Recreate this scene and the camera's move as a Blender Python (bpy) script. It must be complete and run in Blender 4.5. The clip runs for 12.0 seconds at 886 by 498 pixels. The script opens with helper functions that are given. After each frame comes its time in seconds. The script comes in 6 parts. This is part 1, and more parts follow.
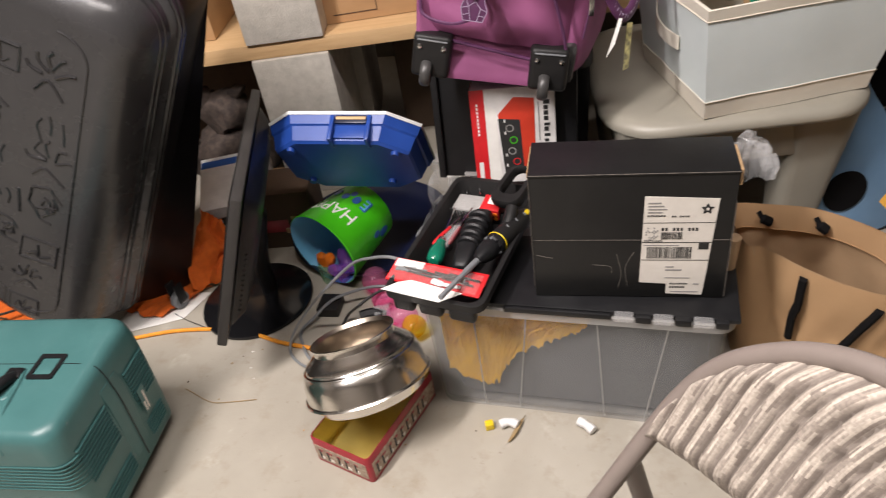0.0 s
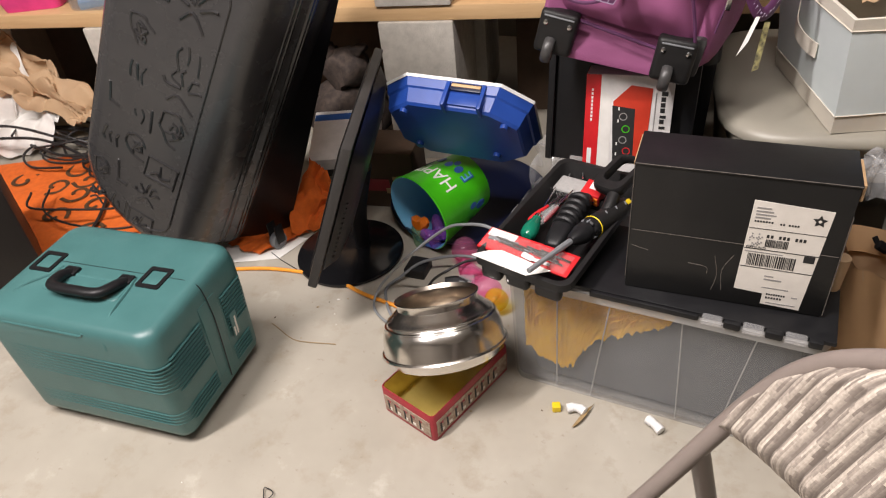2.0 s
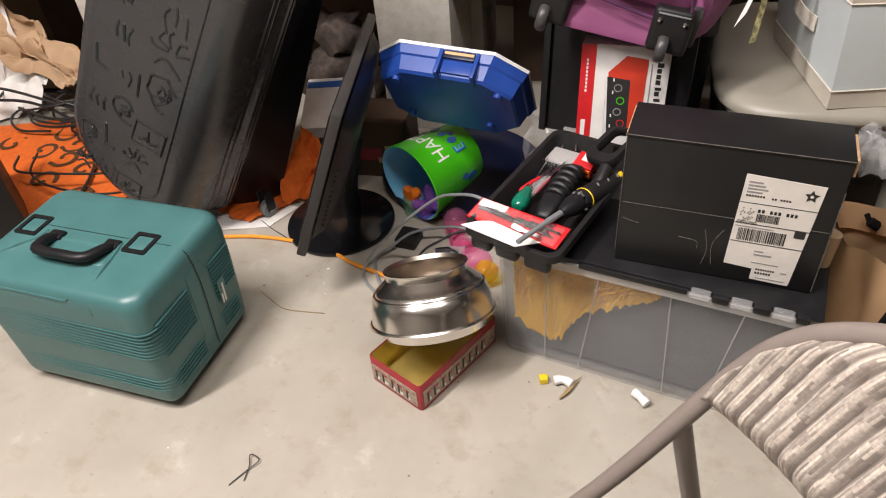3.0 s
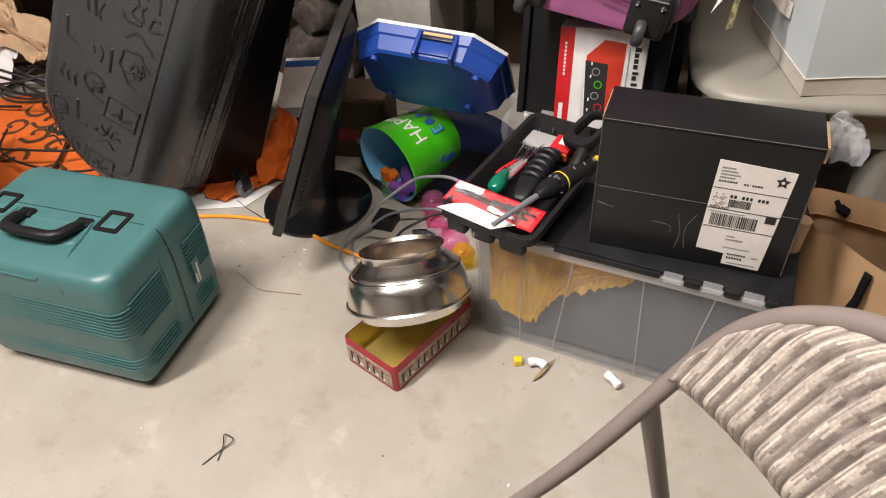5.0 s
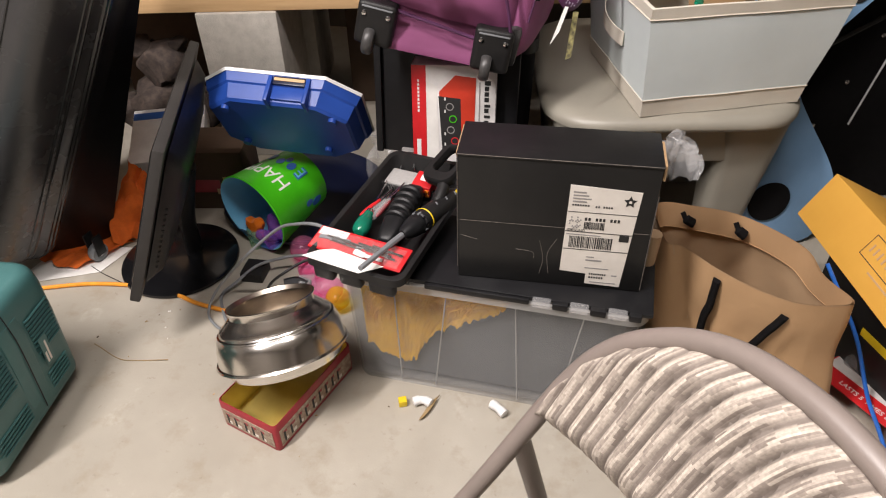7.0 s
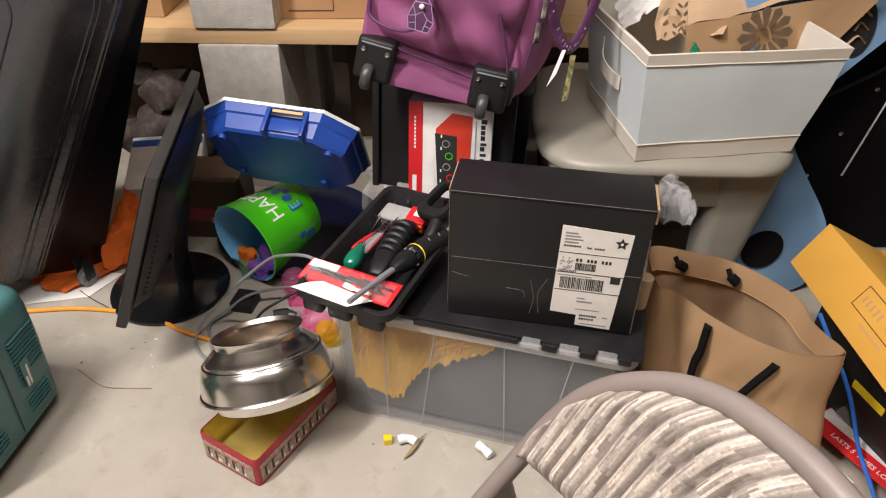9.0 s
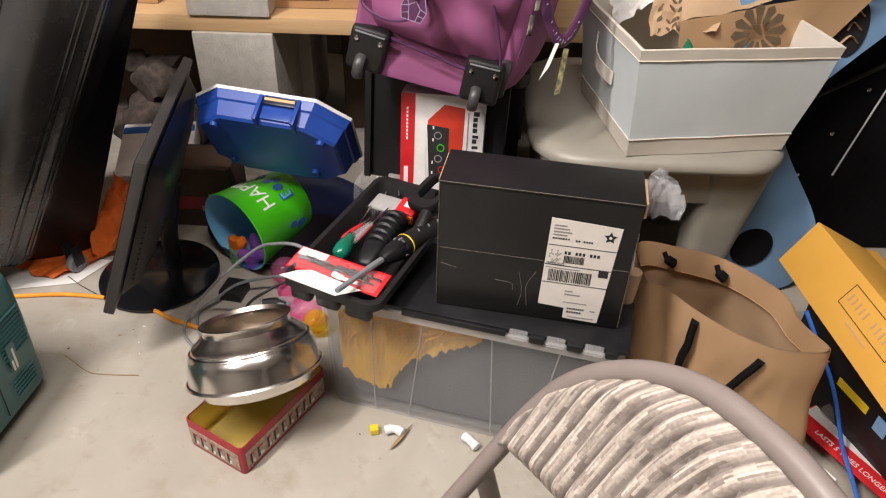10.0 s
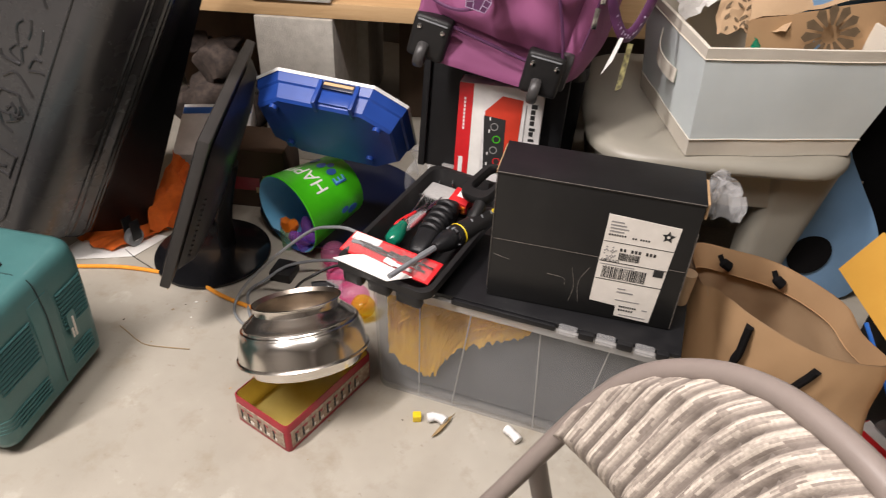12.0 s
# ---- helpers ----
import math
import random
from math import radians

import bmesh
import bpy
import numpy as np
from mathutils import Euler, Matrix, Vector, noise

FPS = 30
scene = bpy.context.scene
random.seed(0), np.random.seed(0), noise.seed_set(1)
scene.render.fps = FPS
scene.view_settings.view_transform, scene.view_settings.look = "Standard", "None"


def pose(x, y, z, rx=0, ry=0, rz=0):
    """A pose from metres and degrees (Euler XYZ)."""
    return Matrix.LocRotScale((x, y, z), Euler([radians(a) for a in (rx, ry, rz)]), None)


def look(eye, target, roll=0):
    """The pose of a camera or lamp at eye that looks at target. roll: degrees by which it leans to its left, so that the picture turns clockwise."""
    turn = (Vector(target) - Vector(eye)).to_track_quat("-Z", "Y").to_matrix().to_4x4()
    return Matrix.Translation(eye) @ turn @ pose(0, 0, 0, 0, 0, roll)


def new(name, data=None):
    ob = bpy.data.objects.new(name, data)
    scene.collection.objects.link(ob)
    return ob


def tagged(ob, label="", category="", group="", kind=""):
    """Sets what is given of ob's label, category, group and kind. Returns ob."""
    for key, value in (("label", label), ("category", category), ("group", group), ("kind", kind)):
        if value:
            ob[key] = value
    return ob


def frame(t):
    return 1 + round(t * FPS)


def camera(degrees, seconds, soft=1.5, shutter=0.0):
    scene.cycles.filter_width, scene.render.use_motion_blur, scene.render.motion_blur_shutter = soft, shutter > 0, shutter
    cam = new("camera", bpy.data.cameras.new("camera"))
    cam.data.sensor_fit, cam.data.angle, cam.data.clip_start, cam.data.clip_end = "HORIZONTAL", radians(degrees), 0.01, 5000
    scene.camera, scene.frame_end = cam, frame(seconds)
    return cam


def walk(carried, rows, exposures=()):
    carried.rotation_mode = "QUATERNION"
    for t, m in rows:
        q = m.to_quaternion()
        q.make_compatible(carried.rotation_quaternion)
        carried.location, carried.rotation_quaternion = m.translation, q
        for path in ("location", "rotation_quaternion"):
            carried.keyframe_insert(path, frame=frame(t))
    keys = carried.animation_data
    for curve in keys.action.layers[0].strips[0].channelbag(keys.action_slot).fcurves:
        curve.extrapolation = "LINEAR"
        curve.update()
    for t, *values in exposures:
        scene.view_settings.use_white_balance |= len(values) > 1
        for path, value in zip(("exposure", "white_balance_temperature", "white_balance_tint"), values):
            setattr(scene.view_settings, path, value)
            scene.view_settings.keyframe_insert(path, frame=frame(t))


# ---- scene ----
cam = camera(64.1, 12.0, soft=1.1, shutter=0.5)
PATH = [
    (0, (0.097, -0.846, 1.041), (-0.329, 0.675, -0.185), -9.8),
    (0.5, (0.104, -0.846, 1.044), (-0.44, 0.648, -0.169), -11.9),
    (1, (0.098, -0.859, 1.039), (-0.504, 0.623, -0.162), -9.5),
    (1.5, (0.089, -0.875, 1.04), (-0.552, 0.586, -0.166), -7.8),
    (2, (0.093, -0.879, 1.03), (-0.564, 0.556, -0.199), -6.5),
    (2.5, (0.095, -0.877, 1.024), (-0.555, 0.532, -0.237), -5.8),
    (3, (0.1, -0.872, 1.019), (-0.532, 0.521, -0.269), -5.4),
    (5, (0.106, -0.871, 1.018), (-0.463, 0.511, -0.31), -3.5),
    (5.5, (0.118, -0.863, 1.027), (-0.403, 0.553, -0.286), -4.4),
    (6, (0.132, -0.849, 1.021), (-0.251, 0.63, -0.27), -3.6),
    (6.5, (0.136, -0.844, 1.021), (-0.134, 0.669, -0.259), -2.1),
    (7, (0.13, -0.843, 1.02), (-0.147, 0.676, -0.251), -1.5),
    (7.5, (0.132, -0.838, 1.013), (-0.167, 0.69, -0.242), -1.0),
    (9.5, (0.142, -0.839, 1.015), (-0.124, 0.754, -0.165), 1.4),
    (10, (0.146, -0.841, 1.009), (-0.114, 0.74, -0.188), 2.1),
    (10.5, (0.141, -0.842, 1.006), (-0.126, 0.726, -0.207), 2.8),
    (11, (0.139, -0.842, 1.007), (-0.141, 0.719, -0.212), 2.9),
    (11.5, (0.136, -0.839, 1.006), (-0.168, 0.719, -0.21), 2.8),
    (12, (0.126, -0.849, 1.005), (-0.238, 0.696, -0.211), 2.6),
]
walk(cam, [(t, look(eye, target, roll)) for t, eye, target, roll in PATH])

# ---- world and lights ----
world = bpy.data.worlds.new("world")
scene.world = world
world.use_nodes = True
world.node_tree.nodes["Background"].inputs[0].default_value = (0.5, 0.5, 0.5, 1)
world.node_tree.nodes["Background"].inputs[1].default_value = 0.0


def area_lamp(name, place, size_x, size_y, watts, tone):
    data = bpy.data.lights.new(name, "AREA")
    data.shape, data.size, data.size_y, data.energy, data.color = "RECTANGLE", size_x, size_y, watts, tone
    ob = new(name, data)
    ob.location = place
    return ob


# two ceiling strip lights, built as fixtures further down
STRIPS = [(-1.05, -1.12, 2.46, 62, 98), (0.0, -0.60, 2.46, 6, 35)]
for sx, sy, sz, turn, watts in STRIPS:
    strip = area_lamp("strip_lamp", (sx, sy, sz - 0.05), 1.15, 0.12, watts, (1.0, 0.92, 0.90))
    strip.rotation_euler = (0, 0, radians(turn))


# ---- materials ----
def mat(name, color, rough=0.5, metal=0.0, color2=None, scale=30.0, amount=0.5, bump=0.0, bump_scale=None, wear=0.0, wear_color=None, spec=0.5, coat=0.0, stretch=(1, 1, 1)):
    m = bpy.data.materials.new(name)
    m.use_nodes = True
    nt = m.node_tree
    b = nt.nodes["Principled BSDF"]
    b.inputs["Metallic"].default_value = metal
    b.inputs["Specular IOR Level"].default_value = spec
    b.inputs["Coat Weight"].default_value = coat
    tc = nt.nodes.new("ShaderNodeTexCoord")
    mp = nt.nodes.new("ShaderNodeMapping")
    mp.inputs["Scale"].default_value = stretch
    nt.links.new(tc.outputs["Object"], mp.inputs["Vector"])

    def noise_node(sc, detail=4.0, r=0.6):
        n = nt.nodes.new("ShaderNodeTexNoise")
        n.inputs["Scale"].default_value, n.inputs["Detail"].default_value, n.inputs["Roughness"].default_value = sc, detail, r
        nt.links.new(mp.outputs["Vector"], n.inputs["Vector"])
        return n

    n1 = noise_node(scale)
    c2 = color2 or tuple(c * 0.82 for c in color)
    ramp = nt.nodes.new("ShaderNodeValToRGB")
    ramp.color_ramp.elements[0].position, ramp.color_ramp.elements[1].position = 0.5 - 0.5 * amount * 0.6, 0.5 + 0.5 * amount * 0.6
    ramp.color_ramp.elements[0].color, ramp.color_ramp.elements[1].color = (*c2, 1), (*color, 1)
    nt.links.new(n1.outputs["Fac"], ramp.inputs["Fac"])
    out = ramp.outputs["Color"]
    if wear > 0:
        n2 = noise_node(scale * 0.22, 6.0, 0.7)
        r2 = nt.nodes.new("ShaderNodeValToRGB")
        r2.color_ramp.elements[0].position, r2.color_ramp.elements[1].position = 0.52, 0.72
        nt.links.new(n2.outputs["Fac"], r2.inputs["Fac"])
        mul = nt.nodes.new("ShaderNodeMath")
        mul.operation = "MULTIPLY"
        mul.inputs[1].default_value = wear
        nt.links.new(r2.outputs["Color"], mul.inputs[0])
        mx = nt.nodes.new("ShaderNodeMix")
        mx.data_type = "RGBA"
        nt.links.new(mul.outputs[0], mx.inputs["Factor"])
        nt.links.new(out, mx.inputs[6])
        mx.inputs[7].default_value = (*(wear_color or (0.5, 0.48, 0.45)), 1)
        out = mx.outputs[2]
    nt.links.new(out, b.inputs["Base Color"])
    rr = nt.nodes.new("ShaderNodeMapRange")
    rr.inputs["To Min"].default_value, rr.inputs["To Max"].default_value = max(0.02, rough * 0.82), min(1.0, rough * 1.18)
    n3 = noise_node(scale * 0.6 + 4)
    nt.links.new(n3.outputs["Fac"], rr.inputs["Value"])
    nt.links.new(rr.outputs["Result"], b.inputs["Roughness"])
    if bump > 0:
        n4 = noise_node(bump_scale or scale * 3)
        bp = nt.nodes.new("ShaderNodeBump")
        bp.inputs["Strength"].default_value, bp.inputs["Distance"].default_value = min(1.0, bump), 0.002
        nt.links.new(n4.outputs["Fac"], bp.inputs["Height"])
        nt.links.new(bp.outputs["Normal"], b.inputs["Normal"])
    return m


def clear_mat(name, tint, see, rough=0.25, milk=(0.8, 0.8, 0.8)):
    """Thin plastic: a share of the light goes straight through, the rest meets a glossy, milky skin."""
    m = bpy.data.materials.new(name)
    m.use_nodes = True
    nt = m.node_tree
    b = nt.nodes["Principled BSDF"]
    b.inputs["Base Color"].default_value = (*milk, 1)
    b.inputs["Roughness"].default_value = rough
    tr = nt.nodes.new("ShaderNodeBsdfTransparent")
    tr.inputs["Color"].default_value = (*tint, 1)
    mx = nt.nodes.new("ShaderNodeMixShader")
    n = nt.nodes.new("ShaderNodeTexNoise")
    n.inputs["Scale"].default_value = 9
    rg = nt.nodes.new("ShaderNodeMapRange")
    rg.inputs["To Min"].default_value, rg.inputs["To Max"].default_value = see - 0.06, see + 0.06
    nt.links.new(n.outputs["Fac"], rg.inputs["Value"])
    nt.links.new(rg.outputs["Result"], mx.inputs["Fac"])
    nt.links.new(b.outputs["BSDF"], mx.inputs[1])
    nt.links.new(tr.outputs["BSDF"], mx.inputs[2])
    nt.links.new(mx.outputs["Shader"], nt.nodes["Material Output"].inputs["Surface"])
    return m


def brushed(m, amount):
    """Fine turned grooves round the z axis stretch the highlights."""
    nt = m.node_tree
    b = nt.nodes["Principled BSDF"]
    tg = nt.nodes.new("ShaderNodeTangent")
    tg.direction_type, tg.axis = "RADIAL", "Z"
    nt.links.new(tg.outputs["Tangent"], b.inputs["Tangent"])
    b.inputs["Anisotropic"].default_value = amount
    return m


def glow_mat(name, color, strength):
    m = bpy.data.materials.new(name)
    m.use_nodes = True
    b = m.node_tree.nodes["Principled BSDF"]
    b.inputs["Emission Color"].default_value = (*color, 1)
    b.inputs["Emission Strength"].default_value = strength
    return m


def concrete_mat():
    """Trowelled slab: broad cloudy tone, small mottling, dark marks and fine pores."""
    m = mat("concrete", (0.40, 0.367, 0.307), 0.5, color2=(0.30, 0.272, 0.222), scale=4.0, amount=0.9, bump=0.12, bump_scale=190, wear=0.6, wear_color=(0.49, 0.46, 0.40))
    nt = m.node_tree
    b = nt.nodes["Principled BSDF"]
    old = b.inputs["Base Color"].links[0].from_socket
    tc = [n for n in nt.nodes if n.type == "TEX_COORD"][0]
    for scale, lo, hi, tone, detail in ((13.0, 0.53, 0.68, (0.27, 0.225, 0.16, 1), 8.0), (48.0, 0.64, 0.73, (0.19, 0.15, 0.11, 1), 5.0), (8.0, 0.60, 0.78, (0.62, 0.59, 0.53, 1), 8.0)):
        n = nt.nodes.new("ShaderNodeTexNoise")
        n.inputs["Scale"].default_value, n.inputs["Detail"].default_value, n.inputs["Roughness"].default_value = scale, detail, 0.65
        nt.links.new(tc.outputs["Object"], n.inputs["Vector"])
        r = nt.nodes.new("ShaderNodeMapRange")
        r.inputs["From Min"].default_value, r.inputs["From Max"].default_value, r.inputs["To Max"].default_value = lo, hi, 0.55
        nt.links.new(n.outputs["Fac"], r.inputs["Value"])
        mx = nt.nodes.new("ShaderNodeMix")
        mx.data_type = "RGBA"
        nt.links.new(r.outputs["Result"], mx.inputs["Factor"])
        nt.links.new(old, mx.inputs[6])
        mx.inputs[7].default_value = tone
        old = mx.outputs[2]
    nt.links.new(old, b.inputs["Base Color"])
    return m


M = dict(
    concrete=concrete_mat(),
    wall=mat("painted_wall", (0.22, 0.20, 0.175), 0.8, scale=12, bump=0.2, bump_scale=90),
    ceiling=mat("ceiling_paint", (0.72, 0.70, 0.67), 0.9, scale=12),
    block=mat("concrete_block", (0.60, 0.565, 0.50), 0.92, color2=(0.43, 0.405, 0.355), scale=34, amount=0.8, bump=1.0, bump_scale=220, wear=0.5, wear_color=(0.66, 0.63, 0.57)),
    plank=mat("pine_plank", (0.62, 0.42, 0.22), 0.6, color2=(0.52, 0.33, 0.16), scale=14, amount=0.9, bump=0.15, stretch=(0.5, 7, 7)),
    black=mat("black_plastic", (0.010, 0.010, 0.011), 0.42, spec=0.3, color2=(0.008, 0.008, 0.009), scale=40, bump=0.12, bump_scale=700, wear=0.12, wear_color=(0.08, 0.08, 0.08)),
    shell=mat("moulded_black_plastic", (0.044, 0.043, 0.044), 0.27, spec=0.5, color2=(0.040, 0.039, 0.040), scale=18, bump=0.1, bump_scale=500, wear=0.15, wear_color=(0.07, 0.068, 0.065)),
    shell_gloss=mat("polished_black_relief", (0.030, 0.029, 0.030), 0.17, spec=0.6, scale=18, bump=0.1, bump_scale=300),
    blackgloss=mat("glossy_black_plastic", (0.008, 0.008, 0.009), 0.16, scale=30),
    # bezel grey, set lighter than the black back cover
    monitor_grey=mat("bezel_grey_plastic", (0.042, 0.039, 0.037), 0.45, spec=0.3, color2=(0.032, 0.030, 0.029), scale=26, amount=0.9, bump=0.08, bump_scale=800),
    wheel_grey=mat("grey_wheel_plastic", (0.055, 0.053, 0.052), 0.4, scale=40, bump=0.1),
    greyblack=mat("dark_grey_plastic", (0.015, 0.0145, 0.0145), 0.45, spec=0.3, scale=50, bump=0.1, bump_scale=900),
    card_black=mat("black_coated_card", (0.013, 0.0127, 0.0127), 0.36, spec=0.35, color2=(0.009, 0.009, 0.009), scale=22, amount=1.0, bump=0.12, bump_scale=60, wear=0.25, wear_color=(0.035, 0.034, 0.033)),
    card_edge=mat("raw_card_edge", (0.42, 0.27, 0.14), 0.85, scale=80),
    label=mat("label_paper", (0.74, 0.70, 0.64), 0.55, color2=(0.68, 0.64, 0.58), scale=30),
    scuff=mat("rubbed_card_edge", (0.16, 0.14, 0.12), 0.8, color2=(0.03, 0.028, 0.026), scale=140, amount=0.8),
    ink=mat("black_ink", (0.02, 0.02, 0.02), 0.6, scale=60),
    olive_print=mat("olive_black_print", (0.045, 0.028, 0.010), 0.9, color2=(0.10, 0.035, 0.006), scale=60, amount=0.8),
    greyink=mat("grey_ink", (0.3, 0.29, 0.28), 0.6, scale=60),
    teal=mat("teal_plastic", (0.060, 0.158, 0.155), 0.36, spec=0.45, color2=(0.046, 0.128, 0.126), scale=14, amount=1.0, bump=0.12, bump_scale=500, wear=0.45, wear_color=(0.10, 0.215, 0.205)),
    steel=brushed(mat("brushed_steel", (0.80, 0.765, 0.72), 0.20, metal=1.0, color2=(0.72, 0.69, 0.65), scale=18, bump=0.02, stretch=(1, 1, 14)), 0.25),
    steel_in=mat("darker_steel", (0.50, 0.44, 0.37), 0.3, metal=1.0, scale=20),
    chrome=mat("chrome", (0.7, 0.7, 0.7), 0.15, metal=1.0, scale=30),
    gold=mat("gold_lacquered_tin", (0.82, 0.67, 0.22), 0.34, metal=0.75, color2=(0.74, 0.58, 0.17), scale=16),
    redtin=mat("red_printed_tin", (0.34, 0.025, 0.035), 0.4, color2=(0.26, 0.02, 0.03), scale=30, wear=0.2, wear_color=(0.4, 0.2, 0.15)),
    tinprint=mat("aged_print", (0.45, 0.38, 0.28), 0.45, color2=(0.22, 0.12, 0.09), scale=120, amount=0.6),
    blue=mat("blue_plastic", (0.018, 0.062, 0.30), 0.36, spec=0.35, color2=(0.014, 0.05, 0.25), scale=12, wear=0.12, wear_color=(0.05, 0.1, 0.36)),
    navy=mat("navy_plastic", (0.0045, 0.008, 0.032), 0.35, scale=14),
    white=mat("white_plastic", (0.75, 0.75, 0.74), 0.4, scale=20),
    paper=mat("white_paper", (0.8, 0.78, 0.74), 0.75, color2=(0.72, 0.70, 0.66), scale=25, bump=0.1),
    pail_green=mat("bright_green_tin", (0.07, 0.55, 0.012), 0.3, color2=(0.055, 0.48, 0.01), scale=16, spec=0.4),
    pail_blue=mat("sky_blue_enamel", (0.15, 0.45, 0.70), 0.4, color2=(0.125, 0.40, 0.65), scale=16),
    blueprint=mat("blue_print", (0.03, 0.12, 0.42), 0.35, scale=16),
    orange=mat("orange_plastic", (0.85, 0.20, 0.015), 0.35, scale=30),
    orange_cord=mat("orange_cable", (0.85, 0.33, 0.03), 0.45, scale=60),
    cable_grey=mat("grey_cable", (0.20, 0.21, 0.22), 0.5, scale=60),
    cable_black=mat("black_cable", (0.014, 0.013, 0.013), 0.5, scale=60),
    cable_blue=mat("blue_cable", (0.02, 0.14, 0.55), 0.45, scale=60),
    cloth_orange=mat("orange_felt", (0.72, 0.14, 0.012), 0.95, color2=(0.6, 0.11, 0.01), scale=60, bump=0.5, bump_scale=500, wear=0.0),
    cloth_grey=mat("grey_cloth", (0.20, 0.205, 0.215), 0.95, color2=(0.16, 0.165, 0.175), scale=5, amount=1.0, bump=0.1, bump_scale=300),
    ochre=mat("ochre_yarn", (0.98, 0.60, 0.035), 0.8, color2=(0.92, 0.48, 0.02), scale=22, amount=1.0, bump=0.6, stretch=(3, 3, 0.6)),
    purple=mat("purple_nylon", (0.33, 0.10, 0.225), 0.6, color2=(0.27, 0.078, 0.185), scale=8, amount=1.0, bump=0.5, bump_scale=850, spec=0.4),
    tag_yellow=mat("yellow_printed_paper", (0.55, 0.50, 0.22), 0.7, color2=(0.10, 0.09, 0.06), scale=90, amount=0.5),
    lilac=mat("pale_lilac_print", (0.36, 0.28, 0.40), 0.5, scale=40),
    purple_dark=mat("dark_purple_trim", (0.10, 0.03, 0.09), 0.5, scale=50, bump=0.3),
    taupe_plastic=mat("taupe_resin", (0.32, 0.298, 0.245), 0.40, color2=(0.275, 0.258, 0.215), scale=9, amount=1.0, bump=0.12, bump_scale=400, wear=0.2, wear_color=(0.29, 0.27, 0.23)),
    bin_blue=mat("pale_blue_canvas", (0.69, 0.75, 0.745), 0.9, color2=(0.64, 0.70, 0.695), scale=7, bump=0.35, bump_scale=900),
    bin_cream=mat("cream_canvas", (0.72, 0.67, 0.57), 0.9, color2=(0.66, 0.61, 0.52), scale=9, bump=0.35, bump_scale=900),
    kraft=mat("kraft_paper", (0.52, 0.33, 0.175), 0.72, color2=(0.45, 0.275, 0.14), scale=7, amount=1.0, bump=0.25, bump_scale=60, wear=0.2, wear_color=(0.47, 0.31, 0.17)),
    kraft_light=mat("creased_kraft_paper", (0.52, 0.36, 0.215), 0.75, color2=(0.44, 0.29, 0.165), scale=9, amount=1.0, bump=0.5, bump_scale=40),
    carton=mat("cardboard", (0.47, 0.29, 0.145), 0.8, color2=(0.42, 0.25, 0.12), scale=9, amount=0.9, bump=0.15, bump_scale=120, stretch=(1, 1, 4)),
    carton_yellow=mat("amber_carton", (0.68, 0.37, 0.06), 0.6, color2=(0.62, 0.32, 0.05), scale=8, amount=0.9, bump=0.08, bump_scale=120),
    foam=mat("light_blue_foam", (0.23, 0.40, 0.62), 0.55, color2=(0.20, 0.36, 0.57), scale=9, bump=0.1),
    frame=mat("taupe_painted_steel", (0.215, 0.178, 0.158), 0.38, color2=(0.19, 0.158, 0.14), scale=20, bump=0.05, bump_scale=600),
    red=mat("red_card", (0.62, 0.02, 0.025), 0.35, scale=30),
    red_body=mat("red_print", (0.60, 0.05, 0.025), 0.35, scale=20),
    white_card=mat("white_card", (0.82, 0.80, 0.78), 0.35, scale=20),
    green_gloss=mat("green_handle_plastic", (0.008, 0.16, 0.095), 0.16, color2=(0.006, 0.13, 0.078), scale=20),
    lime_clear=clear_mat("pale_green_translucent_plastic", (0.75, 0.95, 0.8), 0.62, 0.15, (0.35, 0.62, 0.42)),
    green_clear=clear_mat("green_translucent_plastic", (0.05, 0.6, 0.35), 0.35, 0.15, (0.01, 0.35, 0.2)),
    pink_clear=clear_mat("pink_translucent_plastic", (1.0, 0.66, 0.82), 0.90, 0.15, (0.9, 0.35, 0.58)),
    yellow_clear=clear_mat("yellow_translucent_plastic", (1.0, 0.9, 0.45), 0.85, 0.15, (0.8, 0.62, 0.05)),
    purple_clear=clear_mat("violet_translucent_plastic", (0.82, 0.55, 0.98), 0.62, 0.12, (0.40, 0.16, 0.62)),
    blister=clear_mat("clear_blister", (1, 1, 1), 0.86, 0.07, (0.6, 0.6, 0.6)),
    film=clear_mat("clear_film", (0.97, 0.97, 0.97), 0.80, 0.12, (0.8, 0.8, 0.8)),
    tote=clear_mat("frosted_polypropylene", (0.97, 0.97, 0.97), 0.82, 0.34, (0.42, 0.43, 0.44)),
    tote_rim=clear_mat("frosted_rim", (0.92, 0.92, 0.92), 0.58, 0.3, (0.62, 0.61, 0.59)),
    yellow=mat("yellow_plastic", (0.8, 0.58, 0.02), 0.35, scale=30),
    leaf=mat("dry_leaf", (0.33, 0.23, 0.11), 0.7, scale=60, bump=0.4),
    foam_white=mat("white_packing_foam", (0.82, 0.81, 0.79), 0.85, scale=60, bump=0.4, bump_scale=300),
    # pale fur, darkened in its colour for the shade under the shelf
    plush=mat("plush_in_shade", (0.075, 0.055, 0.044), 0.95, color2=(0.035, 0.026, 0.022), scale=60, bump=0.8, bump_scale=250),
    dark=mat("dark_fabric", (0.008, 0.0075, 0.008), 0.9, spec=0.1, scale=60, bump=0.4, bump_scale=500),
    print_brown=mat("brown_print", (0.15, 0.10, 0.055), 0.8, color2=(0.11, 0.075, 0.04), scale=60),
    dark_wood=mat("dark_stained_wood", (0.012, 0.008, 0.0065), 0.5, color2=(0.008, 0.006, 0.005), scale=12, amount=0.9, bump=0.1, stretch=(8, 8, 0.6)),
    # cardboard brown with the shade under the shelf put into its colour
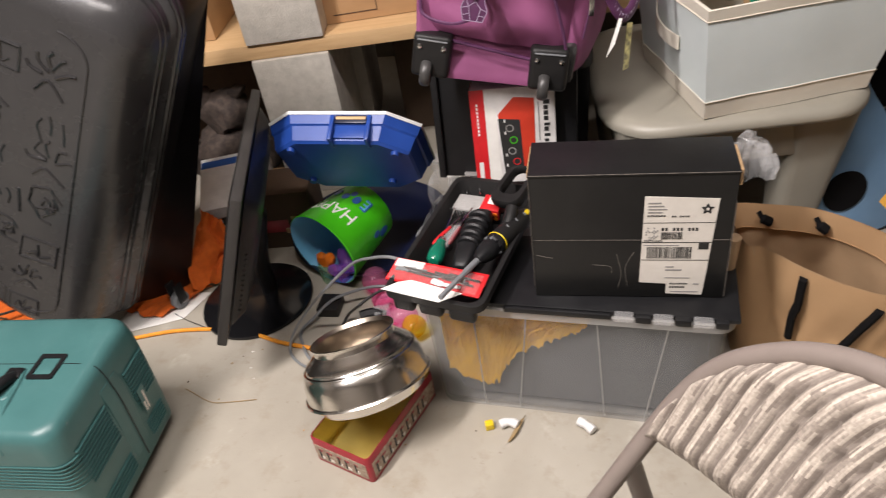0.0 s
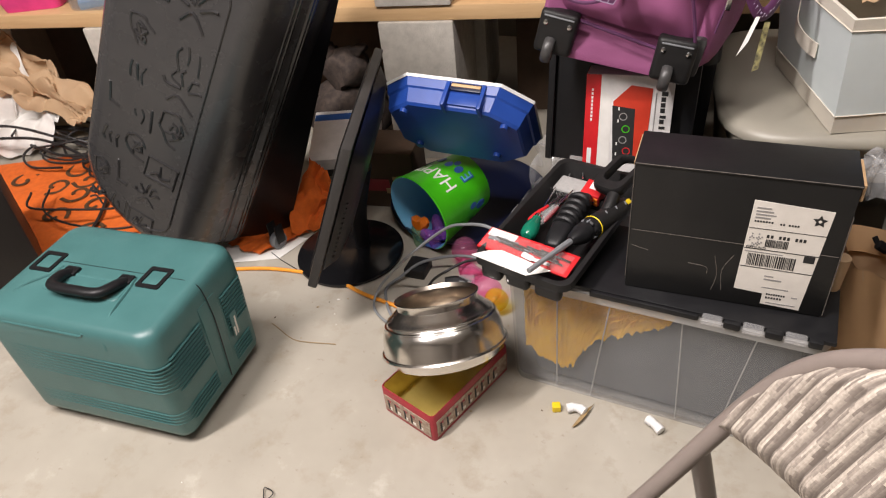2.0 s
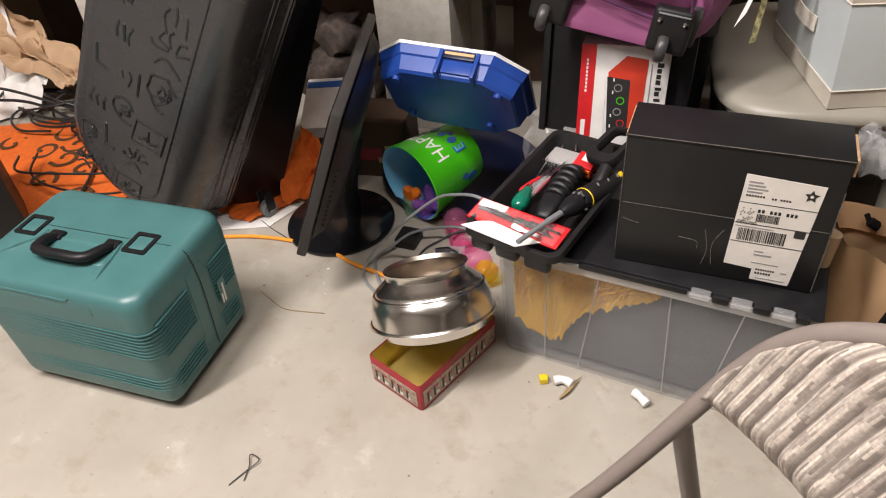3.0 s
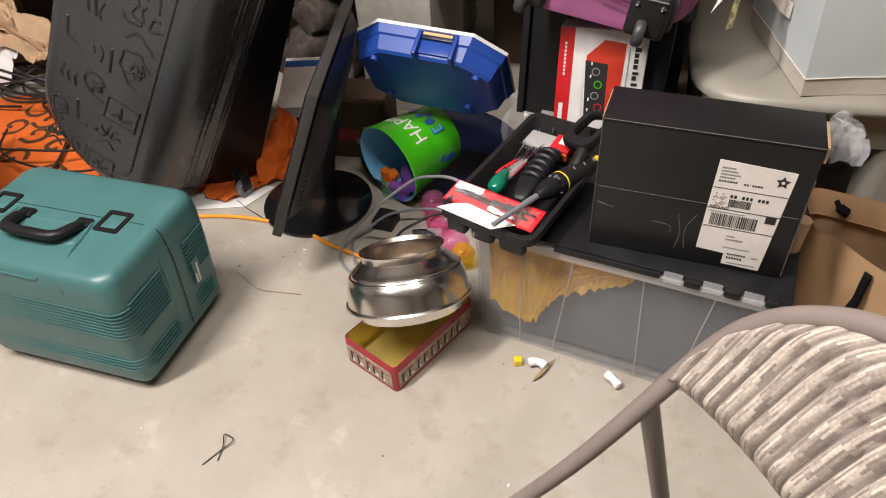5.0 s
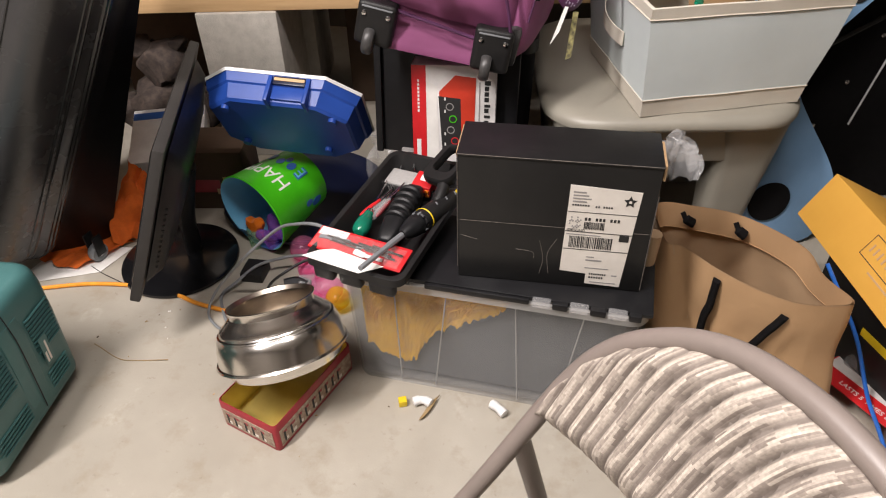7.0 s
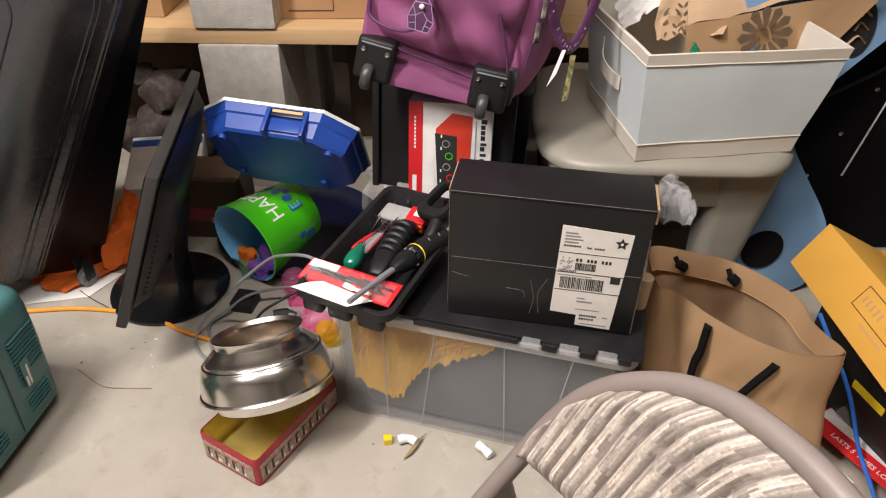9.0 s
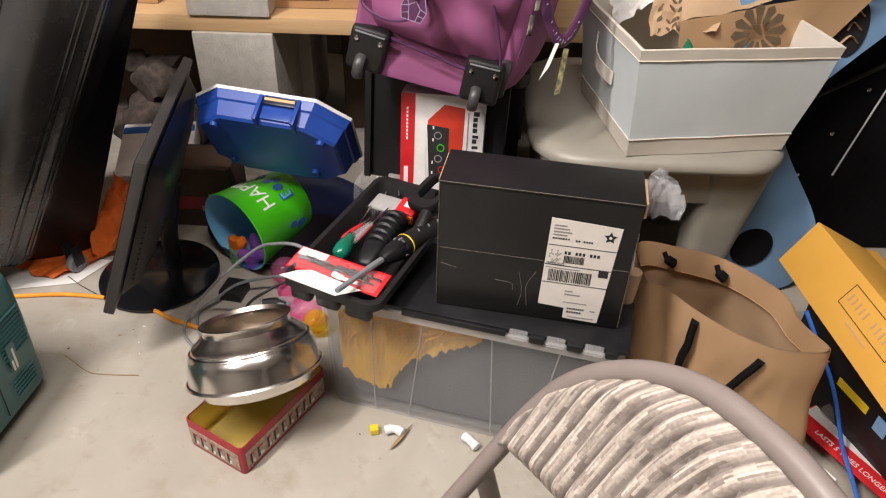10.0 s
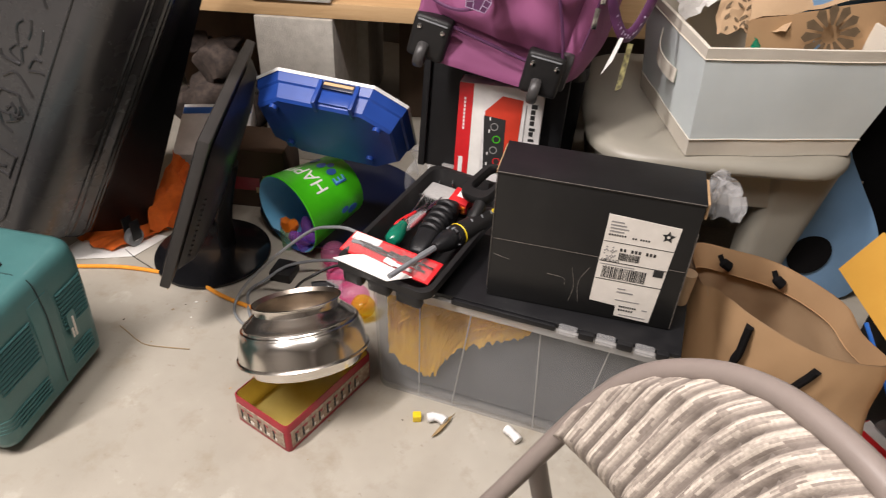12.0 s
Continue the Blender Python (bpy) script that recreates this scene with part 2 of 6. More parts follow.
    shade_brown=mat("brown_card_in_shade", (0.085, 0.052, 0.032), 0.85, scale=20),
    pink=mat("pink_plastic", (0.75, 0.05, 0.25), 0.4, scale=20),
    tube_glow=glow_mat("lamp_diffuser", (1.0, 0.93, 0.83), 6.0),
)


# ---- mesh helpers ----
def part(name, bm, material, parent=None, label="", smooth=True, angle=40):
    me = bpy.data.meshes.new(name)
    bmesh.ops.recalc_face_normals(bm, faces=bm.faces[:])
    bm.to_mesh(me)
    bm.free()
    for mm in (material if isinstance(material, (list, tuple)) else [material]):
        me.materials.append(mm)
    if smooth:
        me.shade_smooth()
        me.set_sharp_from_angle(angle=radians(angle))
    ob = new(name, me)
    ob.parent = parent
    if label:
        ob["label"] = label
    return ob


def thing(name, m, label, category, group="", kind=""):
    ob = new(name)
    ob.empty_display_size = 0.05
    ob.matrix_basis = m
    return tagged(ob, label, category, group, kind)


def put(bm, other, m=Matrix()):
    """Adds the mesh of other, moved by m, to bm."""
    me = bpy.data.meshes.new("tmp")
    other.transform(m)
    other.to_mesh(me)
    other.free()
    bm.from_mesh(me)
    bpy.data.meshes.remove(me)
    return bm


def block_bm(sx, sy, sz, bevel=0.0, seg=2, base=True):
    bm = bmesh.new()
    bmesh.ops.create_cube(bm, size=1.0)
    bm.transform(Matrix.Diagonal((sx, sy, sz, 1)))
    if bevel:
        bmesh.ops.bevel(bm, geom=bm.edges[:], offset=bevel, segments=seg, profile=0.6, affect="EDGES")
    if base:
        bm.transform(Matrix.Translation((0, 0, sz / 2)))
    return bm


def span_bm(x0, x1, y0, y1, z0, z1, bevel=0.0, seg=2):
    bm = block_bm(x1 - x0, y1 - y0, z1 - z0, bevel, seg, False)
    bm.transform(Matrix.Translation(((x0 + x1) / 2, (y0 + y1) / 2, (z0 + z1) / 2)))
    return bm


def rings_bm(rings, cap_start=True, cap_end=True, closed=True):
    bm = bmesh.new()
    rows = [[bm.verts.new(p) for p in r] for r in rings]
    n = len(rows[0])
    for a, b in zip(rows, rows[1:]):
        for i in range(n if closed else n - 1):
            j = (i + 1) % n
            bm.faces.new((a[i], a[j], b[j], b[i]))
    if cap_start:
        bm.faces.new(rows[0][::-1])
    if cap_end:
        bm.faces.new(rows[-1])
    return bm


def rrect(w, d, r, n=5, z=0.0, cx=0.0, cy=0.0):
    pts = []
    for sx, sy, a0 in ((1, 1, 0), (-1, 1, 90), (-1, -1, 180), (1, -1, 270)):
        for k in range(n + 1):
            a = radians(a0 + 90 * k / n)
            pts.append(Vector((cx + sx * (w / 2 - r) + r * math.cos(a), cy + sy * (d / 2 - r) + r * math.sin(a), z)))
    return pts


def lathe_bm(profile, n=40, cap_start=False, cap_end=False):
    rings = [[Vector((r * math.cos(2 * math.pi * i / n), r * math.sin(2 * math.pi * i / n), z)) for i in range(n)] for r, z in profile]
    return rings_bm(rings, cap_start, cap_end)


def spline(points, steps=8):
    pts = [Vector(p) for p in points]
    ext = [2 * pts[0] - pts[1]] + pts + [2 * pts[-1] - pts[-2]]
    out = []
    for i in range(1, len(ext) - 2):
        p0, p1, p2, p3 = ext[i - 1:i + 3]
        for k in range(steps):
            t = k / steps
            out.append(0.5 * ((2 * p1) + (p2 - p0) * t + (2 * p0 - 5 * p1 + 4 * p2 - p3) * t * t + (3 * p1 - p0 - 3 * p2 + p3) * t ** 3))
    return out + [pts[-1]]


def tube_bm(points, r, n=10, steps=8, flat=1.0, smooth=True):
    pts = spline(points, steps) if smooth else [Vector(p) for p in points]
    rings, side = [], None
    for i, p in enumerate(pts):
        d = (pts[min(i + 1, len(pts) - 1)] - pts[max(i - 1, 0)]).normalized()
        if side is None:
            side = d.cross(Vector((0, 0, 1)))
            if side.length < 0.1:
                side = d.cross(Vector((1, 0, 0)))
        side = (side - d * side.dot(d)).normalized()
        up = side.cross(d)
        rr = r[i] if isinstance(r, (list, tuple)) else r
        rings.append([p + side * (rr * math.cos(2 * math.pi * k / n)) + up * (rr * flat * math.sin(2 * math.pi * k / n)) for k in range(n)])
    return rings_bm(rings)


def prism_bm(outline, z0, z1, bevel=0.0):
    """A flat plate with this outline in x and y."""
    bm = bmesh.new()
    low = [bm.verts.new((x, y, z0)) for x, y in outline]
    high = [bm.verts.new((x, y, z1)) for x, y in outline]
    n = len(low)
    bm.faces.new(low[::-1])
    top = bm.faces.new(high)
    for i in range(n):
        bm.faces.new((low[i], low[(i + 1) % n], high[(i + 1) % n], high[i]))
    if bevel:
        bmesh.ops.bevel(bm, geom=list(top.edges), offset=bevel, segments=2, profile=0.6, affect="EDGES")
    return bm


def sheet_bm(nx, ny, fn, thick=0.0):
    """A grid over 0..1 x 0..1, placed by fn(u, v); with thickness when given."""
    bm = bmesh.new()
    v = [[bm.verts.new(fn(i / nx, j / ny)) for j in range(ny + 1)] for i in range(nx + 1)]
    for i in range(nx):
        for j in range(ny):
            bm.faces.new((v[i][j], v[i + 1][j], v[i + 1][j + 1], v[i][j + 1]))
    if thick:
        bmesh.ops.recalc_face_normals(bm, faces=bm.faces[:])
        bmesh.ops.solidify(bm, geom=bm.faces[:], thickness=thick)
    return bm


def frame_of(origin, x_axis, up):
    """A pose with this origin, x axis and rough z axis."""
    x = Vector(x_axis).normalized()
    z = Vector(up)
    z = (z - x * z.dot(x)).normalized()
    y = z.cross(x)
    m = Matrix((x, y, z)).transposed().to_4x4()
    m.translation = Vector(origin)
    return m


def lettering(words, size, parent, material, m, name="lettering", depth=0.0004, align="LEFT"):
    """Words in the built-in font as a mesh part."""
    cu = bpy.data.curves.new(name, "FONT")
    cu.body, cu.size, cu.extrude, cu.align_x, cu.align_y = words, size, depth, align, "CENTER"
    ob = new(name + "_tmp", cu)
    deps = bpy.context.evaluated_depsgraph_get()
    deps.update()
    me = bpy.data.meshes.new_from_object(ob.evaluated_get(deps))
    bpy.data.objects.remove(ob)
    bpy.data.curves.remove(cu)
    me.transform(m)
    me.materials.clear()
    me.materials.append(material)
    out = new(name, me)
    out.parent = parent
    return out


def rough_noise(p, s, a):
    return noise.noise(Vector(p) * s) * a


# ---- the room ----
tagged(part("floor", span_bm(-3.2, 3.0, -3.0, 1.6, -0.1, 0.0), M["concrete"], smooth=False), "smooth grey-beige concrete floor with stains and hairline marks", "floor", kind="structure")
# walls and ceiling are unseen, added to close in and bounce the light
for nm, b in (("wall_north", (-3.3, 3.1, 1.6, 1.7, 0, 2.6)), ("wall_south", (-3.3, 3.1, -3.1, -3.0, 0, 2.6)), ("wall_west", (-3.3, -3.2, -3.0, 1.6, 0, 2.6)), ("wall_east", (3.0, 3.1, -3.0, 1.6, 0, 2.6))):
    tagged(part(nm, span_bm(*b), M["wall"], smooth=False), "plain room wall, unseen, added to shape the bounced light", "wall", kind="structure")
tagged(part("ceiling", span_bm(-3.3, 3.1, -3.1, 2.3, 2.6, 2.7), M["ceiling"], smooth=False), "plain pale ceiling, unseen, added to bounce fill light", "ceiling", kind="structure")
for sx, sy, sz, turn, watts in STRIPS:
    f = thing("ceiling_light", pose(sx, sy, sz, 0, 0, turn), "long ceiling strip light with white diffuser", "lamp", group="ceiling strip lights")
    part("housing", span_bm(-0.62, 0.62, -0.07, 0.07, 0.0, 0.14, 0.01), M["white"], f)
    part("diffuser", span_bm(-0.59, 0.59, -0.05, 0.05, -0.03, 0.0, 0.01), M["tube_glow"], f)

# ---- shelf of planks on concrete blocks ----
SHELF = pose(-0.64, 0.705, 0, 0, 0, 10)


def shelf_block(x, z, h, label):
    bm = bmesh.new()
    put(bm, block_bm(0.194, 0.30, h, 0.006, 2), Matrix.Translation((0, 0.15, 0)))
    for v in bm.verts:
        v.co += Vector((rough_noise(v.co, 30, 0.002), rough_noise(v.co, 25, 0.002), 0))
    b = part("concrete_block", bm, M["block"])
    b.matrix_basis = SHELF @ pose(x, 0, z)
    return tagged(b, label, "block", group="shelf blocks")


for bx in (0.0, -0.85, 1.25):
    shelf_block(bx, 0, 0.394, "rough grey concrete block standing under the plank shelf")
for bx in (0.0, 1.25):
    shelf_block(bx, 0.434, 0.39, "rough grey concrete block standing on the plank shelf")
plank = part("wooden_plank", span_bm(-2.3, 2.2, 0.008, 0.30, 0.395, 0.433, 0.003), M["plank"])
plank.matrix_basis = SHELF
tagged(plank, "pale pine plank resting on concrete blocks as shelf", "shelf")
plank2 = part("wooden_plank", span_bm(-2.3, 2.2, 0.304, 0.60, 0.395, 0.433, 0.003), M["plank"])
plank2.matrix_basis = SHELF
tagged(plank2, "pale pine plank resting on concrete blocks as shelf", "shelf")
b = part("concrete_block", block_bm(0.194, 0.28, 0.394, 0.006), M["block"])
b.matrix_basis = SHELF @ pose(0.03, 0.46, 0)
tagged(b, "rough grey concrete block under the back of the shelf", "block", group="shelf blocks")

# ---- clear tote with black folding lid ----
TOTE = pose(-0.195, -0.018, 0, 0, 0, -4.6)   # x along the front, y to the back


def build_tote():
    t = thing("storage_tote", TOTE, "clear plastic storage tote with black folding lid, one flap open", "storage bin")
    L, D, H = 0.488, 0.37, 0.264

    def ring(z, inset, n=5):
        return rrect(L - 2 * inset, D - 2 * inset, 0.018, n, z, L / 2, D / 2)
    body = rings_bm([ring(0.004, 0.016), ring(0.0, 0.011), ring(0.012, 0.008), ring(H, 0.002), ring(H, 0.006), ring(0.014, 0.012)], True, True)
    part("body", body, M["tote"], t, "frosted clear plastic body")
    rim = rings_bm([rrect(L + 0.016, D + 0.016, 0.03, 5, H - 0.016, L / 2, D / 2), rrect(L + 0.016, D + 0.016, 0.03, 5, H, L / 2, D / 2),
                    rrect(L - 0.012, D - 0.012, 0.03, 5, H, L / 2, D / 2), rrect(L - 0.006, D - 0.006, 0.03, 5, H - 0.016, L / 2, D / 2)], False, False)
    part("rim", rim, M["tote_rim"], t)
    # moulded ribs on the front
    for x0, x1 in ((0.092, 0.092), (0.155, 0.180), (0.304, 0.292), (0.372, 0.400)):
        part("rib", tube_bm([(x0, 0.0085, 0.01), (x1, 0.003, H - 0.02)], 0.0013, 6, 3), M["tote_rim"], t)
    # closed front flap
    flap = span_bm(0.0, L + 0.010, -0.004, 0.175, H + 0.002, H + 0.010, 0.003)
    fl = part("front_flap", flap, M["black"], t, "closed black lid flap")
    part("flap_lip", span_bm(0.148, 0.314, -0.011, -0.004, H - 0.001, H + 0.009, 0.003), M["black"], fl)
    for k in range(3):
        x = 0.318 + k * 0.057
        part("hinge_tooth", span_bm(x, x + 0.029, -0.0125, 0.001, H - 0.003, H + 0.0104, 0.003), M["film"], t, "clear hinge tooth")
        part("hinge_knuckle", span_bm(x + 0.031, x + (0.055 if k < 2 else 0.05), -0.012, 0.0, H - 0.003, H + 0.0095, 0.003), M["black"], t)
    # open rear flap standing up
    rf = part("rear_flap", span_bm(-0.052, 0.225, -0.006, 0.006, 0.0, 0.24, 0.004), M["black"], t, "open black lid flap standing upright")
    rf.matrix_basis = pose(0, D + 0.008, H, -8, 0, 0)
    part("flap_edge", span_bm(-0.052, -0.038, -0.016, -0.006, 0.0, 0.24, 0.003), M["black"], rf)
    part("flap_clip", span_bm(0.0, 0.03, -0.014, -0.004, 0.005, 0.011, 0.001), M["tote_rim"], rf)
    part("flap_clip", span_bm(0.045, 0.085, -0.016, -0.005, 0.0, 0.014, 0.002), M["tote_rim"], rf)
    return t


build_tote()
# what lies inside the tote
ins = part("folded_cloth", rings_bm([rrect(0.43, 0.31, 0.04, 5, z, 0.245, 0.185) for z in (0.016, 0.03)] + [rrect(0.445, 0.318, 0.04, 5, z, 0.246, 0.185) for z in (0.10, 0.18, 0.225)] + [rrect(0.36, 0.25, 0.05, 5, 0.24, 0.245, 0.19)]), M["cloth_grey"])
ins.matrix_basis = TOTE
tagged(ins, "dark grey folded cloth filling the clear tote", "cloth")


def build_yarn():
    t = thing("yarn_wig", TOTE, "ochre yarn strands pressed against the tote wall", "yarn")
    rnd = random.Random(4)
    bm = bmesh.new()

    def wall_y(z):
        return 0.0135 - 0.006 * z / 0.264
    def mass(u, v):
        reach = float(np.interp(u, (0, 0.1, 0.25, 0.4, 0.5, 0.7, 0.85, 1), (0.15, 0.178, 0.19, 0.17, 0.122, 0.068, 0.045, 0.012)))
        z = 0.243 - (reach + rough_noise((u * 30, 0.5, 3.0), 1, 0.016) + rough_noise((u * 90, 0.5, 8.0), 1, 0.006)) * v
        return Vector((0.030 + 0.245 * u + 0.012 * v * math.sin(9 * u), wall_y(z) + 0.0035 + abs(rough_noise((u * 22 + 6 * v, v * 5, 1.0), 1, 0.006)), z))
    part("yarn_body", sheet_bm(150, 24, mass), M["ochre"], t, angle=80)
    for k in range(120):
        u = rnd.random()
        x0 = 0.045 + 0.21 * u
        top = 0.242 - 0.008 * rnd.random()
        drop = (0.02 + 0.07 * rnd.random()) * (1.1 - 0.7 * u)
        lean = 0.95 - 0.5 * rnd.random() * (1 - 0.6 * u)
        curl = 0.03 * (rnd.random() - 0.5)
        g = 0.007 * rnd.random()
        edge = 0.034 + 0.035 * rnd.random() ** 2
        pts = []
        for q in range(6):
            f = q / 5
            z = top - drop * f
            x = x0 - lean * drop * f + curl * math.sin(5 * f) + 0.012 * f * f
            pts.append((max(edge, x), wall_y(z) + g, z))
        put(bm, tube_bm(pts, 0.0013, 4, 3))
    part("strand_mass", bm, M["ochre"], t)


build_yarn()

# ---- black shipping carton with a label ----
def build_label_box():
    t = thing("shipping_box", pose(0.002, -0.0134, 0.2752) @ Matrix.Scale(0.984, 4), "black cardboard shipping box with white address label", "box")
    W, D, H = 0.284, 0.092, 0.226
    bm = span_bm(0, W, 0, D, 0, H, 0.0025)
    part("carton", bm, M["card_black"], t)
    part("top_flap", span_bm(-0.001, W + 0.001, -0.0015, D, H, H + 0.003, 0.001), M["card_black"], t)
    part("card_edge", span_bm(-0.0022, -0.0008, 0.004, D - 0.01, H - 0.004, H + 0.0026), M["card_edge"], t, "bare brown card edge", smooth=False)
    part("card_edge", span_bm(W + 0.0012, W + 0.0045, 0.004, 0.07, H - 0.022, H + 0.0022), M["card_edge"], t, "bare brown card edge", smooth=False)
    part("tape", span_bm(0.003, W - 0.002, -0.0009, -0.0002, 0.1125, 0.1135), M["scuff"], t, smooth=False)
    # scuffs and torn tape
    for pts in (((0.09, 0.065), (0.115, 0.062), (0.118, 0.05)), ((0.125, 0.085), (0.132, 0.05), (0.128, 0.02)), ((0.15, 0.09), (0.138, 0.06), (0.142, 0.022)), ((0.005, 0.084), (0.02, 0.08), (0.03, 0.078))):
        part("scuff", tube_bm([(x, -0.0002, z) for x, z in pts], 0.0006, 5, 4), M["scuff"], t)
    lab = part("label", prism_bm([(0.159, 0.042), (0.199, 0.0395), (0.199, 0.021), (0.252, 0.019), (0.2545, 0.055), (0.262, 0.186), (0.162, 0.191)], 0.0, 0.0007), M["label"], t, "white printed shipping label", smooth=False)
    lab.matrix_basis = Matrix.Translation((0, -0.0004, -0.0135)) @ pose(0, 0, 0, 90) @ Matrix.Diagonal((1, 1.07, 1, 1))
    for pts in (((0.0, -0.0012, H + 0.0026), (W, -0.0012, H + 0.0026)), ((-0.0003, -0.0005, 0.02), (-0.0003, -0.0005, H)), ((W + 0.0003, -0.0003, 0.004), (W + 0.0003, -0.0003, H * 0.8))):
        part("worn_edge", tube_bm(pts, 0.0007, 5, 3, smooth=False), M["scuff"], t, "rubbed pale edge")

    def bar(x, z, w, h, ink="ink", nm="print_bar"):
        part(nm, span_bm(x, x + w, z, z + h, 0.0007, 0.0011), M[ink], lab, smooth=False)
    rnd = random.Random(2)
    for k, (w, z) in enumerate(((0.018, 0.179), (0.022, 0.174), (0.026, 0.169), (0.02, 0.164))):
        bar(0.167, z, w, 0.0022, "greyink")
    [bar(0.167 + 0.0036 * q, 0.158, 0.0024, 0.0026) for q in range(7)], [bar(0.200 + 0.0036 * q, 0.157, 0.0024, 0.0026) for q in (0, 1, 3, 4, 5, 6)]
    [bar(0.187 + 0.0052 * q, 0.1345, 0.0034, 0.0048) for q in (0, 1, 3, 4, 5, 7, 8, 9)]   # routing line
    bar(0.162, 0.1475, 0.098, 0.0008), bar(0.161, 0.114, 0.098, 0.001), bar(0.161, 0.083, 0.098, 0.001)
    for k in range(11):
        for j in range(8):
            if rnd.random() < 0.55:
                bar(0.165 + j * 0.0022, 0.118 + k * 0.0022, 0.0022, 0.0022, "greyink", "code_cell") if (k + j) % 2 == 0 else None
    x = 0.187
    while x < 0.216:
        w = rnd.choice((0.0006, 0.001, 0.0016))
        bar(x, 0.120, w, 0.012, nm="barcode_bar")
        x += w + rnd.choice((0.0006, 0.001))
    x = 0.168
    while x < 0.232:
        w = rnd.choice((0.0007, 0.0012, 0.002))
        bar(x, 0.0865, w, 0.020, nm="barcode_bar")
        x += w + rnd.choice((0.0008, 0.0013))
    bar(0.240, 0.1025, 0.014, 0.011), bar(0.163, 0.109, 0.05, 0.0014, "greyink")
    lettering("GROUND", 0.006, lab, M["ink"], Matrix.Translation((0.163, 0.1165 + 0.0, 0.0008)))
    bar(0.196, 0.070, 0.012, 0.002, "greyink"), bar(0.196, 0.064, 0.024, 0.0025, "greyink"), bar(0.196, 0.050, 0.036, 0.0016, "greyink")
    [bar(0.204 + 0.0033 * q, 0.0385, 0.0022, 0.0028) for q in range(8)], [bar(0.204 + 0.0038 * q, 0.032, 0.0025, 0.0032) for q in range(6)], bar(0.206, 0.024, 0.04, 0.0016, "greyink"), bar(0.238, 0.0385, 0.008, 0.0022, "greyink")
    star = []
    for k in range(10):
        r = 0.0095 if k % 2 == 0 else 0.0048
        a = radians(90 + 36 * k)
        star.append((0.247 + r * math.cos(a), 0.170 + r * math.sin(a)))
    part("flower_mark", prism_bm(star, 0.0007, 0.0011), M["ink"], lab, smooth=False)
    part("flower_centre", prism_bm([(0.247 + 0.0022 * math.cos(a), 0.170 + 0.0022 * math.sin(a)) for a in np.linspace(0, 6, 10)], 0.0011, 0.0014), M["label"], lab, smooth=False)
    return t


build_label_box()

# ---- audio box standing against the open flap ----
def build_audio_box():
    t = thing("product_box", frame_of((-0.132, 0.306, 0.278), (1, 0.05, 0), (0, 0.12, 1)), "red and white electronics box leaning on open lid flap", "box")
    W, D, H = 0.155, 0.05, 0.19
    part("carton", span_bm(0, W, 0, D, 0, H, 0.0015), M["white_card"], t)
    part("red_panel", span_bm(0.0, 0.026, -0.0008, 0.0, 0.001, H - 0.001), M["red"], t, smooth=False)
    part("red_side", span_bm(-0.0008, 0.0, 0.002, D - 0.002, 0.001, H - 0.001), M["red"], t, smooth=False)
    pic = part("device_picture", prism_bm([(0.058, 0.02), (0.115, 0.02), (0.118, 0.168), (0.080, 0.172), (0.050, 0.14)], 0.0, 0.0006), M["red_body"], t, "printed picture of red device", smooth=False)
    pic.matrix_basis = Matrix.Translation((0, -0.0004, 0)) @ pose(0, 0, 0, 90)
    part("picture_front", prism_bm([(0.056, 0.02), (0.093, 0.02), (0.09, 0.128), (0.049, 0.132)], 0.0006, 0.001), M["ink"], pic, smooth=False)
    part("picture_frame", prism_bm([(0.026, 0.004), (0.05, 0.004), (0.046, 0.15), (0.028, 0.16)], 0.0002, 0.0005), M["paper"], pic, smooth=False)
    for cz in (0.124, 0.100, 0.055, 0.034):
        part("picture_mark", prism_bm([(0.060, cz), (0.0625, cz), (0.0625, cz + 0.006), (0.060, cz + 0.006)], 0.001, 0.0014), M["white_card"], pic, smooth=False)
    for cx, cz, col in ((0.070, 0.112, "greyink"), (0.076, 0.088, "green_ring"), (0.072, 0.066, "greyink"), (0.080, 0.044, "red")):
        ring = lathe_bm([(0.0075, 0.001), (0.0075, 0.0014), (0.0058, 0.0014), (0.0058, 0.001)], 20)
        ring.transform(Matrix.Translation((cx, cz, 0)))
        part("picture_dial", ring, M["pail_green"] if col == "green_ring" else M[col], pic, smooth=False)
    # title and small print stand as bars along the right edge and the red panel
    for z0, z1, x, w, ink in [(0.155 - 0.0105 * q, 0.1632 - 0.0105 * q - 0.003 * (q in (4, 6, 7)), 0.134, 0.008 + 0.003 * (q in (0, 4, 6)), "ink") for q in range(8)] + [(0.085, 0.16, 0.124, 0.002, "greyink"), (0.05, 0.064, 0.131, 0.016, "ink")]:
        part("title_bar", span_bm(x, x + w, -0.0008, 0, z0, z1), M[ink], t, smooth=False)
    for q in range(9):
        part("title_bar", span_bm(0.010, 0.0135, -0.0013, -0.0008, 0.10 + q * 0.0072, 0.1048 + q * 0.0072), M["white_card"], t, smooth=False)
    part("title_bar", span_bm(0.007, 0.015, -0.0013, -0.0008, 0.006, 0.045), M["white_card"], t, smooth=False)


build_audio_box()

# ---- tool tray across the tote ----
TRAY = frame_of((-0.215, -0.047, 0.278), (0.972, -0.233, 0.0), (0, -0.03, 1))


def build_tray():
    t = thing("tool_tray", TRAY, "black plastic tool tray with tools, lying across tote", "tool tray")
    W, D = 0.150, 0.305
    ring = lambda z, o, r=0.02: rrect(W + 2 * o, D + 2 * o, r, 4, z, W / 2 - 0.01, D / 2)
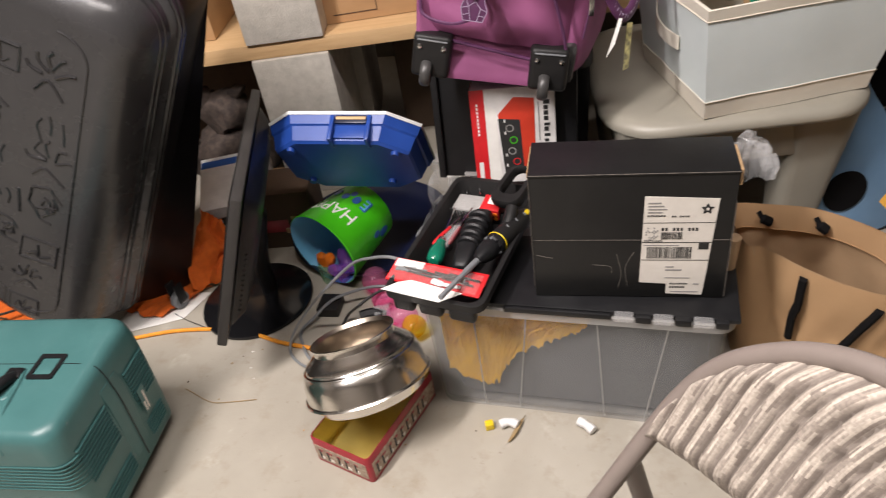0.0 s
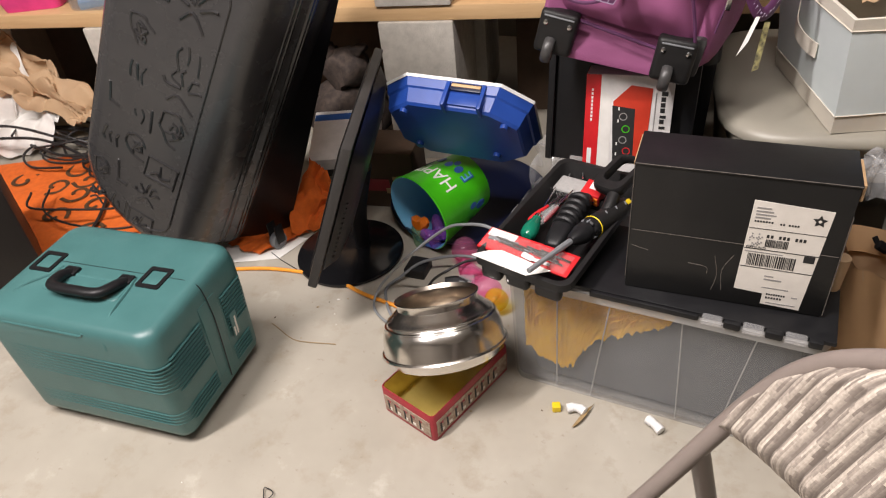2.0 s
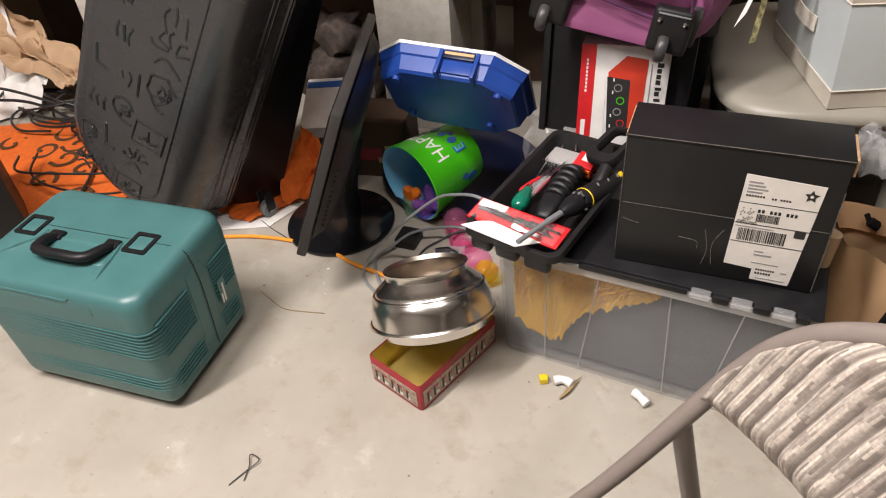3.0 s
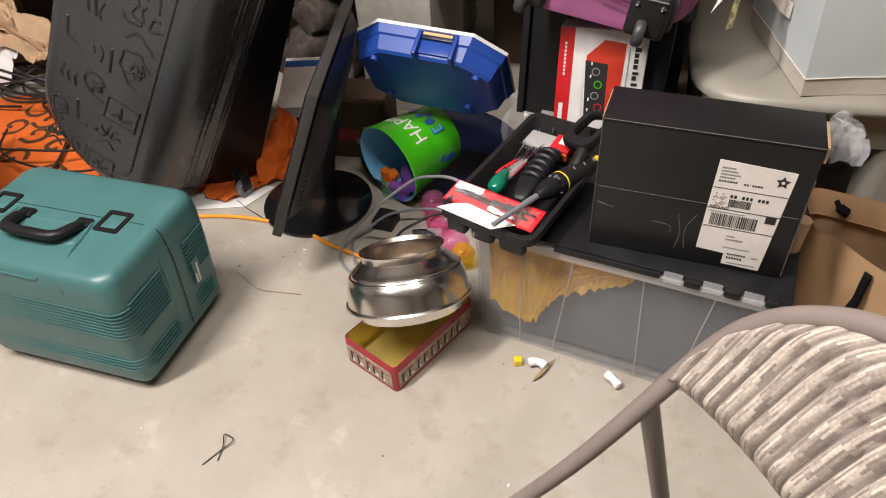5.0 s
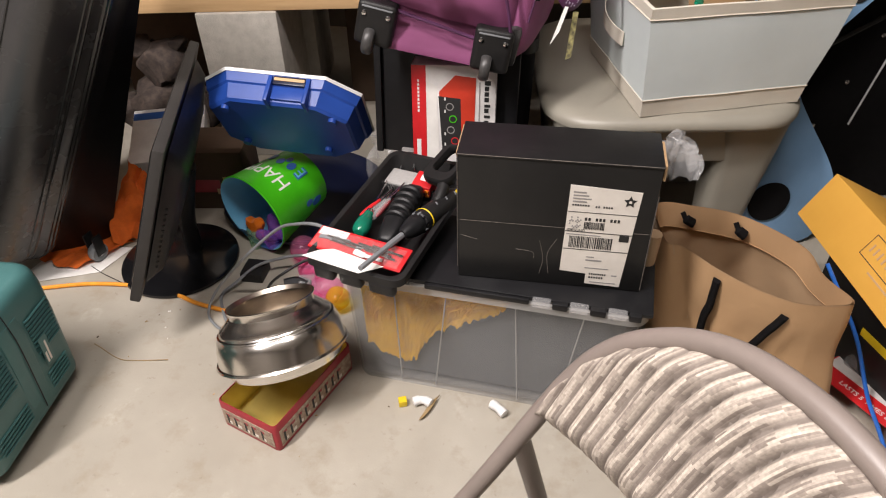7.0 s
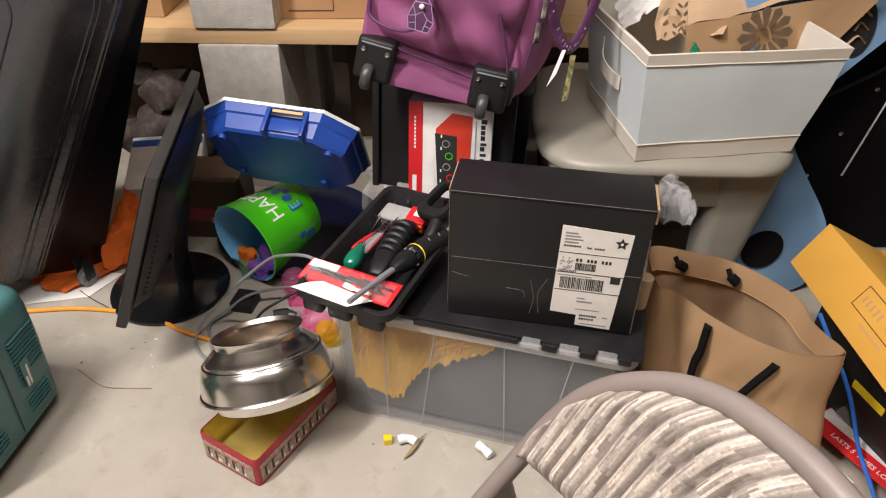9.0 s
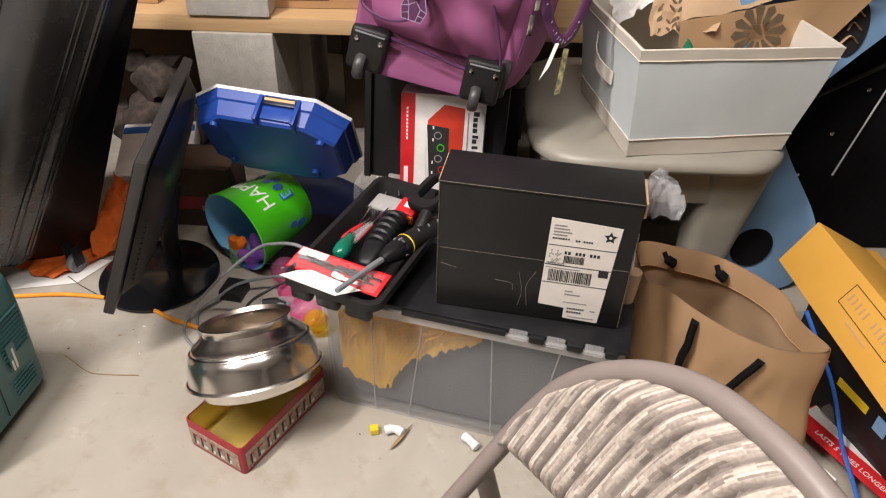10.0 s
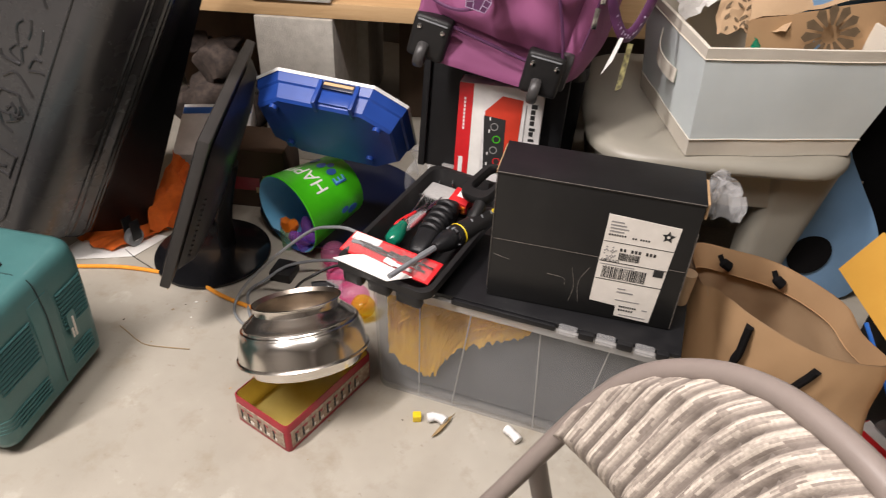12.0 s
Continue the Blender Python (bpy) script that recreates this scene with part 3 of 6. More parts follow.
    part("pan", rings_bm([ring(0.0, -0.016), ring(0.0, -0.012), ring(0.034, 0.0), ring(0.034, 0.007), ring(0.027, 0.008), ring(0.027, 0.0105), ring(0.0395, 0.0095), ring(0.0405, 0.006), ring(0.0395, 0.001), ring(0.004, -0.013)], True, True), M["greyblack"], t)
    for x, w in ((0.015, 0.036), (0.062, 0.040), (0.115, 0.044)):
        part("front_lug", span_bm(x - w / 2, x + w / 2, -0.012, 0.006, 0.004, 0.03, 0.008, 3), M["greyblack"], t)
    part("divider", span_bm(-0.006, 0.13, 0.232, 0.238, 0.003, 0.024, 0.002), M["greyblack"], t)
    return t


build_tray()


def build_tools():
    # slim screwdrivers: a teardrop green handle, red and clear barrels
    def driver(place, way, handle, label, length, hr, hl):
        s = thing("screwdriver", frame_of(place, (way[1], -way[0], 0), way), label, "screwdriver", group="tools in the tray")
        part("handle", lathe_bm([(0.001, 0), (hr * 0.55, 0.001), (hr * 0.9, hl * 0.12), (hr, hl * 0.35), (hr * 0.92, hl * 0.6), (hr * 0.6, hl * 0.86), (hr * 0.62, hl * 0.95), (0.002, hl)], 16, True, True), handle, s)
        part("ferrule", lathe_bm([(hr * 0.5, hl * 0.93), (hr * 0.62, hl * 0.95), (hr * 0.5, hl * 1.12), (0.001, hl * 1.12)], 12, True, True), M["chrome"], s)
        part("shaft", tube_bm([(0, 0, hl), (0, 0, hl + length)], 0.0018, 8, 2), M["chrome"], s)
    driver((-0.166, 0.020, 0.314), (0.08, 0.99, 0.0), M["green_gloss"], "screwdriver with glossy green handle", 0.10, 0.0145, 0.056)
    driver((-0.176, 0.070, 0.312), (0.44, 0.90, 0.03), M["red"], "slim screwdriver with red barrel and steel tip", 0.03, 0.0046, 0.055)
    driver((-0.166, 0.068, 0.310), (0.38, 0.92, 0.03), M["film"], "slim screwdriver with clear plastic barrel", 0.04, 0.0055, 0.06)
    driver((-0.156, 0.062, 0.311), (0.30, 0.95, 0.03), M["film"], "slim screwdriver with clear plastic barrel", 0.05, 0.0055, 0.065)
    driver((-0.150, 0.075, 0.309), (0.28, 0.96, 0.03), M["redtin"], "slim screwdriver with dark red barrel", 0.05, 0.004, 0.06)
    # ribbed black grip: smooth nose, five soft ribs on its back
    g = thing("hand_tool", frame_of((-0.121, 0.012, 0.287), (0.985, -0.17, 0), (0, -0.08, 1)), "black ribbed rubber hand tool", "tool", group="tools in the tray")

    def grip(u):
        y = 0.142 * u
        w = 0.036 * (0.62 + 0.38 * min(1.0, 5 * u, 4 * (1 - u) + 0.35) ** 0.6)
        h = 0.038 * (0.70 + 0.30 * min(1.0, 4 * u, 4 * (1 - u) + 0.2) ** 0.6)
        return [Vector((p.x, y, h / 2 + p.y)) for p in rrect(w, h, 0.28 * min(w, h), 3)]
    part("body", rings_bm([grip(u) for u in (0.0, 0.02, 0.06, 0.14, 0.3, 0.5, 0.7, 0.86, 0.94, 0.98, 1.0)]), M["black"], g, angle=60)
    for k in range(5):
        y = 0.052 + k * 0.0165
        part("grip_rib", tube_bm([(-0.016, y, 0.026), (-0.012, y + 0.001, 0.037), (0.0, y + 0.002, 0.041), (0.012, y + 0.001, 0.037), (0.016, y, 0.026)], 0.0052, 8, 4), M["black"], g)
    # cordless driver: thick grip, ringed chuck and a long grey bit
    aim = Vector((0.029, 0.062, -0.007))
    s = thing("power_driver", frame_of((-0.071, 0.041, 0.329), (0.9, -0.42, 0), aim), "black cordless screwdriver with yellow ring", "tool", group="tools in the tray")
    part("body", lathe_bm([(0.002, 0.118), (0.012, 0.117), (0.0165, 0.108), (0.018, 0.085), (0.0178, 0.055), (0.0185, 0.03), (0.0165, 0.021), (0.002, 0.020)], 20, True, True), M["greyblack"], s)
    part("ring", lathe_bm([(0.0186, 0.0165), (0.0194, 0.018), (0.0186, 0.0195), (0.016, 0.0195), (0.016, 0.0165)], 22), M["yellow"], s, "yellow ring")
    part("chuck", lathe_bm([(0.001, 0.017), (0.0185, 0.0165), (0.0188, 0.004), (0.0165, 0.002), (0.0165, -0.004), (0.0175, -0.006), (0.0165, -0.016), (0.0115, -0.034), (0.0075, -0.042), (0.001, -0.043)], 22, True, True), M["black"], s, "ringed black chuck")
    for q in range(10):
        part("grip_slot", block_bm(0.0035, 0.003, 0.009, 0.001), M["cable_grey" if q % 3 == 0 else "blackgloss"], s).matrix_basis = pose(0, 0, 0, 0, 0, 36 * q) @ pose(0, -0.0172, -0.001)
    for q, z in ((18, 0.07), (24, 0.094), (10, 0.045)):
        part("wear_mark", block_bm(0.007, 0.0012, 0.003), M["cable_grey"], s).matrix_basis = pose(0, 0, 0, 0, 0, q) @ pose(0, -0.0174, z, 0, 30, 0)
    part("bit", tube_bm([(0, 0, -0.04), (0.001, 0.001, -0.09), (0.003, 0.002, -0.148)], [0.0052] * 7 + [0.0042] * 10, 8, 8), M["cable_grey"], s, "grey steel bit")
    part("button", block_bm(0.009, 0.008, 0.005, 0.002), M["yellow"], s, "yellow button").matrix_basis = pose(0, 0, 0, 0, 0, 30) @ pose(0, -0.0165, 0.102, 90)
    # loop handle: squared, thick and open
    h = thing("pistol_grip", frame_of((-0.043, 0.178, 0.354), (0.86, -0.46, 0.10), (0.12, -0.32, 0.94)), "black plastic loop handle of a tool", "tool", group="tools in the tray")
    outer, inner = rrect(0.060, 0.092, 0.020, 4), rrect(0.036, 0.062, 0.012, 4, 0.0, 0.0, 0.008)
    lift = lambda pts, z, k=1.0: [Vector((p.x * k, p.y * k, z)) for p in pts]
    part("loop", rings_bm([lift(inner, -0.009, 1.08), lift(outer, -0.009, 0.95), lift(outer, -0.005), lift(outer, 0.005), lift(outer, 0.009, 0.95), lift(inner, 0.009, 1.08), lift(inner, 0.005), lift(inner, -0.005), lift(inner, -0.009, 1.08)], False, False), M["greyblack"], h, angle=50)
    part("stem", tube_bm([(0.022, -0.045, 0.0), (0.028, -0.07, -0.006), (0.028, -0.10, -0.016)], 0.011, 10, 4), M["greyblack"], h)
    # red connector block
    c = thing("connector_block", pose(-0.085, 0.176, 0.303, 12, 4, -14), "small red toy brick connector with white sticker", "toy", group="tools in the tray")
    part("body", block_bm(0.036, 0.036, 0.024, 0.003), M["red"], c)
    for k in range(3):
        for j in range(2):
            part("socket", block_bm(0.008, 0.008, 0.003, 0.001), M["orange"], c).matrix_basis = pose(-0.0115 + 0.0115 * k, -0.0165, 0.0045 + 0.010 * j, 90)
    part("sticker", block_bm(0.018, 0.016, 0.0008), M["paper"], c).matrix_basis = pose(0.002, 0.004, 0.024)
    # clear lidded case and small steel bits
    c = thing("clear_case", pose(-0.128, 0.187, 0.312, 5, 0, -14), "small frosted clear plastic case", "case", group="tools in the tray")
    part("lid", block_bm(0.054, 0.042, 0.005, 0.004), M["tote_rim"], c)
    part("case_base", block_bm(0.050, 0.038, 0.010, 0.003), M["film"], c).matrix_basis = pose(0, 0, -0.011)
    rnd = random.Random(31)
    for k in range(9):
        x, y, a = -0.15 + 0.05 * rnd.random(), 0.13 + 0.10 * rnd.random(), rnd.uniform(0.6, 2.4)
        ln = rnd.uniform(0.02, 0.045)
        b = part("steel_bit", tube_bm([(x, y, 0.306 + 0.0006 * k), (x + ln * math.cos(a), y + ln * math.sin(a), 0.307 + 0.0006 * k)], rnd.uniform(0.0012, 0.0022), 6, 2), M["chrome"])
        tagged(b, "small bright steel bit lying in tray", "tool", group="tools in the tray")
    # carded set in a creased clear blister
    k = thing("blister_pack", frame_of((-0.152, -0.022, 0.318), (0.965, -0.262, 0.0), (0.02, -0.16, 1)), "red carded blister pack of small steel tools", "package", group="tools in the tray")
    part("card", block_bm(0.164, 0.048, 0.003, 0.001), M["red"], k)
    part("print_band", block_bm(0.050, 0.016, 0.0008), M["white_card"], k).matrix_basis = pose(-0.054, 0.014, 0.003)

    def dome(u, v):
        a = math.pi * v
        edge = min(1.0, 9 * min(u, 1 - u))
        crease = abs(rough_noise((u * 14, v * 5, 2.0), 1, 0.012)) + rough_noise((u * 37, v * 12, 5.0), 1, 0.0025)
        return Vector((-0.080 + 0.155 * u, -0.021 + 0.040 * v, 0.0034 + (0.010 * math.sin(a) ** 0.6 + crease * math.sin(a)) * edge))
    part("blister", sheet_bm(70, 22, dome), M["blister"], k, "shiny creased clear plastic blister", angle=14)
    for x, y in ((-0.060, 0.004), (-0.048, -0.002), (-0.030, 0.003), (-0.004, 0.006), (0.004, 0.001), (0.012, -0.003), (0.020, 0.008)):
        part("steel_tool", tube_bm([(x, y, 0.006), (x + 0.055, y - 0.004, 0.006)], 0.0019, 6, 2), M["chrome"], k)
    for x in (-0.056, -0.036, 0.012):
        part("paper_insert", block_bm(0.034, 0.007, 0.0015), M["cable_grey"], k).matrix_basis = pose(x, 0.002, 0.0045, 0, 0, 8)
    part("white_handle", tube_bm([(0.000, -0.013, 0.008), (0.02, -0.0165, 0.009), (0.048, -0.014, 0.006)], [0.0055] * 8 + [0.0035] * 9, 8, 8, 0.6), M["white"], k, "small white tool handle")
    w = part("paper_slip", prism_bm([(-0.020, 0.0), (0.082, -0.005), (0.112, 0.021), (0.02, 0.030), (0.0, 0.020)], 0.0, 0.0008), M["paper"])
    w.matrix_basis = TRAY @ pose(-0.001, -0.008, 0.0412, 2, 0, 0)
    tagged(w, "white paper slip lying on tray edge", "paper")


build_tools()

# ---- tin and steel bowl ----
def build_tin():
    yaw = math.degrees(math.atan2(0.203, 0.074))
    t = thing("tin_box", pose(-0.276, -0.196, 0, 0, 0, yaw - 90), "open red printed tin with gold inside", "tin")
    W, D, H = 0.126, 0.216, 0.065

    def ring(z, o):
        return rrect(W - 2 * o, D - 2 * o, 0.008, 3, z, -W / 2, D / 2)
    part("shell", rings_bm([ring(0, 0.001), ring(0.001, 0), ring(H - 0.002, 0), ring(H, 0.001), ring(H, 0.002), ring(H - 0.0022, 0.0025)], True, False), M["redtin"], t)
    part("lining", rings_bm([ring(H - 0.001, 0.0028), ring(0.003, 0.003)], False, True), M["gold"], t, "shiny gold lacquer inside")
    rnd = random.Random(8)
    for side in ("front", "flank"):
        length = W if side == "front" else D
        base = part("print_panel", span_bm(0.008, length - 0.008, -0.0008, 0.0, 0.009, H - 0.017), M["tinprint"], t, "aged printed panel", smooth=False)
        base.matrix_basis = pose(-W, -0.0003, 0) if side == "front" else pose(0.0003, 0, 0, 0, 0, 90)
        x = 0.016
        while x < length - 0.03:
            w = rnd.uniform(0.010, 0.018)
            part("print_bar", span_bm(x, x + 0.004, -0.0014, -0.0008, 0.015, 0.038), M["ink"], base, smooth=False)
            part("print_bar", span_bm(x, x + w * 0.7, -0.0013, -0.0008, 0.034, 0.039), M["redtin"], base, smooth=False)
            part("print_bar", span_bm(x + w * 0.3, x + w * 0.75, -0.0013, -0.0008, 0.014, 0.021), M["label"], base, smooth=False)
            x += w + 0.005
    return t


build_tin()


def build_bowl():
    t = thing("steel_bowl", frame_of((-0.288, -0.080, 0.102), (0.86, 0.49, 0.03), (-0.215, 0.395, 0.89)), "polished stainless steel pot resting on tin box", "pot")
    prof = [(0.094, 0.0), (0.0965, 0.001), (0.0995, 0.008), (0.103, 0.0165), (0.1065, 0.0185), (0.1125, 0.0195), (0.1145, 0.0220), (0.1125, 0.0245), (0.1095, 0.0255), (0.1085, 0.034), (0.1070, 0.050), (0.1040, 0.0620), (0.1005, 0.0680), (0.0995, 0.0695), (0.1010, 0.0710),
            (0.0998, 0.0732), (0.0962, 0.0745), (0.0950, 0.0765), (0.0955, 0.0785), (0.0938, 0.0805), (0.0895, 0.0825), (0.082, 0.0905), (0.0745, 0.0965), (0.0725, 0.0985), (0.0718, 0.1050), (0.0725, 0.1090), (0.0752, 0.1105), (0.0757, 0.1122), (0.0735, 0.1130)]
    part("wall", lathe_bm(prof, 72), M["steel"], t, angle=28)
    # inside wall is set darker than the outer steel
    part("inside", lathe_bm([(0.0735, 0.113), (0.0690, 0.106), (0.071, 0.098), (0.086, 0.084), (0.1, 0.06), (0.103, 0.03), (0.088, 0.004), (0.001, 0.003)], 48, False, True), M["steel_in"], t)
    part("underside", lathe_bm([(0.094, 0.0), (0.001, 0.0)], 48, False, True), M["steel"], t)


build_bowl()

# ---- teal tool case ----
def build_case():
    t = thing("tool_case", pose(-0.870, -0.214, 0, 0, 0, 3), "teal moulded plastic tool case with black handle", "tool case")
    W, D, H = 0.366, 0.262, 0.276
    rr = lambda w, d, r, z: rrect(w, d, r, 6, z)
    rings = [rr(W - 0.04, D - 0.024, 0.02, 0.022), rr(W - 0.026, D - 0.010, 0.022, 0.026), rr(W - 0.020, D - 0.006, 0.024, 0.036), rr(W - 0.003, D, 0.028, 0.17), rr(W, D + 0.002, 0.03, 0.236), rr(W - 0.003, D - 0.001, 0.03, 0.256),
             rr(W - 0.008, D - 0.006, 0.03, 0.266), rr(W - 0.019, D - 0.017, 0.03, 0.2735), rr(W - 0.036, D - 0.034, 0.028, 0.2765), rr(W - 0.09, D - 0.09, 0.02, 0.277)]
    part("shell", rings_bm(rings), M["teal"], t, angle=60)
    # black here puts the shaded gap under the case into the base
    part("base", rings_bm([rr(W - 0.075, D - 0.055, 0.02, 0.0), rr(W - 0.07, D - 0.05, 0.02, 0.0235)]), M["black"], t, "recessed base, blacked for the shade under the case")
    # seam between the two halves: over the top and down the end
    part("seam", span_bm(-W / 2 + 0.03, W / 2 - 0.035, 0.014, 0.0152, 0.2766, 0.2775), M["black"], t, smooth=False)
    # raised front apron on the lid
    for pts in ([(-0.165, -0.118, 0.262), (-0.135, -0.06, 0.2775), (-0.105, -0.022, 0.2775), (-0.098, 0.002, 0.2775)], [(0.062, 0.002, 0.2775), (0.07, -0.03, 0.2775), (0.078, -0.085, 0.2765), (0.086, -0.124, 0.258), (0.087, -0.1305, 0.236)]):
        part("lid_crease", tube_bm(pts, 0.0032, 6, 5), M["teal"], t)
    part("front_lip", tube_bm([(-0.172, -0.1285, 0.258), (0.0, -0.1295, 0.258), (0.04, -0.1295, 0.258), (0.047, -0.128, 0.263)], 0.0026, 6, 4), M["teal"], t)
    part("handle_well", rings_bm([rrect(0.165, 0.055, 0.01, 3, 0.2755, -0.014, -0.035), rrect(0.16, 0.05, 0.01, 3, 0.2784, -0.014, -0.035), rrect(0.152, 0.042, 0.01, 3, 0.2784, -0.014, -0.035), rrect(0.148, 0.038, 0.01, 3, 0.2766, -0.014, -0.035)], False, True), M["teal"], t)
    # groups of ribs round the front and the end
    for z0, n in ((0.146, 8), (0.060, 4)):
        for k in range(n):
            z = z0 + k * 0.0085
            w = W - 0.020 + 0.017 * (z - 0.03) / 0.14 + 0.0018
            d = D - 0.006 + 0.006 * (z - 0.03) / 0.14 + 0.0018
            pts = [p for p in rrect(w, d, 0.03, 6, z) if p.y < 0.0 or p.x > 0]
            pts.sort(key=lambda p: math.atan2(p.y, p.x))
            front = [p for p in pts if p.y < -0.005]
            front = [Vector((-w / 2 + 0.045, -d / 2 + 0.0008, z))] + [p for p in front if p.x > 0] + [Vector((w / 2, -0.02, z))]
            part("rib", tube_bm(front, [0.0002] + [0.0013] * (len(front) - 1), 5, 1, smooth=False), M["teal"], t)
            part("rib", tube_bm([(w / 2, 0.045, z), (w / 2, d / 2 - 0.03, z)], 0.0015, 5, 1, smooth=False), M["teal"], t)
    part("end_post", rings_bm([rrect(0.006, 0.05, 0.002, 2, 0.03, W / 2 - 0.014, 0.012), rrect(0.008, 0.052, 0.002, 2, 0.20, W / 2 - 0.0008, 0.012), rrect(0.006, 0.05, 0.002, 2, 0.235, W / 2 - 0.002, 0.012)]), M["teal"], t)
    for z0, z1, y0, y1 in ((0.135, 0.222, -0.108, -0.018), (0.052, 0.098, -0.100, -0.018), (0.135, 0.222, 0.046, 0.110), (0.052, 0.098, 0.046, 0.100)):
        for k in range(int((z1 - z0) / 0.0085)):
            z = z0 + 0.0085 * k
            x = W / 2 - 0.010 + 0.0085 * (z - 0.03) / 0.14 + 0.0006
            part("end_rib", tube_bm([(x - 0.0016, y0, z), (x, y0 + 0.006, z), (x, y1 - 0.006, z), (x - 0.0016, y1, z)], 0.0021, 6, 1, smooth=False), M["teal"], t)
    part("end_seam", tube_bm([(W / 2 - 0.034, 0.0146, 0.2768), (W / 2 - 0.012, 0.0146, 0.2725), (W / 2 - 0.002, 0.0146, 0.262), (W / 2 + 0.0025, 0.0146, 0.23), (W / 2 + 0.0032, 0.0146, 0.18), (W / 2 - 0.008, 0.0146, 0.04)], 0.0010, 6, 6), M["black"], t, "dark seam between the halves")
    badge = part("badge", block_bm(0.0012, 0.02, 0.062, 0.0004), M["teal"], t)
    badge.matrix_basis = pose(W / 2 - 0.0005, 0.06, 0.105, 0, 4, 0)
    for k, (y, h) in enumerate(((0.002, 0.044), (-0.005, 0.022))):
        part("badge_bar", span_bm(0.0006, 0.0012, y - 0.002, y + 0.002, 0.006, 0.006 + h), M["label"], badge, smooth=False)
    # latches
    for x in (-0.136, 0.098):
        la = part("latch", rings_bm([rrect(0.050, 0.055, 0.004, 3, 0.272), rrect(0.048, 0.053, 0.004, 3, 0.2795), rrect(0.033, 0.036, 0.003, 3, 0.2795), rrect(0.033, 0.036, 0.003, 3, 0.276)], False, False), M["black"], t, "black latch")
        la.matrix_basis = pose(x, 0.008, 0.0)
        part("latch_pad", block_bm(0.03, 0.032, 0.0025, 0.001), M["teal"], la).matrix_basis = pose(0, 0, 0.2755)
    hp = [(-0.088, -0.010, 0.276), (-0.090, -0.028, 0.286), (-0.078, -0.058, 0.293), (-0.05, -0.066, 0.295), (0.0, -0.067, 0.296), (0.03, -0.066, 0.295), (0.052, -0.058, 0.293), (0.062, -0.028, 0.286), (0.06, -0.010, 0.276)]
    part("handle", tube_bm([(-0.010 + 0.80 * (x + 0.014), y, z) for x, y, z in hp], 0.0108, 12, 6, 0.8), M["black"], t, "black carrying handle")
    for x in (-0.070, 0.050):
        part("handle_mount", block_bm(0.03, 0.022, 0.01, 0.004), M["black"], t).matrix_basis = pose(x, -0.008, 0.273)
    return t


build_case()

# ---- big black moulded shell case, leaning ----
SHELL = pose(-0.965, 0.06, -0.01, 0, 0, 3) @ pose(0, 0, 0, 0, 31, 0)


def build_shell():
    t = thing("hard_shell_case", SHELL, "large black moulded hard-shell case with embossed pictures, leaning", "case")
    W, H = 0.36, 0.86

    def skew(p):
        y = p.y * (1 - 0.26 * min(1.0, max(0.0, p.z) / 0.62) * max(0.0, min(1.0, (0.25 - p.y) / 0.08)))
        return Vector((p.x - 0.02 * max(0.0, 1 - p.y / 0.13) * (1 - p.z / H) + 0.11 * max(0.0, min(1.0, (p.y - 0.165) / 0.03)) * (1 - p.z / H), y, p.z))

    def ring(y, o, r):
        pts = []
        for sx, sz, a0, rr in ((1, 1, 0, r), (-1, 1, 90, r), (-1, -1, 180, r + 0.13), (1, -1, 270, r + (0.0 if y < 0.165 else -0.03))):
            rr = min(rr, W - 2 * o - r - 0.006)
            for k in range(9):
                a = radians(a0 + 90 * k / 8)
                pts.append(skew(Vector((-W / 2 + sx * (W / 2 - o - rr) + rr * math.cos(a), y, H / 2 + sz * (H / 2 - o - rr) + rr * math.sin(a)))))
        return pts
    rings = [ring(0.0, 0.13, 0.012), ring(0.0, 0.076, 0.05), ring(0.0, 0.073, 0.05), ring(0.002, 0.062, 0.055), ring(0.012, 0.045, 0.06), ring(0.035, 0.03, 0.07), ring(0.075, 0.018, 0.075), ring(0.118, 0.010, 0.08), ring(0.122, 0.004, 0.08), ring(0.128, 0.002, 0.08), ring(0.132, 0.008, 0.08)]
    part("front_shell", rings_bm(rings), M["shell"], t, angle=50)
    for y, o, br in ((0.088, 0.0158, 0.003), (0.104, 0.0128, 0.003), (0.137, 0.002, 0.0055), (0.149, 0.000, 0.0055), (0.161, 0.004, 0.0055)):
        part("edge_bead", tube_bm(ring(y, o, 0.08) + ring(y, o, 0.08)[:1], br, 8, 1, smooth=False), M["shell_gloss"], t)
    part("back_shell", rings_bm([ring(0.13, 0.012, 0.08), ring(0.17, 0.01, 0.07), ring(0.235, 0.012, 0.05), ring(0.245, 0.02, 0.045), ring(0.248, 0.03, 0.04)]), M["black"], t)
    # embossed panel line and figures
    fr = ring(-0.0005, 0.094, 0.05)
    part("panel_line", tube_bm(fr[27:] + fr[:9], 0.0022, 6, 1, smooth=False), M["shell"], t)

    rnd = random.Random(12)

    def emboss(points, r=0.0030):
        part("embossed_figure", tube_bm([skew(Vector((0.85 * x - 0.03 + rnd.uniform(-.004, .004), 0.0004, z + rnd.uniform(-.004, .004)))) for x, z in points], r * rnd.uniform(0.7, 1.15), 6, 5), M["shell_gloss"], t)
    for cx, cz, s, kind in ((-0.125, 0.50, 0.05, "claw"), (-0.12, 0.40, 0.05, "face"), (-0.13, 0.275, 0.04, "sign"), (-0.20, 0.31, 0.035, "face"), (-0.235, 0.49, 0.03, "rays"), (-0.205, 0.395, 0.035, "rays"), (-0.225, 0.215, 0.035, "ell"),
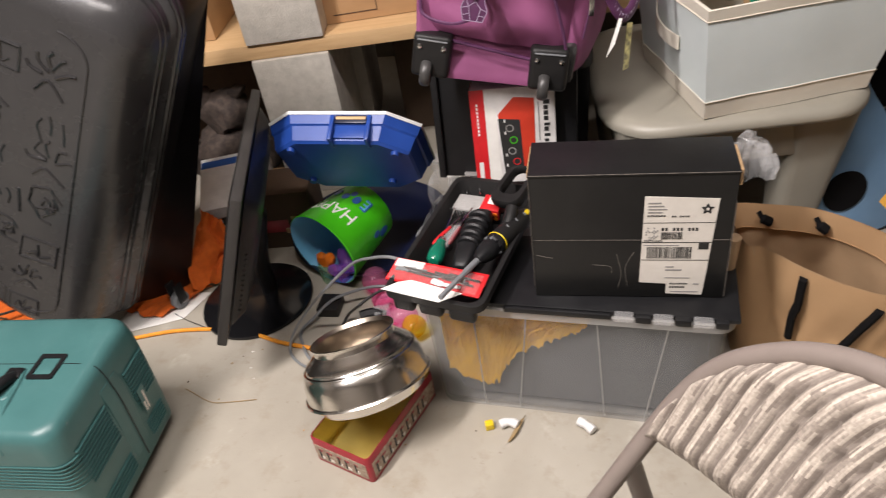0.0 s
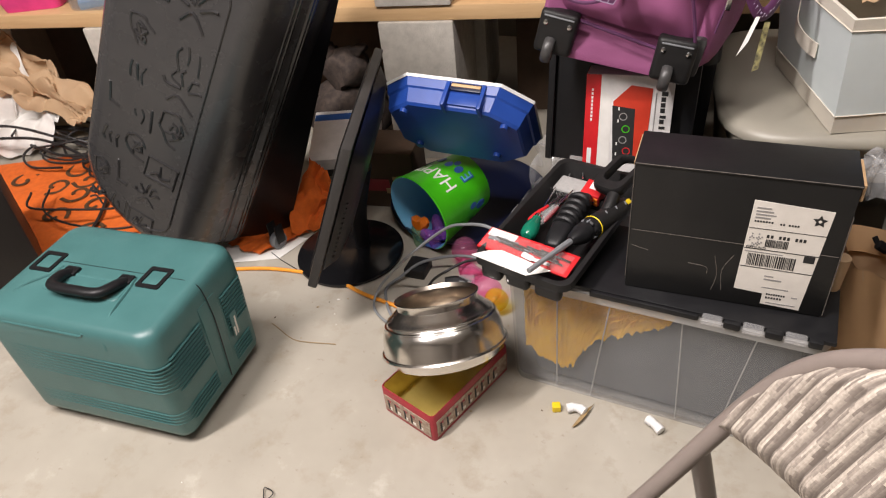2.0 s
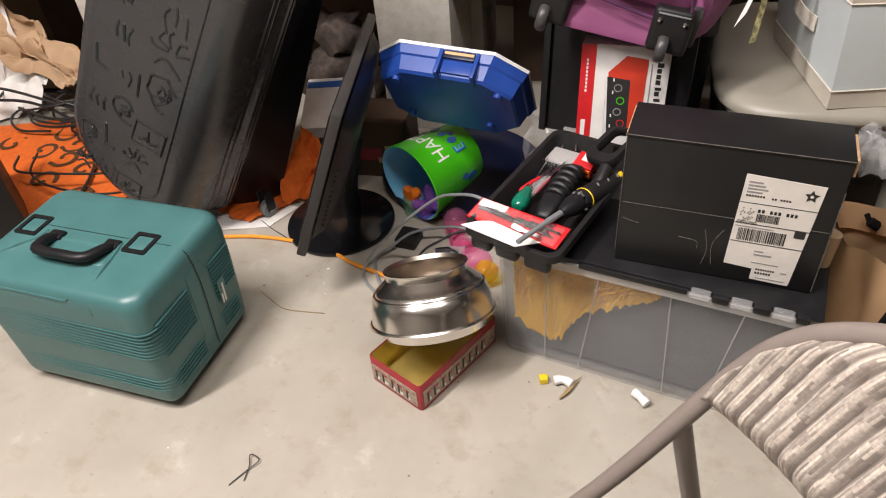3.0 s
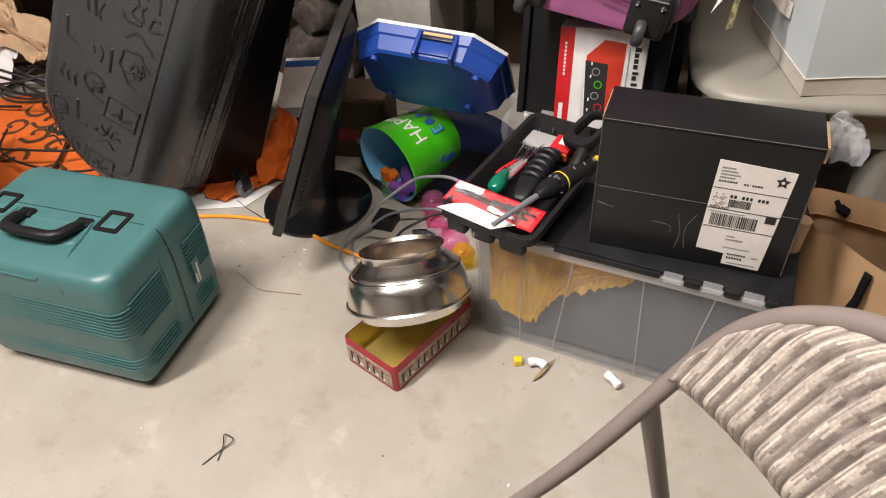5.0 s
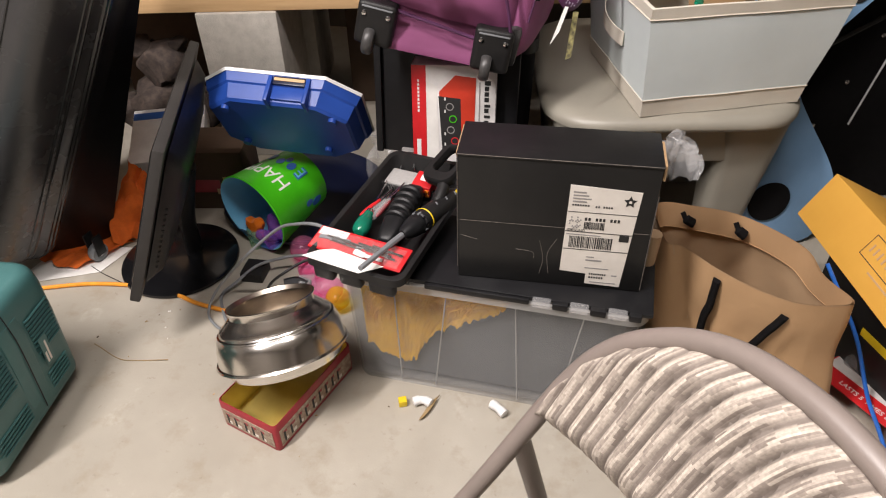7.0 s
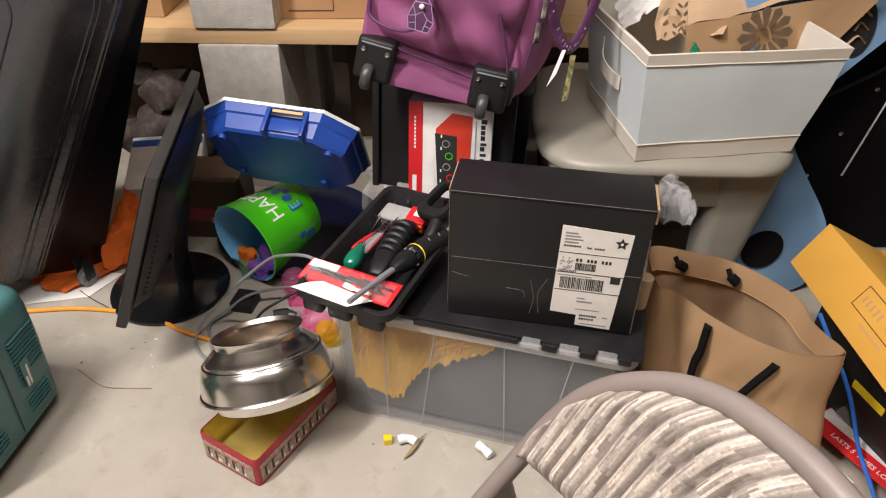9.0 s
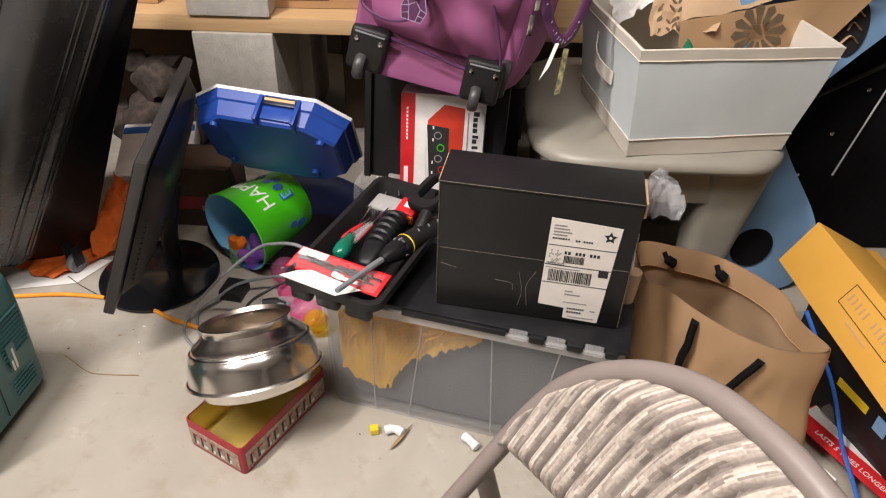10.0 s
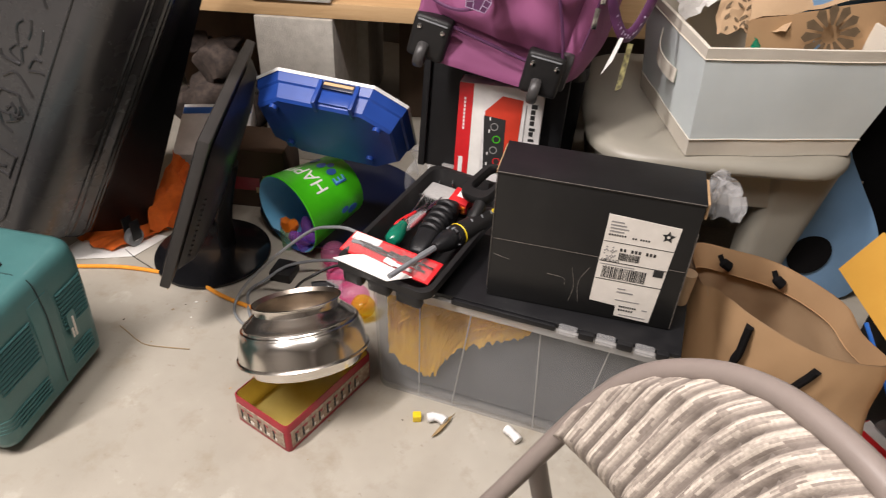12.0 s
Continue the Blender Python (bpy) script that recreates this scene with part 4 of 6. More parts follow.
                            (-0.15, 0.19, 0.035, "claw"), (-0.27, 0.30, 0.03, "rays"), (-0.275, 0.20, 0.03, "face"), (-0.155, 0.105, 0.035, "sign"), (-0.22, 0.115, 0.032, "rays"), (-0.28, 0.11, 0.025, "claw"), (-0.13, 0.58, 0.04, "rays"), (-0.24, 0.58, 0.04, "face"), (-0.28, 0.41, 0.028, "ell"), (-0.14, 0.68, 0.045, "claw"), (-0.235, 0.69, 0.035, "sign")):
        if kind == "face":
            emboss([(cx + s * 0.75 * math.cos(a) - 0.3 * s * math.sin(a), cz + 0.85 * s * math.sin(a)) for a in np.linspace(0.4, rnd.uniform(3.4, 5.2), 10)])
            for q in range(6):
                emboss([(cx + rnd.uniform(-.4, .4) * s, cz + rnd.uniform(-.5, .5) * s) for _ in range(3)], 0.003)
        elif kind == "sign":
            emboss([(cx - s, cz - s * .7), (cx - s, cz + s * .7)]), emboss([(cx - s, cz + s * .7), (cx + s, cz + s * .7)])
            emboss([(cx + s, cz + s * .7), (cx + s, cz - s * .7)]), emboss([(cx + s, cz - s * .7), (cx - s, cz - s * .7)])
            emboss([(cx, cz + s * .45), (cx, cz - s * .4)]), emboss([(cx - s * .6, cz - s * .35), (cx - s * .2, cz), (cx + s * .1, cz - s * .35), (cx + s * .6, cz - s * .2)])
        elif kind == "ell":
            emboss([(cx - s * .3, cz + s), (cx - s * .2, cz - s * .6)]), emboss([(cx - s * .4, cz - s * .6), (cx + s * .5, cz - s * .8)])
        elif kind == "claw":
            for q in range(5):
                a = radians(20 + 35 * q)
                emboss([(cx + .25 * s * math.cos(a), cz + .25 * s * math.sin(a)), (cx + .75 * s * math.cos(a + .2), cz + .75 * s * math.sin(a + .2)), (cx + s * math.cos(a), cz + s * math.sin(a))])
            emboss([(cx - s * .6, cz - s * .7), (cx - s * .1, cz - s * .2), (cx + s * .6, cz - s * .8)])
        else:
            for q in range(3):
                x = cx + (q - 1) * s * 0.55
                emboss([(x, cz + rnd.uniform(.2, .9) * s), (x + rnd.uniform(-.2, .2) * s, cz), (x + .1 * s, cz - rnd.uniform(.2, .9) * s)])
    for x in (-0.852,):
        c = part("caster", lathe_bm([(0.004, -0.009), (0.02, -0.009), (0.0215, -0.005), (0.0215, 0.005), (0.02, 0.009), (0.004, 0.009)], 20, True, True), M["cable_grey"], t, "small grey wheel")
        c.matrix_basis = SHELL.inverted() @ pose(x, 0.232, 0.023, 90, 0, 75)
        part("hub", lathe_bm([(0.001, 0.0105), (0.007, 0.0105), (0.008, 0.009), (0.001, 0.009)], 14, True, True), M["white"], c)
        for side in (-0.013, 0.013):
            part("fork", span_bm(-0.012, 0.012, -0.002, 0.048, side - 0.002, side + 0.002, 0.0015), M["black"], c)
    return t


build_shell()

# ---- monitor ----
def build_monitor():
    tl = radians(22)
    u = Vector((0.955 * math.sin(tl), 0.295 * math.sin(tl), math.cos(tl)))
    w = Vector((-0.295, 0.955, 0.0))
    q = Vector((-0.593, -0.017, 0.138))
    t = thing("monitor", Matrix.Translation((-0.668, 0.255, 0)), "dark grey computer monitor on round black base, seen edge-on", "monitor")
    m = Matrix.Translation((0.668, -0.255, 0)) @ frame_of(q, w, u)
    W, H = 0.43, 0.33
    p = part("bezel", span_bm(0, W, -0.009, 0.010, 0, H, 0.004), M["monitor_grey"], t)
    p.matrix_basis = m
    part("screen", span_bm(0.018, W - 0.018, 0.0123, 0.0133, 0.03, H - 0.018), M["blackgloss"], p)
    part("back_cover", rings_bm([[Vector((a.x, -0.012, a.y)) for a in rrect(W - 0.05, H - 0.04, 0.02, 4, 0, W / 2, H / 2)], [Vector((a.x, -0.034, a.y)) for a in rrect(W - 0.09, H - 0.08, 0.02, 4, 0, W / 2, H / 2)], [Vector((a.x, -0.044, a.y)) for a in rrect(W - 0.2, H - 0.16, 0.02, 4, 0, W / 2, H / 2)]]), M["black"], p)
    for k in range(12):
        part("vent", span_bm(0.034, 0.052, -0.026, -0.018, 0.06 + k * 0.012, 0.064 + k * 0.012), M["black"], p, smooth=False)
    part("base", lathe_bm([(0.001, 0.0), (0.125, 0.0), (0.128, 0.003), (0.127, 0.008), (0.12, 0.011), (0.001, 0.013)], 56, True, True), M["blackgloss"], t, "glossy round black base")
    part("neck", tube_bm([(0.02, 0.03, 0.008), (0.025, 0.03, 0.1), (0.06, 0.03, 0.23)], 0.026, 12, 5, 0.6), M["black"], t)


build_monitor()

# ---- blue octagonal tub, navy dish, green pail ----
def build_tub():
    n_out = Vector((0.05, -0.865, -0.50)).normalized()
    t = thing("plastic_tub", frame_of((-0.402, 0.338, 0.305), (-1, 0.02, 0.035), -n_out) @ Matrix.Diagonal((0.87, 1, 1, 1)), "blue octagonal plastic tub with white rim, tipped on its edge", "tub")
    # local z points into the tub, local y upwards along its floor

    def octo(w, h, c, z):
        a, b2 = w / 2, h / 2
        return [Vector((x, y, z)) for x, y in ((a, -b2 + c), (a, b2 - c), (a - c * 1.5, b2), (-a + c * 1.5, b2), (-a, b2 - c), (-a, -b2 + c), (-a + c * 1.5, -b2), (a - c * 1.5, -b2))]
    part("shell", rings_bm([octo(0.315, 0.185, 0.040, 0.0), octo(0.325, 0.195, 0.041, 0.005), octo(0.343, 0.208, 0.044, 0.034), octo(0.352, 0.215, 0.045, 0.037), octo(0.366, 0.226, 0.047, 0.056), octo(0.36, 0.22, 0.047, 0.056), octo(0.31, 0.18, 0.040, 0.010)], True, True), M["blue"], t, angle=25)
    part("rim", rings_bm([octo(0.368, 0.228, 0.047, 0.054), octo(0.372, 0.232, 0.047, 0.060), octo(0.352, 0.212, 0.045, 0.060), octo(0.352, 0.212, 0.045, 0.054)], False, False), M["white"], t, "white rim edge", angle=25)
    # handle recess on the upper wall
    h = part("handle", block_bm(0.07, 0.008, 0.007, 0.002), M["plank"], t, "tan handle bar in a recess")
    h.matrix_basis = pose(-0.035, 0.110, 0.043)
    part("recess", span_bm(-0.072, 0.002, 0.085, 0.1045, 0.008, 0.036, 0.002), M["blue"], t)
    # solid navy bar paints the dark of the open hand slot
    part("slot", span_bm(-0.072, 0.002, 0.085, 0.1125, 0.036, 0.054, 0.002), M["navy"], t)
    for x in (0.008, -0.078):
        part("handle_cheek", span_bm(x - 0.005, x + 0.005, 0.082, 0.1155, -0.002, 0.053, 0.003), M["blue"], t)
    for x, y in ((0.115, 0.070), (-0.13, 0.06), (-0.09, -0.06), (0.115, -0.06)):
        part("screw_boss", lathe_bm([(0.009, -0.008), (0.01, 0.0), (0.01, 0.008), (0.004, -0.008)], 14, True, False), M["blue"], t).matrix_basis = pose(x, y, 0.0)


build_tub()
dish = part("plastic_dish", lathe_bm([(0.001, 0.0), (0.15, 0.0), (0.185, 0.01), (0.196, 0.024), (0.2, 0.026), (0.2, 0.029), (0.194, 0.028), (0.18, 0.014), (0.15, 0.004), (0.001, 0.004)], 56, True, True), M["navy"])
dish.matrix_basis = pose(-0.455, 0.515, 0.0)
tagged(dish, "round dark navy plastic dish lying on floor", "dish")


def build_pail():
    axis = Vector((0.42, 0.86, 0.05))
    m = frame_of((-0.508, 0.318, 0.098), (0.86, -0.42, 0), axis)
    t = thing("pail", m, "bright green tin pail lying on its side, sky-blue inside", "pail")
    R0, R1, L = 0.094, 0.072, 0.165
    part("wall", lathe_bm([(R0, 0.0), (R0 + 0.002, 0.002), (R0 + 0.0005, 0.004), (R1, L), (R1 - 0.006, L + 0.001), (0.001, L + 0.001)], 56, False, True), M["pail_green"], t)
    part("lining", lathe_bm([(R0, 0.0), (R0 - 0.002, 0.002), (R1 - 0.002, L - 0.002), (0.001, L - 0.002)], 56, False, True), M["pail_blue"], t, "sky-blue inner wall")

    def wrap(ob, turn, z):
        for v in ob.data.vertices:
            x, y, d = v.co
            zz = z + x
            r = R0 + (R1 - R0) * zz / L + 0.0012 + d
            a = turn - y / R0
            v.co = (r * math.cos(a), r * math.sin(a), zz)
        return ob
    # the printed word runs round the wall
    lg = lettering("HAPPY", 0.050, t, M["white_card"], pose(0, 0, 0, 0, 0, 90) @ Matrix.Translation((0, 0, 0)))
    wrap(lg, radians(-42), 0.062)
    le = lettering("E", 0.050, t, M["blueprint"], pose(0, 0, 0, 0, 0, 90))
    wrap(le, radians(-40), 0.118)
    lo = lettering("E", 0.040, t, M["pail_blue"], pose(0, 0, 0, 0, 0, 90), depth=0.0007)
    wrap(lo, radians(-43), 0.118)
    for turn, z, r in ((-66, 0.112, 0.013), (-78, 0.125, 0.010), (-86, 0.108, 0.012), (8, 0.125, 0.016), (0, 0.10, 0.011), (-108, 0.115, 0.014)):
        bl = prism_bm([(r * math.cos(a), r * 0.8 * math.sin(a)) for a in np.linspace(0, 2 * math.pi, 14)[:-1]], 0, 0.0006)
        ob = part("printed_flower", bl, M["blueprint"], t, smooth=False)
        wrap(ob, radians(turn), z)


build_pail()


def build_egg_bits():
    m0 = frame_of((-0.508, 0.318, 0.098), (0.86, -0.42, 0), Vector((0.42, 0.86, 0.05)))
    rnd = random.Random(5)
    for nm, x, y, z, mm, lab in (("plastic_toy", -0.014, 0.052, 0.022, "orange", "small orange plastic toy lying in pail"), ("plastic_toy", -0.012, 0.078, 0.010, "lime_clear", "small green plastic toy lying in pail"),
                                 ("plastic_toy", 0.030, 0.060, 0.016, "purple_clear", "small violet plastic toy lying in pail"), ("plastic_toy", 0.044, 0.036, 0.03, "purple_clear", "small violet plastic toy lying in pail")):
        ob = part(nm, rings_bm([[Vector(((0.019 + 0.006 * math.cos(3 * a)) * math.cos(a) * s, (0.019 + 0.006 * math.cos(3 * a)) * math.sin(a) * s, h)) for a in np.linspace(0, 2 * math.pi, 21)[:-1]] for s, h in ((0.8, 0.0), (1.0, 0.003), (1.0, 0.009), (0.7, 0.014))]), M[mm])
        ob.matrix_basis = m0 @ Matrix.Translation((x, y, z)) @ pose(0, 0, 0, rnd.uniform(150, 200), rnd.uniform(-20, 20), rnd.uniform(0, 90)) @ Matrix.Scale(1.4, 4)
        tagged(ob, lab, "toy", group="toys in the pail")


build_egg_bits()

# ---- dark filler bin and purple rolling duffel behind the tote ----
# bin added to carry the duffel; its black fills a gap in shade
bb = thing("filler_bin", pose(-0.02, 0.43, 0, 0, 0, 2), "black bin added behind tote to fill the dark gap", "storage bin")
part("body", rings_bm([rrect(0.24, 0.42, 0.03, 4, 0.0, -0.03, 0.22), rrect(0.27, 0.46, 0.03, 4, 0.455, -0.03, 0.22), rrect(0.255, 0.445, 0.03, 4, 0.455, -0.03, 0.22), rrect(0.22, 0.41, 0.03, 4, 0.02, -0.03, 0.22)]), M["dark"], bb)
part("lid", rings_bm([rrect(0.28, 0.47, 0.03, 4, 0.455, -0.03, 0.22), rrect(0.28, 0.47, 0.03, 4, 0.480, -0.03, 0.22), rrect(0.26, 0.44, 0.03, 4, 0.486, -0.03, 0.22)]), M["black"], bb)


def build_duffel():
    t = thing("rolling_duffel", pose(-0.090, 0.280, 0.487, -3, 11.5, 2), "purple nylon rolling duffel bag with black wheel guards", "bag")

    def ring(y, w, h, r, z0, cx=0.0, n=6):
        return [Vector((cx + p.x, y + 0.012 * math.sin(9 * p.x + 5 * p.y), z0 + h / 2 + p.y + rough_noise((p.x, p.y, y), 12, 0.010))) for p in rrect(w, h, r, n)]
    rings = [ring(0.03, 0.20, 0.20, 0.05, 0.06), ring(0.012, 0.25, 0.27, 0.05, 0.025), ring(0.015, 0.275, 0.32, 0.06, 0.012, 0.006), ring(0.05, 0.305, 0.36, 0.08, 0.006, 0.016), ring(0.13, 0.34, 0.38, 0.10, 0.004, 0.02), ring(0.26, 0.33, 0.39, 0.12, 0.004, 0.03), ring(0.40, 0.32, 0.38, 0.12, 0.004, 0.035), ring(0.46, 0.29, 0.34, 0.10, 0.01, 0.035), ring(0.48, 0.22, 0.26, 0.08, 0.05, 0.035)]
    part("body", rings_bm(rings), M["purple"], t, angle=70)
    # sagging front pocket with piping
    def pocket(u, v):
        x = -0.128 + 0.255 * u
        z = 0.095 + 0.24 * v
        puff = math.sin(math.pi * min(1, max(0, u))) ** 0.4 * math.sin(math.pi * (0.04 + 0.90 * v)) ** 0.5
        fold = rough_noise((x * 1.0, 0, z * 1.0), 16, 0.026) + 0.006 * math.sin(40 * x + 60 * z)
        return Vector((x, 0.030 - 0.056 * puff + fold * puff, z - 0.02 * u))
    part("pocket", sheet_bm(28, 24, pocket), M["purple"], t, "sagging front pocket", angle=80)
    part("piping", tube_bm([(-0.128, 0.004, 0.16), (-0.12, -0.008, 0.125), (-0.07, -0.020, 0.118), (-0.03, -0.022, 0.14), (-0.02, -0.024, 0.19)], 0.003, 6, 6), M["purple_dark"], t)
    part("piping", tube_bm([(0.05, -0.02, 0.24), (0.085, -0.014, 0.18), (0.115, -0.006, 0.11), (0.122, 0.0, 0.07), (0.10, 0.002, 0.062), (-0.10, 0.004, 0.085)], 0.003, 6, 6), M["purple_dark"], t)
    zp = part("zip", tube_bm([(0.115, 0.0, 0.34), (0.138, 0.0, 0.25), (0.147, 0.004, 0.17), (0.146, 0.006, 0.11)], 0.0035, 6, 6, 0.5), M["purple_dark"], t, "zip with silver pullers")
    for z in (0.185, 0.225):
        part("zip_pull", span_bm(-0.004, 0.004, -0.004, 0.0, -0.034, 0.0, 0.0015), M["chrome"], zp).matrix_basis = pose(0.146, -0.005, z, 0, -8, 0)
    # wheel guards and wheels
    for x, tilt in ((-0.102, 2), (0.098, -2)):
        g = part("wheel_guard", span_bm(-0.033, 0.033, -0.014, 0.022, -0.038, 0.036, 0.010, 3), M["greyblack"], t, "black plastic wheel guard")
        g.matrix_basis = pose(x, 0.002, 0.055, 0, tilt, 0)
        part("guard_lip", span_bm(-0.026, 0.026, -0.0155, -0.012, 0.026, 0.029, 0.0015), M["cable_grey"], g)
        for sx in (-0.024, 0.024):
            part("rivet", lathe_bm([(0.001, 0.003), (0.004, 0.002), (0.005, 0.0)], 10, True, True), M["chrome"], g).matrix_basis = pose(sx * 0.85, -0.0142, 0.016, 90)
        wv = part("wheel", lathe_bm([(0.003, -0.009), (0.019, -0.009), (0.0225, -0.006), (0.0235, 0.0), (0.0225, 0.006), (0.019, 0.009), (0.003, 0.009)], 24, True, True), M["wheel_grey"], g, "grey rubber wheel")
        wv.matrix_basis = pose(-0.006, -0.012, -0.030, 0, 90, 0)
    part("side_patch", span_bm(0.120, 0.141, 0.006, 0.10, 0.028, 0.095, 0.008), M["wheel_grey"], t, "grey side patch")
    # patterned tag with pearl
    tg = part("tag", prism_bm([(-0.02, -0.045), (0.022, -0.047), (0.030, -0.025), (0.018, 0.012), (0.0, 0.03), (-0.016, 0.010), (-0.026, -0.02)], 0, 0.004, 0.001), M["purple_dark"], t, "patterned purple tag")
    tg.matrix_basis = pose(-0.036, -0.050, 0.172, 84, 0, 3) @ Matrix.Scale(0.74, 4)
    rnd = random.Random(3)
    net = [(-0.02, -0.045), (0.022, -0.047), (0.030, -0.025), (0.018, 0.012), (0.0, 0.03), (-0.016, 0.010), (-0.026, -0.02)]
    for a, b in list(zip(net, net[1:] + net[:1])) + [((-0.026, -0.02), (-0.010, -0.016)), ((-0.010, -0.016), (-0.004, -0.046)), ((-0.010, -0.016), (0.004, -0.006)), ((0.004, -0.006), (0.016, -0.020)), ((0.016, -0.020), (0.030, -0.025)),
                                                     ((0.016, -0.020), (0.010, -0.046)), ((0.004, -0.006), (0.0, 0.012)), ((0.0, 0.012), (-0.016, 0.010)), ((0.0, 0.012), (0.018, 0.012)), ((-0.010, -0.016), (-0.018, 0.002)), ((-0.020, -0.034), (-0.007, -0.030)), ((0.013, -0.034), (0.025, -0.036))]:
        part("tag_line", tube_bm([(*a, 0.0044), (*b, 0.0044)], 0.0010, 5, 1, 0.6, smooth=False), M["lilac"], tg)
    part("pearl", lathe_bm([(0.001, 0.004), (0.005, 0.0055), (0.006, 0.009), (0.004, 0.013), (0.001, 0.014)], 12, True, True), M["white"], tg).matrix_basis = pose(0.0, 0.004, 0)
    part("tag_strap", tube_bm([(-0.036, -0.052, 0.192), (-0.026, -0.046, 0.25), (-0.01, -0.02, 0.34)], 0.006, 6, 5, 0.4), M["purple_dark"], t)
    # animal print strap hanging at the side with a paper tag
    st = part("strap", tube_bm([(0.10, 0.08, 0.36), (0.140, 0.03, 0.245), (0.185, 0.02, 0.165), (0.215, 0.04, 0.150), (0.232, 0.08, 0.22), (0.235, 0.12, 0.36), (0.22, 0.14, 0.44)], 0.011, 8, 8, 0.35), M["purple_dark"], t, "patterned carrying strap")
    for k in range(22):
        pos = spline([(0.10, 0.08, 0.36), (0.140, 0.03, 0.245), (0.185, 0.02, 0.165), (0.215, 0.04, 0.150), (0.232, 0.08, 0.22), (0.235, 0.12, 0.36)], 6)[k]
        part("strap_spot", span_bm(-0.0016, 0.0016, -0.004, 0.004, -0.0042, 0.0042, 0.001), M["lilac"], st).matrix_basis = Matrix.Translation(pos) @ pose(0, 0, 0, 0, 40, rnd.uniform(0, 90))
    part("paper_tag", prism_bm([(0.0, 0.0), (0.006, 0.001), (0.003, -0.04), (-0.006, -0.066), (-0.003, -0.035)], 0, 0.0008), M["paper"], t, "white paper tag").matrix_basis = pose(0.198, 0.018, 0.145, 80, 0, -10)
    part("paper_tag", prism_bm([(0.0, 0.0), (0.010, 0.0), (0.014, -0.075), (0.004, -0.08)], 0, 0.0008), M["tag_yellow"], t, "printed yellow tag").matrix_basis = pose(0.215, 0.035, 0.135, 80, 0, 24)


build_duffel()

# ---- taupe resin table ----
def build_table():
    t = thing("resin_table", pose(0.324, 0.594, 0, 0, 0, 9), "low taupe moulded resin table under fabric bin", "table")
    W, D = 0.515, 0.52
    R = lambda o, z, r: rrect(W - 2 * o, D - 2 * o, r, 8, z)
    part("top", rings_bm([R(0.016, 0.350, 0.11), R(0.010, 0.352, 0.115), R(0.008, 0.359, 0.12), R(0.010, 0.368, 0.12), R(0.018, 0.375, 0.12), R(0.03, 0.378, 0.11), R(0.05, 0.3775, 0.10)]), M["taupe_plastic"], t, angle=60)
    for sx in (-1, 1):
        for sy in (-1, 1):
            leg = part("leg", rings_bm([rrect(0.075, 0.075, 0.02, 4, 0.0, sx * (W / 2 - 0.11), sy * (D / 2 - 0.12)), rrect(0.135, 0.115, 0.03, 4, 0.352, sx * (W / 2 - 0.10), sy * (D / 2 - 0.10))]), M["taupe_plastic"], t)
    part("apron", span_bm(-W / 2 + 0.08, W / 2 - 0.08, -D / 2 + 0.055, -D / 2 + 0.075, 0.26, 0.352, 0.004), M["taupe_plastic"], t)
    part("apron", span_bm(-W / 2 + 0.06, -W / 2 + 0.08, -D / 2 + 0.08, D / 2 - 0.08, 0.22, 0.352, 0.004), M["taupe_plastic"], t)


build_table()

# ---- fabric bin with paper bags ----
def build_fabric_bin():
    t = thing("fabric_bin", Matrix.Translation((0.285, 0.346, 0.379)), "pale blue fabric storage bin with cream trim", "storage bin")
    bot = [Vector(p) for p in ((0, 0, 0), (0.289, 0.096, 0), (0.20, 0.372, 0), (-0.09, 0.276, 0))]
    top = [Vector(p) for p in ((-0.013, -0.021, 0.206), (0.332, 0.086, 0.206), (0.228, 0.386, 0.206), (-0.117, 0.279, 0.206))]

    def level(k, inset=0.0, n=8, sag=0.0):
        c = [b.lerp(a, k) for b, a in zip(bot, top)]
        mid = sum(c, Vector()) / 4
        c = [p + (mid - p).normalized() * inset * 1.4 for p in c]
        out = []
        for i in range(4):
            a, b2 = c[i], c[(i + 1) % 4]
            for j in range(n):
                u = j / n
                p = a.lerp(b2, u)
                inward = (mid - a.lerp(b2, 0.5)).normalized()
                out.append(p + inward * (sag * math.sin(math.pi * u)) + inward * rough_noise((i * 3 + u * 3, k * 3, 1), 1.5, 0.003))
        return out
    part("base_band", rings_bm([level(0.0, -0.0006), level(0.17, -0.0006), level(0.17, 0.002)], True, False), M["bin_cream"], t, "cream trim band", angle=50)
    ks = (0.16, 0.4, 0.65, 0.91)
    part("wall", rings_bm([level(k, 0.0) for k in ks] + [level(k, 0.004) for k in ks[::-1]], False, False), M["bin_blue"], t, angle=50)
    part("rim_band", rings_bm([level(0.905, -0.0006), level(1.0, -0.0006), level(1.006, 0.002), level(1.0, 0.006), level(0.4, 0.008), level(0.05, 0.008)], False, True), M["bin_cream"], t, "cream trim band", angle=50)
    for k in (0.17, 0.905):
        lv = level(k, -0.0014)
        part("seam", tube_bm(lv + lv[:1], 0.0011, 5, 1, smooth=False), M["bin_cream"], t)
    hm = Vector((-0.058, 0.135, 0.118))
    d = Vector((-0.32, 0.94, 0)).normalized()
    o = Vector((-0.94, -0.32, 0))

    def ribbon(u, v):
        rise = 0.012 - 0.020 * u + 0.030 * math.exp(-(u / 0.10) ** 2)
        return hm + d * (0.052 - 0.104 * u) + o * (0.003 + 0.013 * math.sin(math.pi * u) ** 0.8) + Vector((0, 0, rise + (v - 0.5) * (0.026 - 0.016 * math.exp(-(u / 0.10) ** 2))))
    part("handle", sheet_bm(24, 4, ribbon, 0.002), M["bin_cream"], t, "cream webbing handle")
    return t


